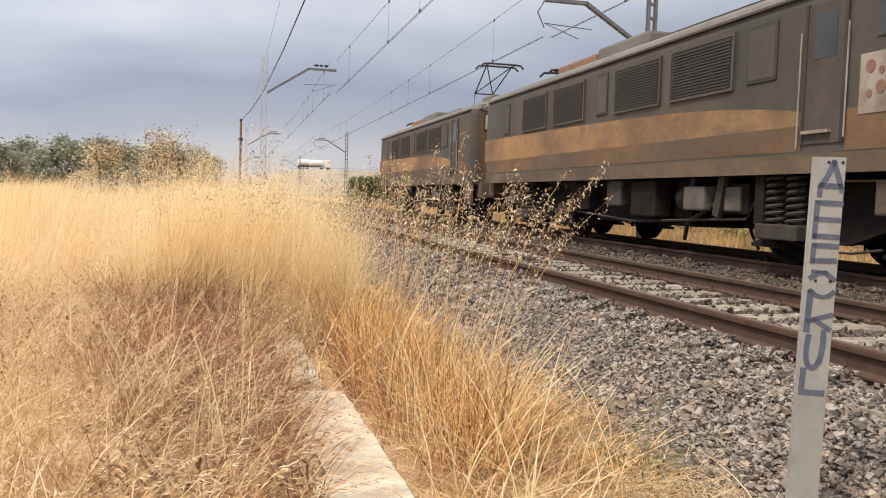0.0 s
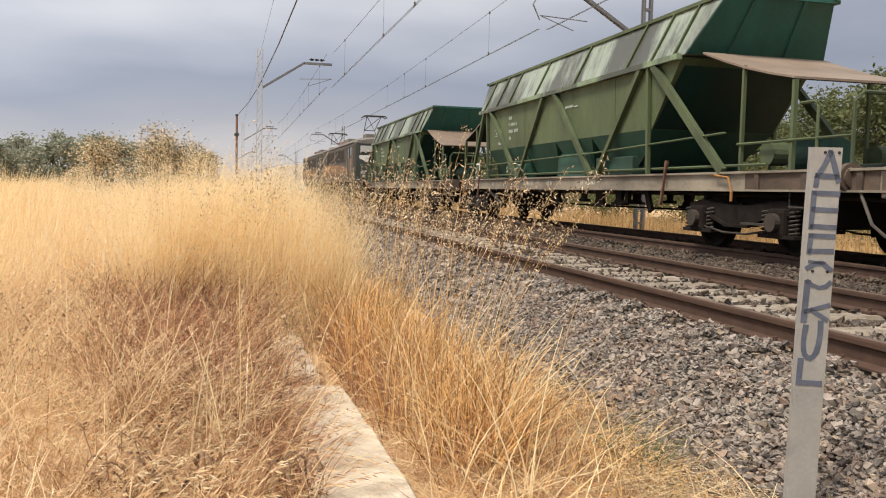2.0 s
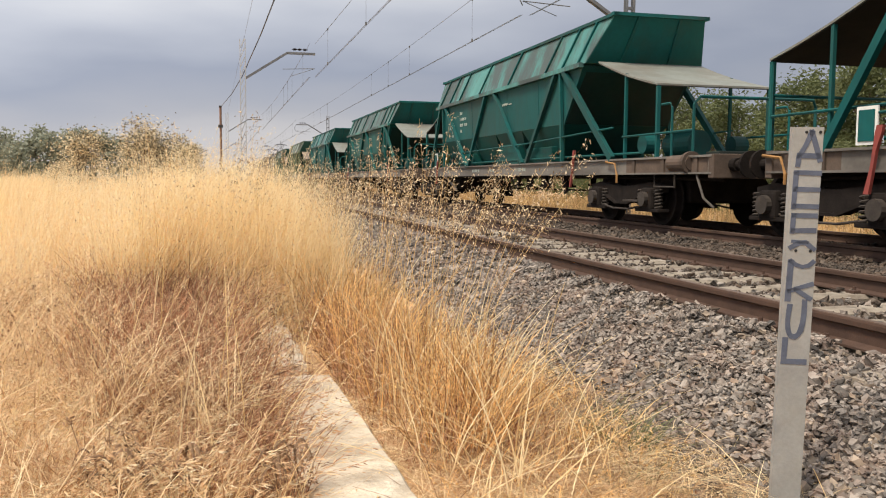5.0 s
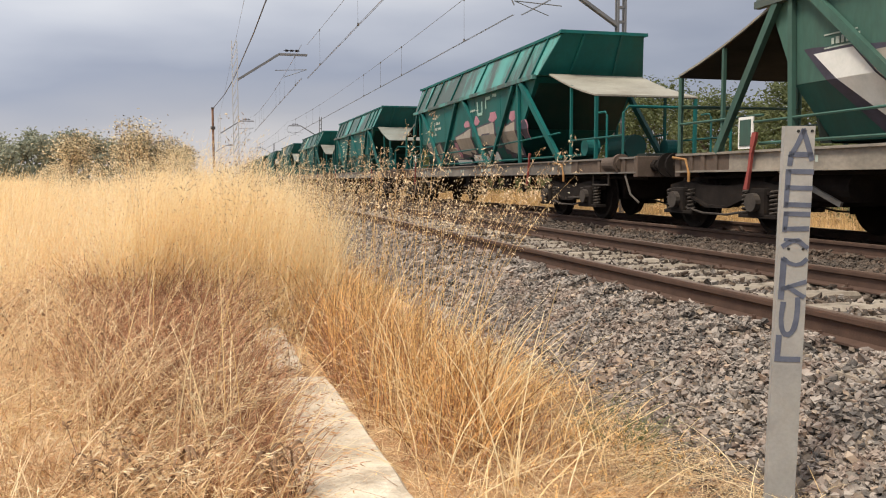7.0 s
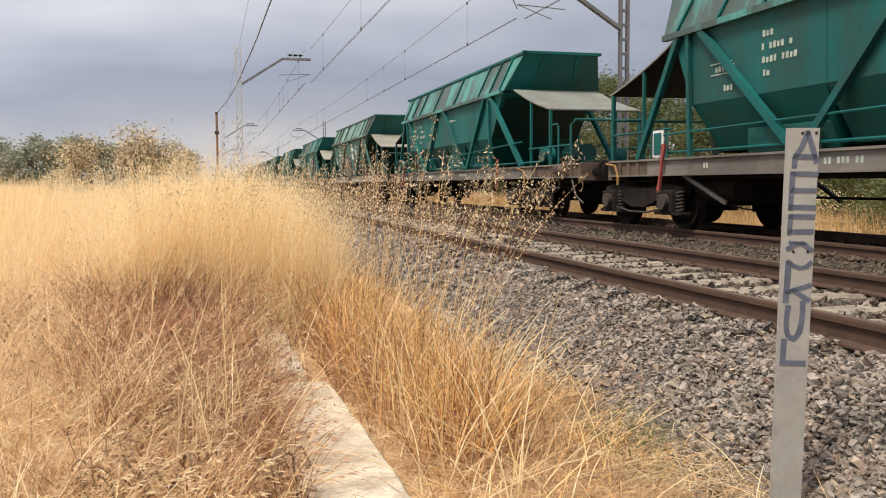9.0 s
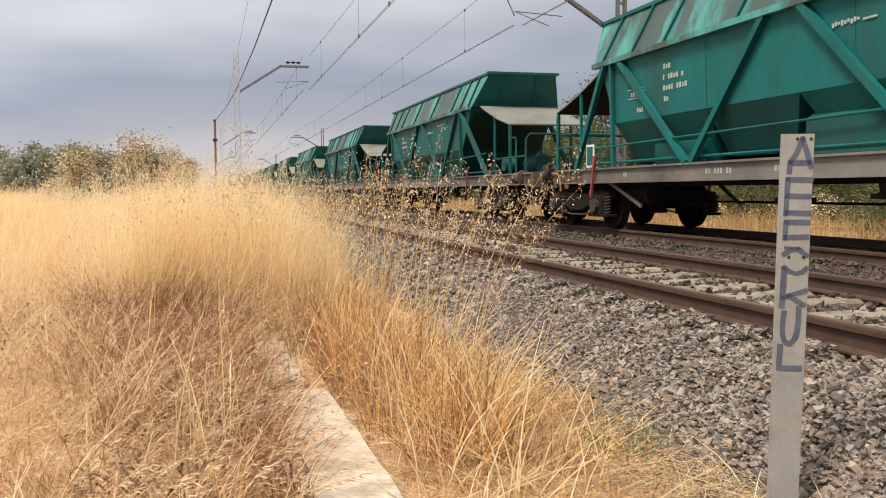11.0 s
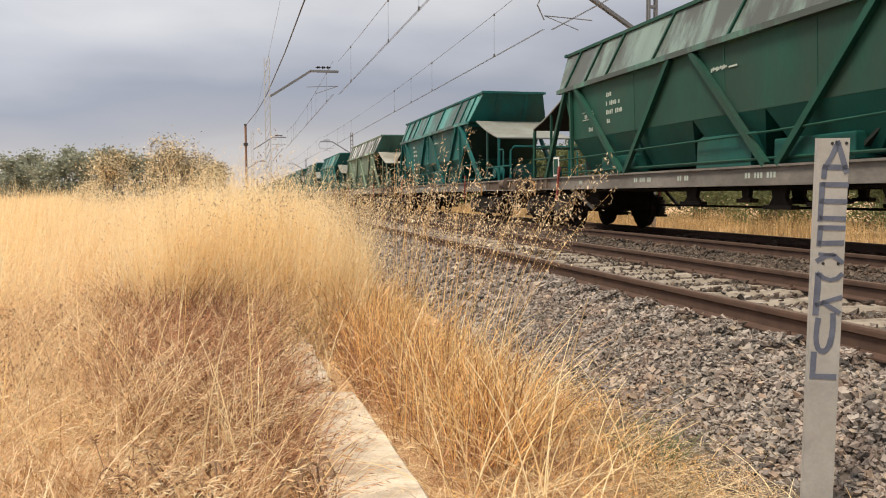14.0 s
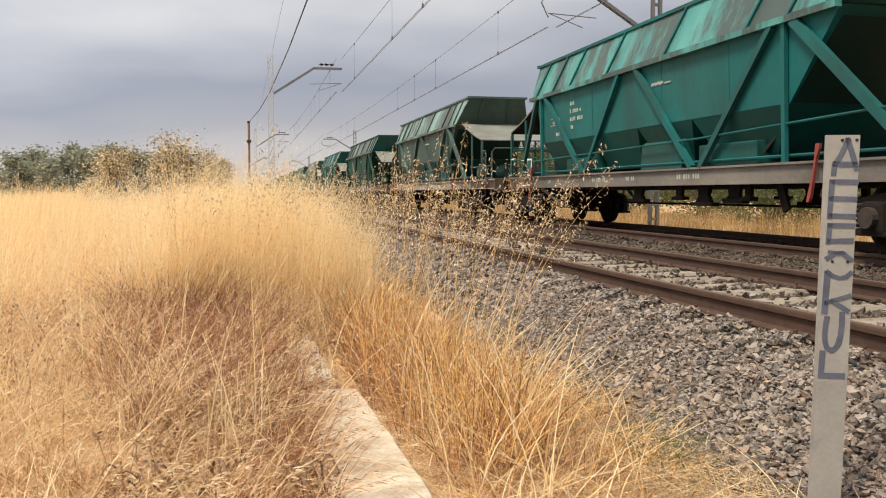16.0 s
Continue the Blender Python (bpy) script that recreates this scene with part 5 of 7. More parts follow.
    part("end_beam", box(-1.3, 1.3, L - 0.2, L + 0.25, 0.85, 1.25, bevel=0.03), LOCO_SKIRT, e)
    for x in (-0.9, 0.9):
        for y, s in ((REAR - 0.25, -1), (L + 0.25, 1)):
            m = drum((x, y, 1.03), (x, y + s * 0.2, 1.03), 0.09, 12)
            drum((x, y + s * 0.18, 1.03), (x, y + s * 0.22, 1.03), 0.2, 16, m)
            part("buffer", m, RUNNING, e)
    # roof gear: cooling boxes, rusty cover, pantographs
    part("roof_box", box(-0.75, 0.75, 9.3, 11.6, 3.66, 4.05, bevel=0.06), LOCO_ROOF, e)
    part("roof_box", box(-0.75, 0.75, 11.7, 13.9, 3.66, 3.98, bevel=0.06), RUST, e, "rusty roof box")
    part("roof_box", box(-0.8, 0.8, 5.2, 7.8, 3.66, 3.80, bevel=0.04), LOCO_ROOF, e)
    part("roof_rail", tube([(-1.0, 4.6, 3.72), (-1.0, 9.0, 3.72)], 0.02, 6), LOCO_GREY, e)
    part("roof_box", box(-0.75, 0.55, REAR + 0.75, REAR + 1.9, 3.66, 3.93, bevel=0.05), LOCO_ROOF, e)
    for y0, up in ((4.8, True), (14.8, False)):
        p = part("pantograph", box(-0.6, 0.6, y0 - 0.5, y0 + 0.5, 3.76, 3.80), DARK, e)
        for x in (-0.5, 0.5):
            for y in (y0 - 0.4, y0 + 0.4):
                part("insulator", tube([(x, y, 3.66), (x, y, 3.77)], 0.06, 10), RUST, p)
        top = 5.08 if up else 4.05
        knee = (y0 + (0.7 if up else -0.75), 4.35 if up else 3.88)
        head = y0 - 1.0 if up else y0 + 0.15
        m = bmesh.new()
        for x in (-0.45, 0.45):
            tube([(x, y0 + 0.3, 3.8), (x * 0.7, knee[0], knee[1]), (x * 0.95, head, top)], 0.022, 6, m)
        tube([(0.45 * 0.7, knee[0], knee[1]), (-0.45 * 0.7, knee[0], knee[1])], 0.022, 6, m)
        tube([(0.45 * 0.7, knee[0], knee[1]), (-0.43, head, top)], 0.018, 6, m)
        tube([(-0.45 * 0.7, knee[0], knee[1]), (0.43, head, top)], 0.018, 6, m)
        part("pantograph_arm", m, DARK, p)
        m = bmesh.new()
        for dy in (-0.27, 0.27):
            tube([(-0.72, head + dy, top - 0.12), (-0.62, head + dy, top - 0.02), (-0.45, head + dy, top), (0.45, head + dy, top), (0.62, head + dy, top - 0.02), (0.72, head + dy, top - 0.12)], 0.03, 6, m)
        for x in (-0.45, 0.45):
            tube([(x, head - 0.27, top - 0.02), (x, head + 0.27, top - 0.02)], 0.014, 6, m)
        part("collector_head", m, DARK, p)
    # underframe
    part("underframe_box", box(-1.05, 1.05, 6.9, 10.6, 0.42, 1.2, bevel=0.04), RUNNING, e)
    for sx in (-1, 1):
        part("equipment_box", box(sx * 1.36 - 0.12, sx * 1.36 + 0.12, 5.85, 6.45, 0.70, 1.06, bevel=0.03), GEAR, e, "grey equipment box")
        part("equipment_box", box(sx * 1.30 - 0.16, sx * 1.30 + 0.16, 7.4, 8.3, 0.56, 1.16, bevel=0.03), RUNNING, e)
        part("equipment_box", box(sx * 1.34 - 0.12, sx * 1.34 + 0.12, 8.7, 9.3, 0.72, 1.18, bevel=0.03), SPRINGS, e)
        part("equipment_box", box(sx * 1.34 - 0.14, sx * 1.34 + 0.14, 1.75, 2.35, 0.72, 1.12, bevel=0.03), HEADSTOCK, e)
        part("hanger", beam((sx * 1.40, 5.45, 1.22), (sx * 1.40, 5.60, 0.62), 0.07, 0.16), SPRINGS, e)
        part("sand_pipe", tube([(sx * 1.36, 5.7, 0.80), (sx * 1.28, 6.3, 0.62), (sx * 1.20, 6.75, 0.50), (sx * 1.10, 7.0, 0.22)], 0.035, 6), SPRINGS, e)
        part("reservoir", drum((sx * 1.05, 6.0, 0.88), (sx * 1.05, 7.1, 0.88), 0.20, 16), SPRINGS, e)
        part("hanger", beam((sx * 1.2, 8.0, 1.2), (sx * 1.22, 7.85, 0.55), 0.06, 0.14), SPRINGS, e)
        part("hanger", beam((sx * 1.2, 6.6, 1.2), (sx * 1.22, 6.75, 0.70), 0.06, 0.12), SPRINGS, e)
        part("pipe", tube([(sx * 1.3, 4.6, 1.1), (sx * 1.3, 5.0, 0.6), (sx * 1.3, 8.5, 0.46), (sx * 1.25, 11.6, 0.6)], 0.022, 6), SPRINGS, e)
        part("skirt_pillar", box(sx * 1.45 - 0.04, sx * 1.45 + 0.04, 4.35, 4.55, 0.55, 1.22), RUNNING, e)
    part("battery_box", box(-1.35, 1.35, 4.9, 5.7, 0.66, 1.10, bevel=0.04), RUNNING, e)
    part("battery_box", box(-1.35, 1.35, 10.4, 11.4, 0.62, 1.15, bevel=0.04), RUNNING, e)
    for y in (3.3, 13.2):
        b = build_bogie(e, y, r=0.62, base=1.25, hw=1.08)
        part("bogie_frame", box(-1.0, 1.0, -1.75, 1.75, 0.60, 1.12, bevel=0.05), RUNNING, b)
        for sx in (-1, 1):
            for dy in (0.52, 0.95):
                part("body_spring", coil(sx * 1.36, dy, 0.56, 1.2, 0.125, 0.024, 7), SPRINGS, b)
            part("spring_seat", box(sx * 1.34 - 0.18, sx * 1.34 + 0.18, 0.30, 1.18, 0.36, 0.56, bevel=0.02), SPRINGS, b)
            part("sand_box", box(sx * 1.25 - 0.14, sx * 1.25 + 0.14, 1.75, 2.15, 0.70, 1.05, bevel=0.03), GEAR, b)
            part("sand_pipe", tube([(sx * 1.1, 1.9, 0.7), (sx * 0.98, 2.05, 0.4), (sx * 0.9, 1.95, 0.16)], 0.025, 6), RUNNING, b)
    return e


LOCO_PITCH = 17.2
rear_loco = build_loco()
front_loco = copy_thing(rear_loco, Matrix())
for o in [o for o in front_loco.children_recursive if o.name.split(".")[0] in ("pale_panel", "scrawl", "cab_window", "pale_front_band", "blind")]:
    bpy.data.objects.remove(o)           # the leading engine's coupled end is plain and grimy
for o in front_loco.children_recursive:
    if o.name.startswith("end_sheet"):
        o.data = o.data.copy()
        o.data.materials[0] = LOCO_LOWER
front_loco["label"] = "grimy grey leading electric locomotive with a yellow band"

# ---- plants ----
rng = np.random.default_rng(7)


def soil(x):
    return np.array([profile(v) for v in np.atleast_1d(x)])


class Growth:
    """Collects thin leaves and stalks, then becomes one mesh."""

    def __init__(self):
        self.v, self.q, self.n = [], [], 0

    def quads(self, corners):
        """corners: (n, 4, 3)."""
        k = len(corners)
        self.v.append(corners.reshape(-1, 3))
        self.q.append(np.arange(4 * k).reshape(k, 4) + self.n)
        self.n += 4 * k

    def ribbons(self, base, lean, height, width, droop=0.15, nodes=5):
        """Tapering stalks: base (n,3), lean (n,2) sideways reach at the tip. Returns points along each stalk."""
        k = len(base)
        u = np.linspace(0, 1, nodes)
        p = np.empty((k, nodes, 3))
        p[:, :, :2] = base[:, None, :2] + lean[:, None, :] * (0.35 * u + 0.65 * u ** 2.2)[None, :, None]
        p[:, :, 2] = base[:, None, 2] + height[:, None] * (u - droop * u ** 3)[None, :]
        a = rng.uniform(0, np.pi, k)
        side = np.stack([np.cos(a), np.sin(a), np.zeros(k)], 1)[:, None, :] * (width[:, None] * (1 - 0.65 * u)[None, :])[:, :, None] / 2
        v = np.stack([p - side, p + side], 2).reshape(k, nodes * 2, 3)
        i = np.arange(nodes - 1)
        q = np.stack([2 * i, 2 * i + 1, 2 * i + 3, 2 * i + 2], 1)
        self.v.append(v.reshape(-1, 3))
        self.q.append((q[None] + (np.arange(k) * nodes * 2)[:, None, None]).reshape(-1, 4) + self.n)
        self.n += k * nodes * 2
        return p

    def husks(self, at, length, width, hang=0.7):
        """Small pointed spikelets that hang from the given places."""
        k = len(at)
        a = rng.uniform(0, 2 * np.pi, k)
        tilt = rng.normal(hang, 0.45, k)
        d = np.stack([np.cos(a) * np.cos(tilt), np.sin(a) * np.cos(tilt), -np.sin(tilt)], 1)
        s = np.cross(d, rng.normal(size=(k, 3)))
        s /= np.linalg.norm(s, axis=1)[:, None] + 1e-6
        L, W = length[:, None], width[:, None]
        self.quads(np.stack([at, at + d * L * 0.4 + s * W / 2, at + d * L, at + d * L * 0.4 - s * W / 2], 1))

    def panicles(self, p, count, spread, length=0.022, width=0.006, start=0.62):
        """Spikelets along the upper part of stalks given by points p (n, nodes, 3)."""
        k, nodes = p.shape[:2]
        f = rng.uniform(start, 1.0, (k, count)) * (nodes - 1)
        i = np.minimum(f.astype(int), nodes - 2)
        w = (f - i)[..., None]
        rows = np.arange(k)[:, None]
        at = p[rows, i] * (1 - w) + p[rows, i + 1] * w
        at = at + rng.normal(0, spread, at.shape) * (1.15 - (f / (nodes - 1)))[..., None] * np.array([2.2, 2.2, 1.2])
        at = at.reshape(-1, 3)
        m = len(at)
        self.husks(at, rng.uniform(0.7, 1.3, m) * length, rng.uniform(0.7, 1.3, m) * width)

    def plumes(self, p, count, length, width, start=0.6, loose=0.32, droop=0.25):
        """Feathery heads: long spikelets that follow the tip of each stalk (n, nodes, 3) and hang a little."""
        k, nodes = p.shape[:2]
        f = rng.uniform(start, 1.0, (k, count)) * (nodes - 1)
        i = np.minimum(f.astype(int), nodes - 2)
        w = (f - i)[..., None]
        rows = np.arange(k)[:, None]
        at = (p[rows, i] * (1 - w) + p[rows, i + 1] * w).reshape(-1, 3)
        d = (p[rows, i + 1] - p[rows, i]).reshape(-1, 3)
        d /= np.linalg.norm(d, axis=1)[:, None] + 1e-6
        m = len(at)
        d = d + rng.normal(0, loose, (m, 3)) + np.array([WIND[0], WIND[1], -droop])
        d /= np.linalg.norm(d, axis=1)[:, None] + 1e-6
        side = np.cross(d, rng.normal(size=(m, 3)))
        side /= np.linalg.norm(side, axis=1)[:, None] + 1e-6
        L = (length * rng.uniform(0.6, 1.3, m))[:, None]
        W = (width * rng.uniform(0.7, 1.3, m))[:, None]
        self.quads(np.stack([at, at + d * L * 0.35 + side * W / 2, at + d * L, at + d * L * 0.35 - side * W / 2], 1))

    def bunches(self, cx, cy, per, radius, height, fan, width, lean=None, droop=0.2, low=0.55):
        """Tufts: stems that fan out of one root and share one lean and height. Returns the stems' points."""
        k = len(cx)
        a, d = rng.uniform(0, 2 * np.pi, (k, per)), np.sqrt(rng.uniform(0, 1, (k, per)))
        ox, oy = d * np.cos(a), d * np.sin(a)
        share = rng.normal(0, 0.15, (k, 1, 2)) + (WIND if lean is None else np.asarray(lean))
        reach = (np.stack([ox, oy], 2) * fan + share) * height[:, None, None] * 1.6 + rng.normal(0, 0.05, (k, per, 2))
        x, y = (cx[:, None] + ox * radius).ravel(), (cy[:, None] + oy * radius).ravel()
        ht = (height[:, None] * rng.uniform(low, 1.06, (k, per))).ravel()
        return self.ribbons(rooted(x, y), reach.reshape(-1, 2), ht, rng.uniform(0.6, 1.4, k * per) * width, droop)

    def become(self, name, material, label, category="grass", top=True):
        v, q = np.concatenate(self.v), np.concatenate(self.q)
        me = bpy.data.meshes.new(name)
        me.vertices.add(len(v))
        me.vertices.foreach_set("co", v.astype(np.float32).ravel())
        me.loops.add(q.size)
        me.loops.foreach_set("vertex_index", q.astype(np.int32).ravel())
        me.polygons.add(len(q))
        me.polygons.foreach_set("loop_start", np.arange(0, q.size, 4, dtype=np.int32))
        me.update(calc_edges=True)
        me.materials.append(material)
        ob = new(name, me)
        return tagged(ob, label, category, kind="stuff") if top else ob


def wedge(n, y0, y1, x_right=1.0, slope=-0.32, off=-1.2, power=1.0):
    """Places spread over the part of the field that opens before the camera."""
    y = y0 + (y1 - y0) * rng.uniform(0, 1, n) ** power
    lo = slope * y + off
    x = lo + (x_right - lo) * rng.uniform(0, 1, n)
    return x, y


def rooted(x, y, sink=0.02):
    return np.stack([x, y, soil(x) - sink], 1)


WIND = np.array([0.16, -0.03])


def before_kerb(x, y, slack=0.05):
    """Open ground: nothing grows on the bare kerb, little close to the eye."""
    ok = np.hypot(x, y + 0.17) > 1.6
    ok &= ~((x > 0.40 - slack) & (y < 5.4))
    return ok & ~((x > 0.0) & (y < 3.2) & (rng.uniform(0, 1, len(x)) < 0.6))

# tall bleached oats over the field
g, h = Growth(), Growth()
for n, y0, y1, wd, tall, husks in ((19000, 12, 26, 0.0065, 1.52, 7), (14000, 26, 60, 0.012, 1.5, 3), (7000, 60, 160, 0.04, 1.5, 0)):
    x, y = wedge(n, y0, y1, 1.15)
    patch_tone = np.array([noise.noise((a * 0.45, b * 0.45, 2.0)) for a, b in zip(x, y)])
    ok = (patch_tone > -0.12) | (rng.uniform(0, 1, n) < 0.45)
    x, y, patch_tone = x[ok], y[ok], patch_tone[ok]
    n = len(x)
    ht = tall * (0.88 + 0.42 * patch_tone + rng.normal(0, 0.10, n))
    p = g.ribbons(rooted(x, y), rng.normal(0, 0.17, (n, 2)) + WIND, ht, np.full(n, wd) * rng.uniform(0.7, 1.3, n))
    if husks:
        h.panicles(p, husks, 0.03 + 0.0008 * y0, 0.017 + 0.0006 * y0, 0.0034 + 0.00020 * y0, 0.5)


def tufted(cx, cy, per, radius, height, fan, droop=0.15):
    """Bunches of stems that spread from one root and share one lean and height."""
    k = len(cx)
    a, d = rng.uniform(0, 2 * np.pi, (k, per)), np.sqrt(rng.uniform(0, 1, (k, per)))
    ox, oy = d * np.cos(a), d * np.sin(a)
    share = rng.normal(0, 0.13, (k, 1, 2)) + WIND * 0.6
    lean = (np.stack([ox, oy], 2) * fan + share + rng.normal(0, 0.07, (k, per, 2))).reshape(-1, 2)
    x, y = (cx[:, None] + ox * radius).ravel(), (cy[:, None] + oy * radius).ravel()
    ht = (height[:, None] * rng.uniform(0.62, 1.06, (k, per))).ravel()
    return g.ribbons(rooted(x, y), lean, ht, rng.uniform(0.0030, 0.0062, k * per), droop)


n = 560
x, y = wedge(n, 7.0, 12, 1.1)
ok = np.array([noise.noise((a * 0.55, b * 0.55, 4.0)) > -0.08 or a > -0.9 for a, b in zip(x, y)])
x, y = x[ok], y[ok]
n = len(x)
p = tufted(x, y, 20, 0.12, np.clip(rng.normal(1.36, 0.16, n), 0.8, 1.65) - 0.12 * np.clip((-x - 2.2) / 3, 0, 1), 0.24)
h.panicles(p, 10, 0.036, 0.021, 0.0046, 0.45)
# a taller stand beside the track, thinning out upward
n = 360
y = rng.uniform(7.2, 11.5, n)
x = np.clip(rng.normal(0.06, 0.50, n) * (y / 7.5) - 0.05, -2.2, 1.0)
p = tufted(x, y, 20, 0.10, rng.normal(1.72, 0.17, n) - 0.07 * np.abs(x) - 0.22 * np.clip((x - 0.45) / 0.5, 0, 1), 0.26)
h.panicles(p, 26, 0.060, 0.024, 0.0046, 0.42)
front = p[(p[:, 0, 1] < 8.6) & (rng.uniform(0, 1, len(p)) < 0.5)]
speckle = Growth()
speckle.panicles(front, 3, 0.06, 0.022, 0.0060, 0.35)
speckle.become("brown_oat_heads", UNDER, "brownish lower seed heads in the tall stand")
n = 520
y = rng.uniform(7.0, 10, n)
x = rng.normal(-0.1, 0.70, n) * (y / 7.5)
p = g.ribbons(rooted(x, y), rng.normal(0, 0.18, (n, 2)), rng.uniform(1.55, 2.02, n), rng.uniform(0.002, 0.003, n))
h.panicles(p, 20, 0.035, 0.020, 0.0040, 0.72)
g.become("dry_oat_field", PALE, "tall bleached wild oats over a dry field")
h.become("oat_seed_heads", HAZE, "pale oat seed heads over the field")

# russet brome at the foot of the tall stand and towards the kerb
g, h = Growth(), Growth()
n = 720
x, y = wedge(n, 4.2, 8.6, 0.24, -0.13, -0.05)
ok = ~((x > 0.02) & (y < 7.4) & (rng.uniform(0, 1, n) < 0.8))
x, y = x[ok], y[ok]
p = g.bunches(x, y, 16, 0.11, np.clip(rng.normal(0.70, 0.12, len(x)) * (0.66 + 0.11 * (y - 4.2)), 0.2, 0.92), 0.30, 0.0066, WIND * 0.4, 0.12)
h.plumes(p[rng.uniform(0, 1, len(p)) < 0.6], 7, 0.034, 0.0050, 0.58)
n = 170
x, y = rng.uniform(-0.35, 0.36, n), rng.uniform(3.2, 5.4, n)
ok = (rng.uniform(0, 1, n) < 0.55 + 0.5 * (y - 2.6) / 2.6) & (np.hypot(x, y + 0.17) > 2.7)
x, y = x[ok], y[ok]
p = g.bunches(x, y, 16, 0.09, rng.uniform(0.24, 0.50, len(x)), 0.46, 0.0054, WIND * 0.3, 0.22)
h.plumes(p[rng.uniform(0, 1, len(p)) < 0.55], 7, 0.036, 0.0040, 0.6, droop=0.4)
n = 2600
x, y = rng.uniform(0.78, 1.5, n), rng.uniform(4.8, 9.5, n)
p = g.ribbons(rooted(x, y), rng.normal(0, 0.18, (n, 2)), rng.uniform(0.3, 0.85, n) * (1.25 - 0.5 * x), rng.uniform(0.0030, 0.0055, n), 0.2)
h.panicles(p, 5, 0.028, 0.020, 0.0050, 0.5)
n = 2600
x, y = wedge(n, 3.6, 8.4, 0.30, -0.12, -0.1)
ok = before_kerb(x, y)
x, y = x[ok], y[ok]
n = len(x)
g.ribbons(rooted(x, y), rng.normal(0, 0.20, (n, 2)) + WIND * 0.5, rng.uniform(0.12, 0.42, n), rng.uniform(0.0026, 0.0050, n), 0.35)
g.become("russet_brome", RED_STEM, "russet dry brome tufts below the tall oats")
h.become("russet_brome_heads", UNDER, "reddish-brown feathery seed heads of brome")

# buff feathery grass, nearer and further out in the field
g, h = Growth(), Growth()
n = 640
x, y = wedge(n, 1.9, 7.4, 0.10, -0.36, -0.75, 0.9)
ok = before_kerb(x, y) & (rng.uniform(0, 1, n) < np.clip(1.15 - 1.1 * (x + 0.55 + 0.12 * (y - 3)), 0.12, 1))
x, y = x[ok], y[ok]
swell = np.array([noise.noise((a * 1.3, b * 1.3, 5.0)) for a, b in zip(x, y)])
p = g.bunches(x, y, 16, 0.10, np.clip((0.58 + 0.34 * swell) * (0.80 + 0.10 * (y - 1.9)), 0.22, 0.95), 0.38, 0.0058, WIND * 0.3, 0.18)
h.plumes(p[rng.uniform(0, 1, len(p)) < 0.62], 9, 0.046, 0.0042, 0.55, 0.22, 0.30)
n = 3200
x, y = wedge(n, 1.8, 6.8, 0.20, -0.36, -0.75, 0.9)
ok = before_kerb(x, y)
x, y = x[ok], y[ok]
n = len(x)
g.ribbons(rooted(x, y), rng.normal(0, 0.24, (n, 2)) + WIND * 0.4, rng.uniform(0.08, 0.38, n), rng.uniform(0.003, 0.0075, n), 0.5)
n = 2400
x, y = rng.uniform(-1.3, 0.32, n), rng.uniform(2.6, 4.3, n)
ok = before_kerb(x, y)
x, y = x[ok], y[ok]
n = len(x)
h.ribbons(rooted(x, y), rng.normal(0, 0.20, (n, 2)), rng.uniform(0.10, 0.36, n), rng.uniform(0.003, 0.006, n), 0.4)
g.become("dry_brome_grass", BROME, "low buff dry brome grass in tufts")
h.become("brome_seed_heads", FEATHER, "pale feathery brome seed heads")

# browner low tufts in the hollows of the field
g, h = Growth(), Growth()
n = 360
x, y = wedge(n, 6.2, 15, -0.7, -0.34, -1.0)
p = g.bunches(x, y, 18, 0.14, np.clip(rng.normal(0.66, 0.14, n) * (0.8 + 0.04 * (y - 6)), 0.3, 1.1), 0.30, 0.0062, WIND * 0.6, 0.15)
h.plumes(p[rng.uniform(0, 1, len(p)) < 0.6], 6, 0.045, 0.0085, 0.55)
g.become("field_tufts", BROME, "brownish lower tufts in the hollows of the field")
h.become("field_tuft_heads", FEATHER, "buff seed heads of the lower tufts")

# taller loose stems before the stand
g, h = Growth(), Growth()
n = 70
x, y = wedge(n, 4.4, 7.4, 0.36, -0.34, -0.8)
ok = before_kerb(x, y)
x, y = x[ok], y[ok]
p = g.bunches(x, y, 15, 0.12, np.clip(rng.normal(0.72, 0.16, len(x)) * (0.62 + 0.11 * (y - 4.4)), 0.3, 1.2), 0.26, 0.0040, WIND)
h.panicles(p, 9, 0.040, 0.024, 0.0050, 0.5)
n = 60
x, y = wedge(n, 2.0, 4.6, 0.0, -0.36, -0.7)
ok = before_kerb(x, y)
x, y = x[ok], y[ok]
p = g.bunches(x, y, 9, 0.08, rng.uniform(0.35, 0.62, len(x)), 0.42, 0.0052, WIND * 0.8, 0.25)
h.plumes(p, 12, 0.050, 0.0042, 0.5, 0.2, 0.35)
g.become("leaning_tufts", PALE, "pale leaning tufts of dry grass")
h.become("tuft_seed_heads", HAZE, "pale seed heads of leaning tufts")

# dark dry weeds with round heads
g, h = Growth(), Growth()
n = 300
x, y = wedge(n, 4.2, 7.0, 0.6, -0.36, -0.75, 0.9)
p = g.ribbons(rooted(x, y), rng.normal(0, 0.10, (n, 2)), rng.uniform(0.40, 0.78, n), rng.uniform(0.003, 0.005, n), 0.05)
h.panicles(p, 9, 0.028, 0.016, 0.013, 0.7)
g.become("weed_stems", WEED, "dark brown dry weed stems in the grass", "weeds")
h.become("weed_heads", WEED, "dark round seed heads of dry weeds", "weeds")

# pale stalks standing and leaning among the brome
g, h = Growth(), Growth()
n = 900
x, y = wedge(n, 1.8, 6.8, 0.40, -0.36, -0.75, 0.85)
k = before_kerb(x, y, 0.0)
x, y = x[k], y[k]
n = len(x)
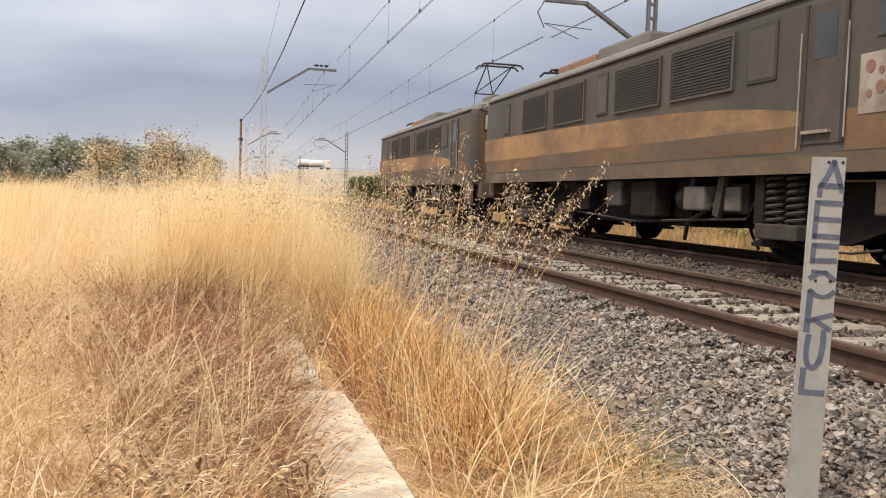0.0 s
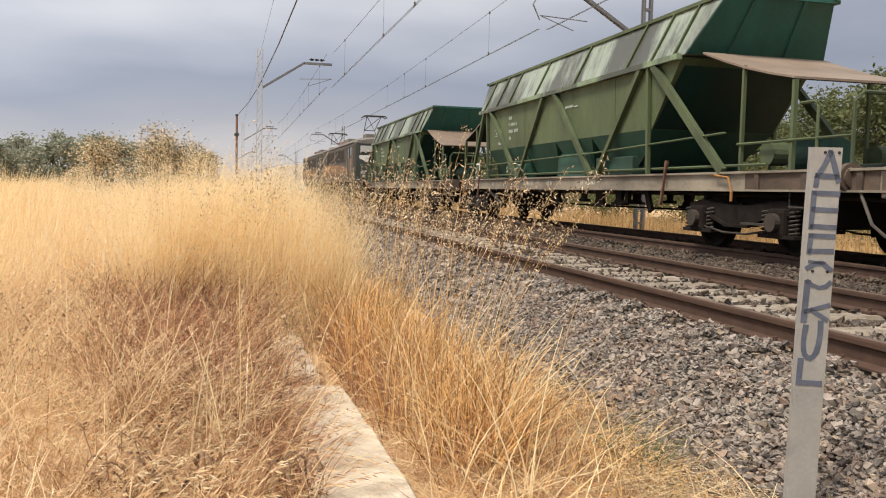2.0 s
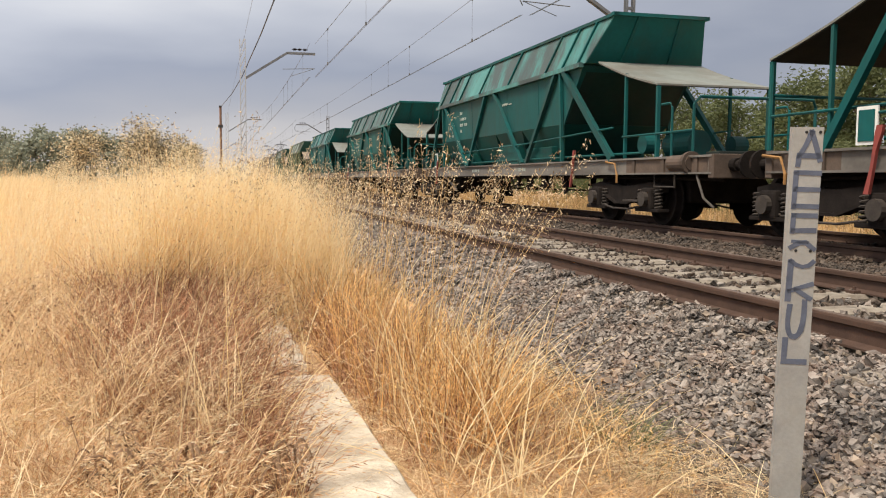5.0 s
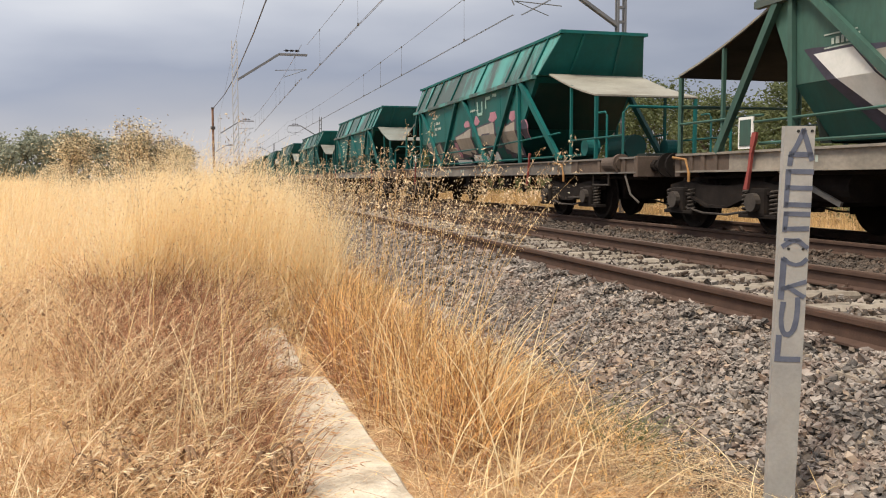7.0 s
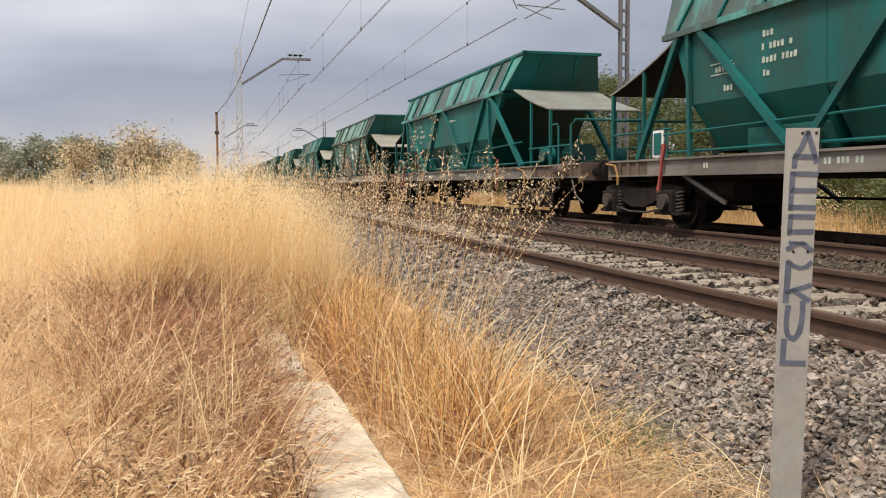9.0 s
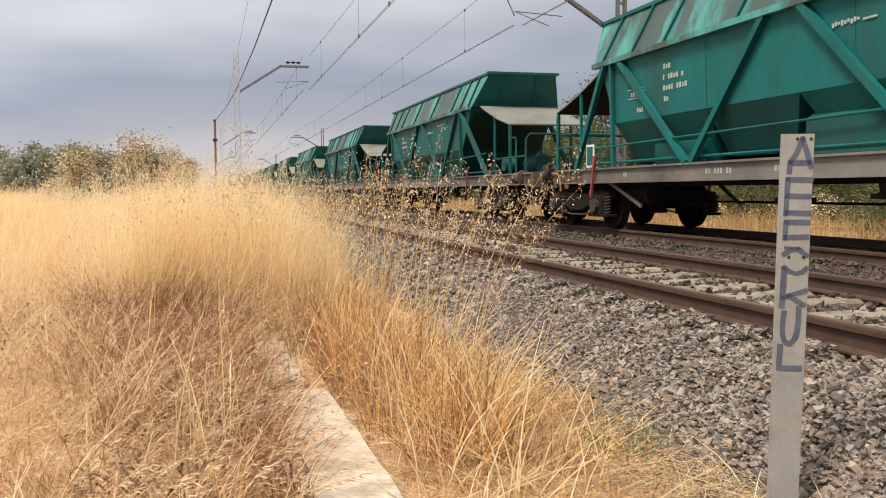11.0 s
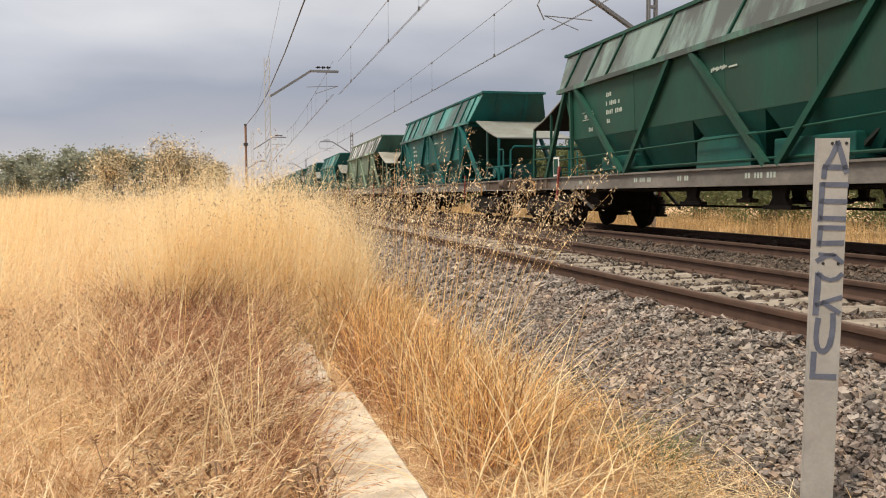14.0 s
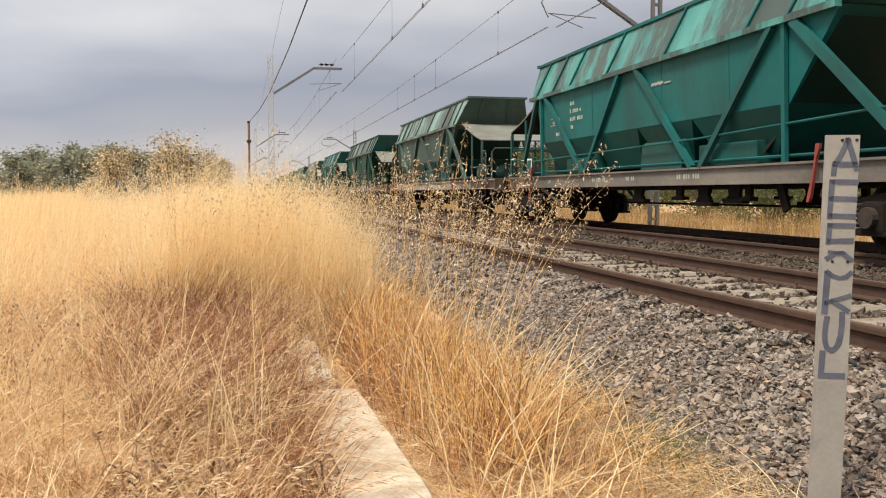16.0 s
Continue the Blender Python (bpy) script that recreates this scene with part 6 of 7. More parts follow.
p = g.ribbons(rooted(x, y), rng.normal(0, 0.26, (n, 2)) + WIND * 0.5, rng.uniform(0.3, 0.95, n) * (0.55 + 0.075 * y), rng.uniform(0.0028, 0.0060, n), 0.2, 6)
h.plumes(p, 5, 0.034, 0.0062, 0.68)
g.become("straw_stalks", PALE, "golden straw stalks among the low grass")
h.become("straw_seed_heads", FEATHER, "golden seed heads among the low grass")

# golden clumps between kerb and ballast
g, h = Growth(), Growth()


def clump(cx, cy, n, r, tall, spread, wd=0.0034, husk=6, low=0.45, husk_mesh=None, aim=(0.05, 0.0), rough=0.17):
    a = rng.uniform(0, 2 * np.pi, n)
    d = np.sqrt(rng.uniform(0, 1, n)) * r
    x, y = cx + d * np.cos(a), cy + d * np.sin(a)
    x = np.where((x < 0.76) & (y < 7.6), 1.52 - x, x)          # none on the rubble of the kerb
    lean = np.stack([np.cos(a), np.sin(a)], 1) * (d / r * spread * tall)[:, None] + rng.normal(0, rough, (n, 2)) + np.array(aim)
    ht = tall * rng.uniform(low, 1.0, n)
    broken = rng.uniform(0, 1, n) < 0.12
    lean[broken] = rng.normal(0, 0.45, (broken.sum(), 2)) * tall
    ht[broken] *= rng.uniform(0.15, 0.7, broken.sum())
    p = g.ribbons(rooted(x, y), lean, ht, rng.uniform(0.6, 1.4, n) * wd, 0.12, 6)
    if husk:
        (husk_mesh or h).panicles(p, husk, 0.016, 0.020, 0.005, 0.6)
    return p


low_growth = Growth()


def under(cx, cy, n, r, tall):
    x, y = cx + rng.normal(0, r * 0.6, n), cy + rng.normal(0, r * 0.6, n)
    x = np.where((x < 0.76) & (y < 7.6), 1.52 - x, x)
    low_growth.ribbons(rooted(x, y), rng.normal(0, 0.14, (n, 2)), tall * rng.uniform(0.3, 1, n), rng.uniform(0.003, 0.007, n), 0.3)


for cx, cy, n, r, tall in ((1.10, 3.75, 220, 0.15, 0.68), (1.25, 4.0, 330, 0.18, 0.94), (1.05, 4.5, 300, 0.20, 0.96), (1.36, 4.6, 300, 0.20, 0.86), (1.62, 4.3, 220, 0.22, 0.44), (1.45, 3.75, 200, 0.20, 0.30),
                           (0.92, 5.5, 420, 0.26, 1.0), (1.22, 5.7, 330, 0.26, 0.78), (0.85, 6.4, 420, 0.30, 1.0), (1.25, 6.6, 330, 0.28, 0.68), (1.6, 5.3, 170, 0.22, 0.38),
                           (0.9, 7.4, 420, 0.34, 1.0), (1.32, 7.6, 300, 0.32, 0.62), (0.95, 8.6, 420, 0.38, 0.95), (1.4, 8.9, 260, 0.35, 0.55), (1.72, 4.15, 170, 0.22, 0.34), (1.42, 3.6, 200, 0.22, 0.25),
                           (1.75, 3.4, 170, 0.25, 0.24), (1.2, 3.15, 200, 0.25, 0.22), (0.92, 2.9, 150, 0.12, 0.22), (1.9, 4.8, 110, 0.2, 0.22), (1.55, 2.9, 160, 0.25, 0.2)):
    fine = 0.25 if tall < 0.4 else 0.46
    clump(cx, cy, int(n * fine), r * 1.3, tall * 0.86, 0.16, 0.0060, 6, 0.3, rough=0.13)
    clump(cx, cy, int(n * 0.12) + 3, r * 1.3, tall * 0.95, 0.34, 0.0072, 2, 0.4, rough=0.22)
    under(cx, cy, int(n * 0.8), r * 1.7, tall * 0.55)
for i in range(46):
    cy = 9.5 + i * 0.9
    for cx in (0.9, 1.45, 1.95):
        clump(cx + rng.normal(0, 0.15), cy + rng.normal(0, 0.3), 55, 0.35, (0.98, 0.58, 0.34)[int((cx > 1.2)) + int(cx > 1.7)], 0.3, 0.006 + 0.0003 * cy, 4)
for cx, cy, n, r, tall in ((1.72, 4.95, 130, 0.20, 0.40), (1.98, 5.05, 120, 0.20, 0.34), (2.12, 4.75, 90, 0.16, 0.28), (1.62, 4.55, 120, 0.20, 0.36), (1.88, 3.85, 110, 0.18, 0.28),
                           (2.05, 3.55, 80, 0.16, 0.22), (1.55, 5.9, 140, 0.25, 0.42), (1.9, 6.3, 120, 0.25, 0.32), (1.7, 7.2, 140, 0.3, 0.40)):
    clump(cx, cy, n, r, tall, 0.35, 0.0038, 5, 0.3, rough=0.10)
    under(cx, cy, n, r, tall * 0.8)
low_growth.become("clump_undergrowth", UNDER, "reddish dry undergrowth between the golden clumps")
g.become("golden_grass_clumps", GOLD, "golden dry grass clumps beside the ballast")
h.become("clump_seed_heads", STRAW, "small seed heads on golden clumps")

# long bent stalks that cross one another
g = Growth()
n = 560
x, y = rng.uniform(-1.6, 1.75, n), rng.uniform(3.0, 7.4, n)
k = ~((np.abs(x - 0.57) < 0.25) & (y < 5.0)) & (x > -0.3 * y - 0.2)
x, y = x[k], y[k]
n = len(x)
a = rng.uniform(0, 2 * np.pi, n)
reach = rng.uniform(0.15, 0.95, n)
g.ribbons(rooted(x, y, -0.05), np.stack([np.cos(a), 0.5 * np.sin(a)], 1) * reach[:, None], rng.uniform(0.35, 1.15, n) * np.clip(1.25 - 0.8 * reach, 0.3, 1) * np.clip(1.5 - 0.75 * np.clip(x - 0.7, 0, 2), 0.35, 1) * np.where(x > 0.7, np.clip(0.32 + 0.45 * (y - 3.1), 0.25, 1), 1),
          rng.uniform(0.005, 0.0085, n), 0.1, 6)
n = 300
x, y = rng.normal(1.22, 0.26, n), rng.normal(4.25, 0.55, n)
k = x > 0.88
x, y = x[k], y[k]
n = len(x)
a = rng.uniform(0, 2 * np.pi, n)
reach = rng.uniform(0.15, 1.0, n)
g.ribbons(rooted(x, y, -0.03), np.stack([np.cos(a), 0.5 * np.sin(a)], 1) * reach[:, None], rng.uniform(0.3, 0.95, n) * np.clip(1.25 - 0.85 * reach, 0.3, 1), rng.uniform(0.0055, 0.0090, n), 0.05, 6)
g.become("bent_stalks", PALE, "long pale broken stalks leaning across one another")

# fallen straw
g = Growth()
n = 15000
x, y = rng.uniform(0.75, 2.4, n), 2.0 + 4.8 * rng.uniform(0, 1, n) ** 1.2
k = rng.uniform(0, 1, n) < np.clip(2.3 - 0.95 * (x - 0.8) - 0.14 * (y - 2), 0.04, 1)
x, y = x[k], y[k]
n = len(x)
b = rooted(x, y, -0.012)
b[:, 2] += rng.uniform(0, 0.05, n)
g.ribbons(b, rng.normal(0, 0.24, (n, 2)), rng.uniform(-0.01, 0.10, n), rng.uniform(0.0025, 0.005, n), 0.4)
n = 620
x, y = rng.uniform(0.9, 2.6, n), rng.uniform(2.3, 6.5, n)
k = rng.uniform(0, 1, n) < np.clip(1.45 - 0.6 * (x - 0.9), 0.15, 1)
x, y = x[k], y[k]
n = len(x)
b = rooted(x, y, -0.02)
a = rng.uniform(0, 2 * np.pi, n)
long_straw = Growth()
long_straw.ribbons(b, np.stack([np.cos(a), np.sin(a)], 1) * rng.uniform(0.3, 0.85, (n, 1)), rng.uniform(0.0, 0.22, n), rng.uniform(0.005, 0.009, n), 0.3)
long_straw.become("long_straws", PALE, "long pale straws lying over the gravel", "straw")
n = 900
x, y = rng.uniform(0.3, 0.75, n), rng.uniform(2.0, 6.0, n)
b = np.stack([x, y, np.full(n, -0.485) + rng.uniform(0, 0.02, n)], 1)
k = rng.uniform(0, 1, n) < 0.12 + 0.7 * (x < 0.42)
b = b[k]
g.ribbons(b, rng.normal(0, 0.10, (len(b), 2)), rng.uniform(0.0, 0.03, len(b)), rng.uniform(0.0015, 0.003, len(b)), 0.4)
n = 5200
x, y = rng.uniform(0.80, 2.40, n), rng.uniform(2.5, 5.2, n)
k = (rng.uniform(0, 1, n) < np.clip(1.6 - 0.75 * (x - 0.8), 0.2, 1)) & (np.hypot(x - 1.15, y - 4.3) > 0.35)
x, y = x[k], y[k]
n = len(x)
b = rooted(x, y, -0.02)
a = rng.normal(0.5, 0.9, n)
mat = Growth()
mat.ribbons(b, np.stack([np.cos(a), 0.6 * np.sin(a)], 1) * rng.uniform(0.12, 0.5, (n, 1)), rng.uniform(0.0, 0.07, n), rng.uniform(0.003, 0.0065, n), 0.5)
mat.become("matted_straw", FEATHER, "pale flattened straw matted beside the clumps", "straw")
g.become("fallen_straw", BROME, "fallen straw lying on stones and earth", "straw")

# verge beyond the far track
g, h = Growth(), Growth()
n = 16000
y = 3 + 75 * rng.uniform(0, 1, n) ** 1.3
x = rng.uniform(10.9, 16.5, n)
p = g.ribbons(rooted(x, y), rng.normal(0, 0.12, (n, 2)), rng.uniform(0.35, 0.95, n), rng.uniform(0.007, 0.014, n) + 0.0002 * y)
h.panicles(p, 4, 0.03, 0.035, 0.010, 0.6)
g.become("verge_grass", VERGE, "tall straw-coloured grass behind the far track")
h.become("verge_seed_heads", VERGE, "seed heads of the grass behind the track")

# the open field beside and behind the eye
g = Growth()
n = 26000
x, y = rng.uniform(-16, 0.3, n), rng.uniform(-14, 9, n)
keep = (np.hypot(x, y + 0.17) > 2.6) & ((x < -0.36 * np.maximum(y, 0) - 1.0))
x, y = x[keep], y[keep]
n = len(x)
g.ribbons(rooted(x, y), rng.normal(0, 0.2, (n, 2)) + WIND, rng.uniform(0.3, 1.0, n), rng.uniform(0.008, 0.018, n), 0.2, 4)
g.become("field_grass", BROME, "dry grass over the rest of the field")

# green weeds by the ballast foot
g = Growth()
for cx, cy, n, tall in ((2.12, 3.85, 60, 0.20), (1.88, 3.35, 40, 0.12), (2.15, 4.3, 40, 0.12), (1.75, 9.5, 60, 0.25)):
    clump(cx, cy, int(n * 1.6), 0.12, tall * 1.25, 0.9, 0.010, 0)
g.become("green_weeds", LEAF, "few green weeds at the ballast foot", "weeds")

# ---- dark dead thistles close by ----


def build_thistle(x, y, tall):
    thing = tagged(empty("dry_thistle", (x, y, -0.62)), "dead dark brown branching thistle among straw", "weed", group="dead thistles")
    part("stem", tube([(0, 0, 0), (0.02, 0.01, tall * 0.5), (0.0, 0.03, tall)], 0.0035, 6), WEED, thing)
    for i in range(7):
        a, z = rng.uniform(0, 2 * np.pi), tall * rng.uniform(0.55, 0.98)
        u = np.linspace(0, 1, 6)
        out = rng.uniform(0.07, 0.13)
        rise = rng.uniform(0.03, 0.07)
        rows = []
        for f in u:
            c_ = np.array([math.cos(a) * out * f, math.sin(a) * out * f, z + rise * math.sin(f * 2.6) - 0.05 * f * f])
            half = 0.011 * math.sin(0.35 + f * 2.6) * (1.35 if int(f * 10) % 2 else 0.75)
            side = np.array([-math.sin(a), math.cos(a), 0.5]) * half
            rows.append([tuple(c_ - side), tuple(c_ + np.array([0, 0, 0.006])), tuple(c_ + side), tuple(c_ - np.array([0, 0, 0.002]))])
        part("dead_leaf", loft(rows), DEAD_LEAF, thing, "curled dark brown leaf")
    for i in range(6):
        z = tall * rng.uniform(0.35, 0.98)
        a = rng.uniform(0, 2 * np.pi)
        d = rng.uniform(0.05, 0.12)
        tip = (d * math.cos(a), d * math.sin(a), z + rng.uniform(0.02, 0.12))
        b_ = part("branch", tube([(0.01, 0.01, z), (tip[0] * 0.6, tip[1] * 0.6, z + 0.02), tip], 0.0018, 5), WEED, thing)
        gr = Growth()
        k = 16
        gr.husks(np.array(tip) + rng.normal(0, 0.008, (k, 3)), rng.uniform(0.014, 0.032, k), rng.uniform(0.005, 0.011, k), -0.2)
        head = small_pieces(gr.become("seed_head", WEED, "", top=False))
        head.parent = b_
    return thing


for x, y, tall in ((-0.44, 3.06, 0.40), (-0.37, 2.98, 0.39), (-0.27, 3.06, 0.40), (-0.12, 3.03, 0.38), (0.20, 3.12, 0.33), (0.29, 3.22, 0.31)):
    build_thistle(x, y, tall)

# ---- long oat stalks that nod in the wind ----
nodding = []


def build_oat(cx, cy, n, tall, aim, spread):
    thing = tagged(empty("wild_oat_tuft", (cx, cy, -0.63)), "tall dry wild oats with hanging brown spikelets", "grass", group="nodding wild oats")
    for i in range(n):
        sg, sh = Growth(), Growth()
        a, d = rng.uniform(0, 2 * np.pi), rng.uniform(0, 0.07)
        base = np.array([[d * np.cos(a), d * np.sin(a), 0.0]])
        lean = rng.normal(0, spread, (1, 2)) + np.array([aim])
        p = sg.ribbons(base, lean, 1.27 * tall * rng.uniform(0.84, 1.12, 1), rng.uniform(0.0024, 0.0040, 1), 0.10, 8)
        sh.panicles(p, 44, 0.042, 0.023, 0.0064, 0.74)
        s = sg.become("stalk", STRAW, "", top=False)
        k = small_pieces(sh.become("panicle", HUSK, "", top=False))
        s.parent, k.parent = thing, s
    nodding.append(thing)


for cx, cy, n, tall, aim, spread in ((0.98, 3.75, 6, 1.34, (0.20, 0.25), 0.16), (1.12, 3.90, 9, 1.30, (0.50, 0.15), 0.18), (1.20, 4.15, 9, 1.28, (0.48, 0.25), 0.2), (0.95, 4.3, 8, 1.38, (0.1, 0.2), 0.16),
                                     (1.32, 4.40, 9, 1.22, (0.50, 0.2), 0.2), (1.10, 4.70, 9, 1.30, (0.3, 0.2), 0.2), (0.90, 4.9, 7, 1.36, (0.05, 0.3), 0.18), (1.28, 4.95, 9, 1.25, (0.4, 0.3), 0.2),
                                     (1.0, 5.4, 9, 1.30, (0.2, 0.2), 0.2), (1.35, 5.6, 9, 1.22, (0.4, 0.2), 0.2), (0.90, 5.9, 8, 1.34, (0.1, 0.2), 0.2), (1.2, 6.2, 9, 1.25, (0.3, 0.2), 0.2),
                                     (0.95, 6.9, 9, 1.32, (0.1, 0.2), 0.2), (1.35, 7.1, 9, 1.2, (0.3, 0.2), 0.2), (1.0, 7.9, 9, 1.3, (0.2, 0.2), 0.2), (0.7, 7.2, 8, 1.4, (0.1, 0.2), 0.2),
                                     (1.3, 8.5, 9, 1.25, (0.2, 0.2), 0.25), (1.1, 9.4, 9, 1.3, (0.2, 0.2), 0.25), (1.5, 10.2, 9, 1.2, (0.2, 0.2), 0.25), (0.35, 6.6, 6, 1.5, (0.0, 0.1), 0.15),
                                     (0.0, 6.5, 5, 1.45, (0.0, 0.1), 0.15), (-0.3, 5.0, 4, 1.46, (0.0, 0.1), 0.14), (0.1, 5.3, 4, 1.46, (0.0, 0.1), 0.14), (-0.5, 7.2, 5, 1.45, (0.0, 0.1), 0.15)):
    build_oat(cx, cy, n, tall, aim, spread)

# ---- shrubs and trees ----


def build_tree(name, x, y, height, spread, leaf, label, leaves=2600, size=0.10, clumps=26, low=0.25, category="tree", group="", fluff=0.20):
    base = profile(x) - 0.05
    tree = tagged(empty(name, (x, y, base)), label, category, group)
    trunk = bmesh.new()
    top = height * (low + 0.18)
    tube([(0, 0, 0), (0.03 * height * 0.3, 0, top * 0.5), (0, 0.02 * height, top)], 0.022 * height, 7, trunk)
    cl = []
    for i in range(clumps):
        a = rng.uniform(0, 2 * np.pi)
        rr = spread * np.sqrt(rng.uniform(0.02, 1))
        zz = height * (low + (1 - low) * rng.uniform(0.05, 1) ** 0.8)
        full = np.sqrt(max(0.05, 1 - ((zz / height - (low + 0.32)) / 0.72) ** 2))
        cl.append((rr * full * math.cos(a), rr * full * math.sin(a), zz * (0.86 + 0.14 * rng.uniform())))
    for i in range(0, clumps, 3):
        c_ = cl[i]
        tube([(0, 0, top * rng.uniform(0.5, 0.95)), (c_[0] * 0.5, c_[1] * 0.5, (top + c_[2]) * 0.5), c_], 0.006 * height, 5, trunk)
    part("trunk", trunk, BARK, tree)
    gr = Growth()
    per = leaves // clumps
    for c_ in cl:
        at = np.array(c_) + rng.normal(0, 1, (per, 3)) * spread * np.array([fluff, fluff, fluff * 0.75]) * rng.uniform(0.7, 1.3)
        gr.husks(at, rng.uniform(0.7, 1.5, per) * size, rng.uniform(0.35, 0.6, per) * size, 0.2)
    crown = gr.become("crown", leaf, "", top=False)
    crown.parent = tree
    return tree


for x, y, ht, sp in ((-4.3, 31, 3.0, 0.95), (-2.3, 31, 3.25, 1.15), (-1.5, 32, 3.1, 0.9), (-0.75, 31, 2.65, 0.75), (-5.2, 33, 1.9, 0.8)):
    build_tree("shrub", x, y, ht, sp, LEAF_PALE, "pale dry shrub with speckled cream leaves", 8000, 0.085, 48, 0.05, "shrub", "pale shrubs in the field")
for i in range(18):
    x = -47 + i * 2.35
    build_tree("tree", x + rng.normal(0, 0.5), 125 + rng.normal(0, 6), rng.uniform(5.5, 7.8), rng.uniform(2.2, 3.0), LEAF_HAZED, "green tree on the far field edge, paled for haze", 2200, 0.50, 30, 0.05,
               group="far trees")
for x, y, ht, sp in ((18.5, 9, 4.3, 1.9), (20, 12.5, 5.0, 2.2), (18.3, 16.5, 5.0, 1.9), (18.9, 20.5, 5.2, 2.0), (19.5, 24.5, 4.6, 2.2), (19.5, 29, 4.4, 2.3), (19, 33, 5.4, 2.3), (18.5, 37, 6.4, 2.4),
                     (19, 44, 4.6, 2.3), (18, 48.5, 3.9, 2.2), (17.5, 53, 3.9, 2.2), (16.2, 64, 3.7, 2.0), (16.5, 58, 4.0, 2.0), (15.5, 70, 3.6, 2.0), (14.8, 84, 3.2, 2.0), (12.6, 80, 3.3, 1.3), (13.4, 92, 3.3, 1.5)):
    build_tree("tree", x, y, ht, sp, LEAF, "olive-green tree behind the railway verge", 15000, 0.15, 90, 0.05, group="trees behind the railway", fluff=0.14)

for x, y, ht, sp in ((14.6, 6.2, 1.5, 0.9), (15.6, 8.0, 2.0, 1.1), (14.9, 10.2, 1.7, 1.0), (15.8, 12.6, 2.2, 1.2), (15.0, 15.5, 1.7, 1.1), (16.0, 18.5, 2.3, 1.2), (15.2, 22, 1.9, 1.2), (15.8, 27, 2.2, 1.3), (15.2, 33, 2.0, 1.3)):
    build_tree("shrub", x, y, ht, sp, LEAF, "low olive-green shrub in the verge grass", 5000, 0.09, 40, 0.02, "shrub", "green shrubs behind the railway")

# ---- far road bridge and a tanker on it ----
road = tagged(empty("road_embankment", (0, 300, 0)), "far road on a dry bank with a low guard rail", "embankment")
part("bank", loft([[(x, -h * 1.6 - 4, -1), (x, h * 1.6 + 4, -1), (x, 4, h), (x, -4, h)] for x, h in ((-6, 0.2), (8, 5.2), (20, 8.6), (30, 9.2), (330, 9.2))]), DRY_BANK, road)
part("guard_rail", tube([(8, -3.9, 6.0), (20, -3.9, 9.3), (30, -3.9, 9.9), (330, -3.9, 9.9)], 0.16, 6), STEEL, road)
tanker = tagged(empty("tanker_truck", (28, 300, 9.2)), "far white tanker truck on the bridge", "truck")
part("tank", loft([[(x, 1.2 * math.cos(k * math.tau / 14) * s, 2.2 + 1.1 * math.sin(k * math.tau / 14) * s) for k in range(14)] for x, s in ((-5.8, 0.6), (-5.6, 1), (2.6, 1), (2.8, 0.6))]), WHITE, tanker)
cabin = part("cabin", box(3.3, 5.6, -1.2, 1.2, 0.8, 3.4, bevel=0.15), WHITE, tanker)
part("window", box(4.6, 5.3, -1.23, 1.23, 2.2, 3.0), GLASS, cabin)
part("chassis", box(-5.8, 5.4, -1.0, 1.0, 0.6, 1.1), RUNNING, tanker)
for x in (-5.0, -3.8, -2.6, 2.4, 4.6):
    for s in (-1, 1):
        part("wheel", tube([(x, s * 0.8, 0.5), (x, s * 1.2, 0.5)], 0.5, 14), RUNNING, tanker)

# ---- crushed stone of the track bed ----
ICO = np.array([(x, y, z) for x in (-1, 1) for y in (-1, 1) for z in (-1, 1)]) * 0.72
ICO_F = np.array([(0, 1, 3), (0, 3, 2), (4, 6, 7), (4, 7, 5), (0, 4, 5), (0, 5, 1), (2, 3, 7), (2, 7, 6), (0, 2, 6), (0, 6, 4), (1, 5, 7), (1, 7, 3)])


def stone_shapes(n, size):
    """Angular pebbles: a block pulled out of true; (n, 8, 3)."""
    v = ICO[None] * rng.uniform(0.62, 1.15, (n, 8, 1)) + rng.normal(0, 0.13, (n, 8, 3))
    v = v * rng.uniform(0.55, 1.2, (n, 1, 3)) * np.array([1.3, 1.0, 0.62])
    q = rng.uniform(0, 2 * np.pi, n)
    c_, s_ = np.cos(q)[:, None], np.sin(q)[:, None]
    x, y = v[..., 0] * c_ - v[..., 1] * s_, v[..., 0] * s_ + v[..., 1] * c_
    tilt = rng.normal(0, 0.8, n)[:, None]
    z = v[..., 2] * np.cos(tilt) + x * np.sin(tilt)
    x = x * np.cos(tilt) - v[..., 2] * np.sin(tilt)
    return np.stack([x, y, z], 2) * size[:, None, None]


def stone_places(n, x0, x1, y0, y1, power=1.0):
    x = rng.uniform(x0, x1, n)
    y = y0 + (y1 - y0) * rng.uniform(0, 1, n) ** power
    return x, y


def clear_of_track(x, y, r):
    """Keeps stones off rails, low between them and down from the sleepers' tops."""
    ok = np.ones(len(x), bool)
    lift = np.zeros(len(x))
    for cx in (NEAR_X, FAR_X):
        for s in (-1, 1):
            ok &= np.abs(x - cx - s * GAUGE / 2) > 0.10
        on = (np.abs(x - cx) < 1.30) & (np.abs((y - 1.5 + 0.3) % 0.6 - 0.3) < 0.13)
        ok &= ~(on & (rng.uniform(0, 1, len(x)) < np.where(np.abs(x - cx) < 0.85, 0.90, 0.0)))
        lift += np.where(on & (np.abs(x - cx) > 0.95), 0.034, 0.0) + np.where((np.abs(x - cx) < 1.25) & ~on, -0.02, 0.0) + np.where(np.abs(x - cx) < 0.78, np.where(on, 0.040, -0.012), 0.0)
    return ok, lift


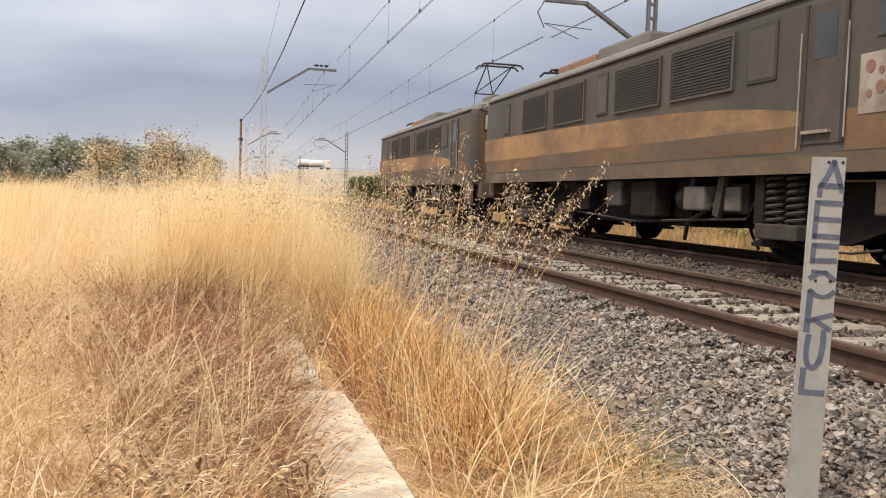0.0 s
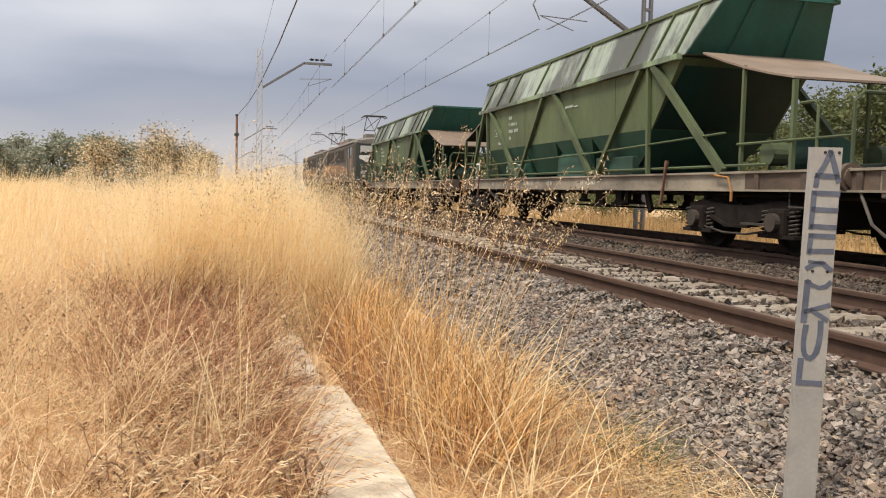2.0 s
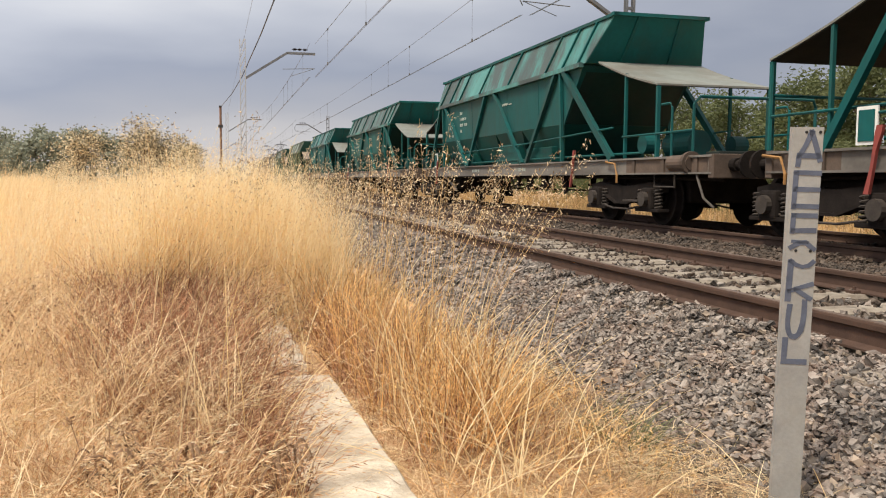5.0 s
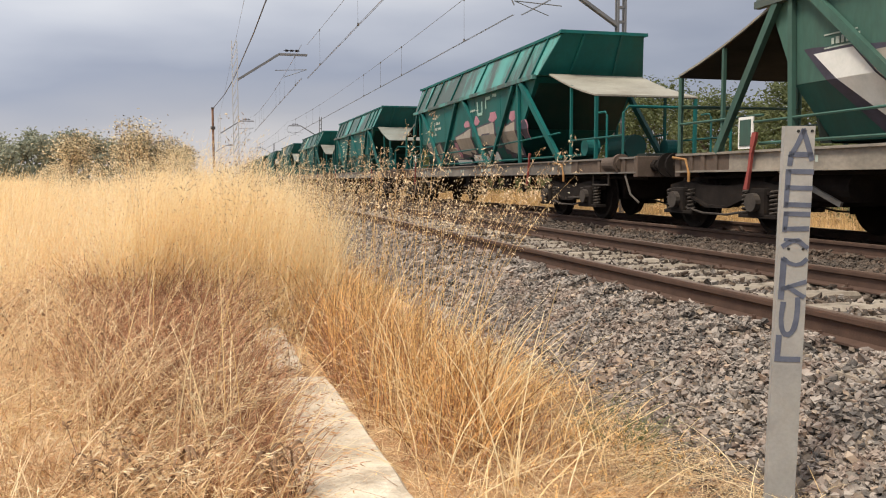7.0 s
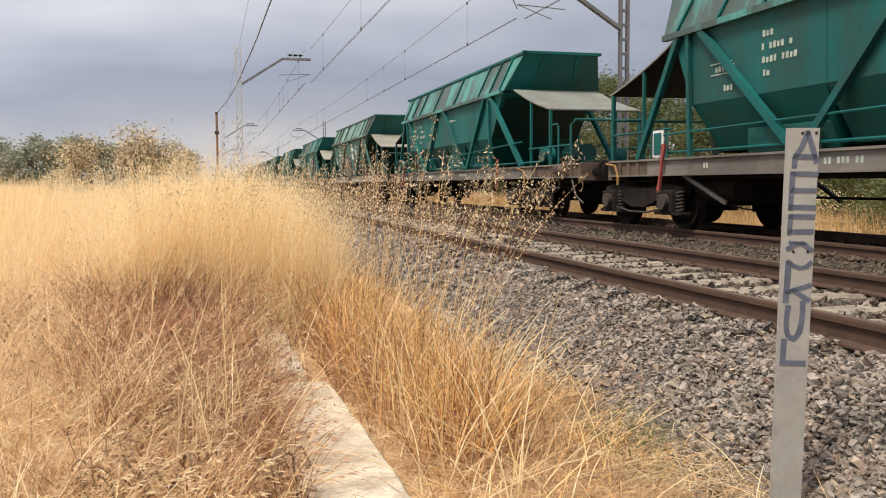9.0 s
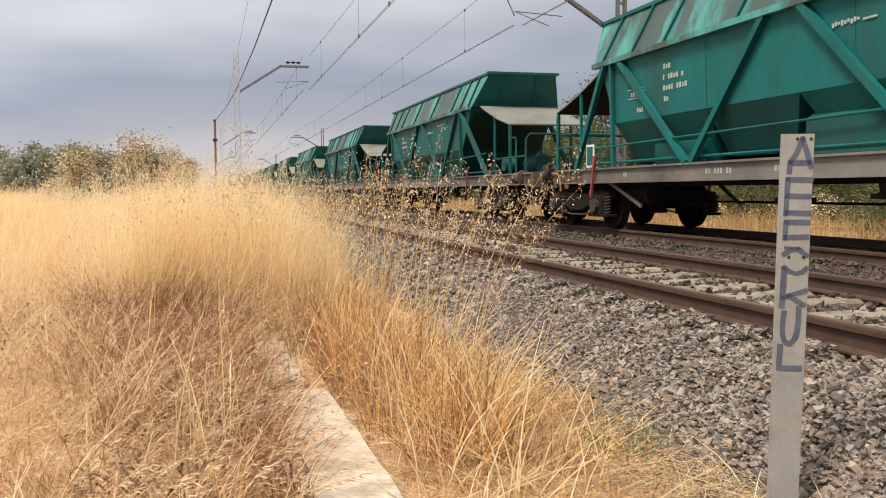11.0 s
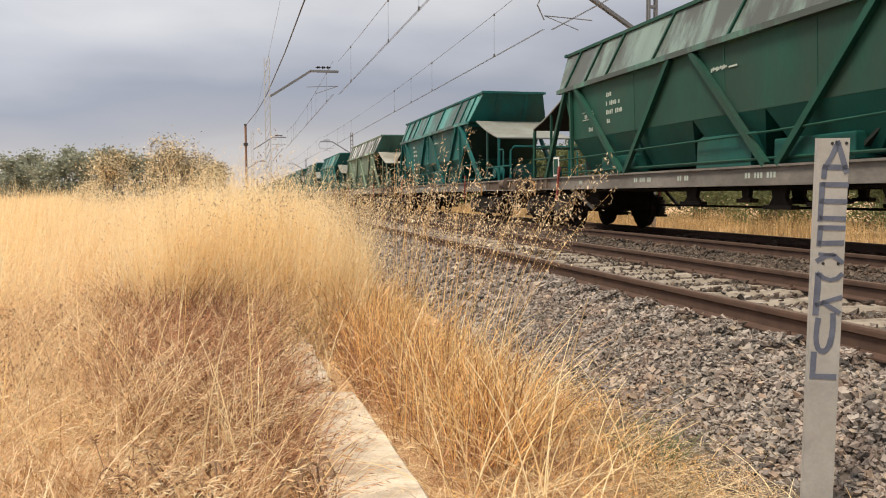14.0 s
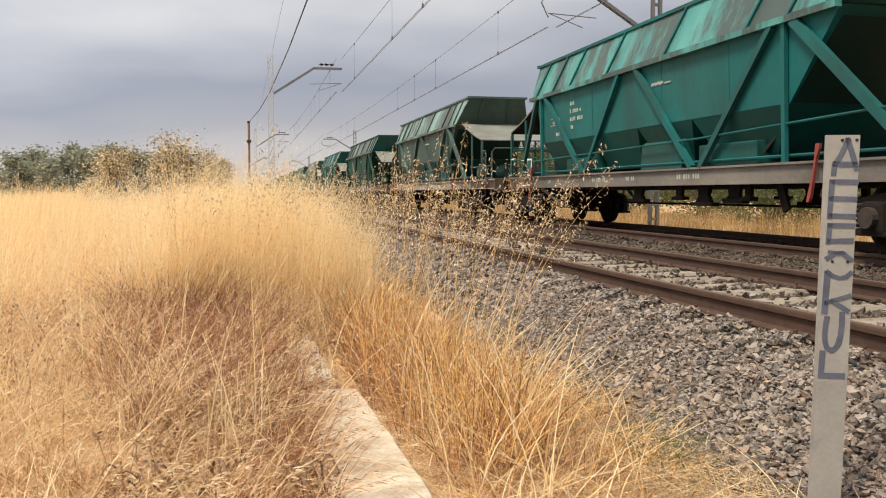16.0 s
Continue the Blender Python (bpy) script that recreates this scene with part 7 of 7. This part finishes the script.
class Heap:
    def __init__(self):
        self.v, self.f, self.n = [], [], 0

    def add(self, v):
        k = len(v)
        self.v.append(v.reshape(-1, 3))
        self.f.append((ICO_F[None] + (np.arange(k) * 8)[:, None, None]).reshape(-1, 3) + self.n)
        self.n += k * 8

    def become(self, name, material, label):
        v, f = np.concatenate(self.v), np.concatenate(self.f)
        me = bpy.data.meshes.new(name)
        me.vertices.add(len(v))
        me.vertices.foreach_set("co", v.astype(np.float32).ravel())
        me.loops.add(f.size)
        me.loops.foreach_set("vertex_index", f.astype(np.int32).ravel())
        me.polygons.add(len(f))
        me.polygons.foreach_set("loop_start", np.arange(0, f.size, 3, dtype=np.int32))
        me.update(calc_edges=True)
        me.shade_flat()
        me.materials.append(material)
        return tagged(new(name, me), label, "gravel", kind="stuff")


clean, dirty_shaded = Heap(), Heap()
for n, x0, x1, y0, y1, power, size in ((38000, 2.04, 3.45, 2.2, 8.0, 1.0, 0.0165), (12000, 2.2, 3.45, 8.0, 24, 1.3, 0.034), (36000, 3.4, 7.3, 3.0, 12, 1.0, 0.022), (16000, 3.4, 7.3, 12, 40, 1.3, 0.038),
                                     (8000, 7.3, 9.9, 4, 20, 1.0, 0.034), (4500, 2.1, 3.45, -9.0, 2.2, 1.0, 0.034), (12000, 3.4, 9.9, -9.0, 3.0, 1.0, 0.040), (1800, 1.3, 2.15, 2.2, 16.0, 1.0, 0.022)):
    x, y = stone_places(n, x0, x1, y0, y1, power)
    ok, lift = clear_of_track(x, y, size)
    ok &= rng.uniform(0, 1, n) < np.clip((x - 2.05) / 0.60, 0.06, 1)
    x, y, lift = x[ok], y[ok], lift[ok]
    n = len(x)
    sz = size * rng.lognormal(0, 0.27, n)
    v = stone_shapes(n, sz)
    v[..., 0] += x[:, None]
    v[..., 1] += y[:, None]
    v[..., 2] += (soil(x) + lift + rng.uniform(-0.02, 0.028, n) + 0.004)[:, None]
    # dark stones take over towards the train: brake dust and painted shadow
    darkened = rng.uniform(0, 1, n) < np.clip((x - 3.0) / 2.0, 0, 1)
    clean.add(v[~darkened])
    if darkened.any():
        dirty_shaded.add(v[darkened])
tan = Heap()
n = 5200
x, y = rng.normal(2.20, 0.26, n), rng.uniform(2.4, 9.0, n)
v = stone_shapes(n, 0.018 * rng.lognormal(0, 0.4, n))
v[..., 0] += x[:, None]
v[..., 1] += y[:, None]
v[..., 2] += (soil(x) + 0.012)[:, None]
tan.add(v)
n = 900
x, y = rng.uniform(2.3, 3.4, n), rng.uniform(2.4, 10.0, n)
v = stone_shapes(n, 0.019 * rng.lognormal(0, 0.3, n))
v[..., 0] += x[:, None]
v[..., 1] += y[:, None]
v[..., 2] += (soil(x) + 0.026)[:, None]
tan.add(v)
tan.become("tan_stones", STONE_TAN, "pale tan and pinkish stones among the grey ballast")
clean.become("ballast_stones", STONE, "grey crushed ballast stones with some brown ones")
dirty_shaded.become("soiled_ballast", STONE_DIRTY_SHADED, "brown ballast stones darkened by brake dust and for the train's shadow")

# the nearest stones, each by itself
kinds = []
for v in stone_shapes(14, np.ones(14)):
    kinds.append(mesh_of("stone", [tuple(p) for p in v], [tuple(f) for f in ICO_F.tolist()], STONE_PART))
for i in range(300):
    x, y = rng.uniform(2.0, 3.05), rng.uniform(2.9, 5.6)
    s = part("stone", kinds[i % 14], None, ground)
    r = 0.021 * rng.lognormal(0, 0.25)
    s.scale = (r, r, r)
    s.location = (x, y, profile(x) + 0.028)
    s.rotation_euler = (0, 0, rng.uniform(0, 6.28))


def motions():
    """The whole train runs straight away from the camera at one pace; its wheels roll."""
    drift = (0.05, 0.08, 0.18, 0.30, 0.33, -0.10, -0.09, 0.16, -0.20, -0.08, 0.0, 0.22, 0.03, -0.15)      # the pace wavers a little
    times = (0, 0.5, 1.0, 1.5, 2.0, 2.5, 3.0, 4.0, 6.0, 8.0, 10.0, 12.0, 14.0, 16.0)
    for k, w in enumerate(wagons):
        walk(w, [(t, pose(FAR_X, -10.05 + MID + SPEED * t + d - PITCH * k, 0)) for t, d in zip(times, drift)])
    for k, e in enumerate((rear_loco, front_loco)):
        walk(e, [(t, pose(FAR_X, 5.4 + SPEED * t + d + LOCO_PITCH * k, 0)) for t, d in zip(times, drift)])
    for k, tuft in enumerate(nodding):
        x, y, z = tuft.location
        rows = []
        for i in range(28):
            t = i * 0.6 if i < 27 else 16.0
            if t <= 16.0:
                gust = math.sin(t * 2.1 + y * 0.8) + 0.6 * math.sin(t * 3.7 + k)
                rows.append((t, pose(x, y, z, 0.5 * math.sin(t * 2.9 + k * 1.3), 1.1 * gust, 0)))
        walk(tuft, rows)
    walk(tanker, [(t, pose(28.0 + 13.8 * t, 300, 9.2)) for t in (0, 4, 8, 12, 16)])
    # one rolling set of keys for each axle place, taken over by all wheels alike
    rolling = {}
    for thing in wagons + [rear_loco, front_loco]:
        for o in thing.children_recursive:
            if not o.name.startswith("wheelset"):
                continue
            x, y, z = (round(v, 3) for v in o.location)
            if (y, z) not in rolling:
                turn = math.degrees(SPEED / FPS / z)
                walk(o, [(f / FPS, pose(x, y, z, -turn * f)) for f in range(int(16 * FPS) + 1)])
                rolling[(y, z)] = o.animation_data
            else:
                keys = rolling[(y, z)]
                o.rotation_mode = "QUATERNION"
                o.animation_data_create()
                o.animation_data.action = keys.action
                o.animation_data.action_slot = keys.action_slot


motions()
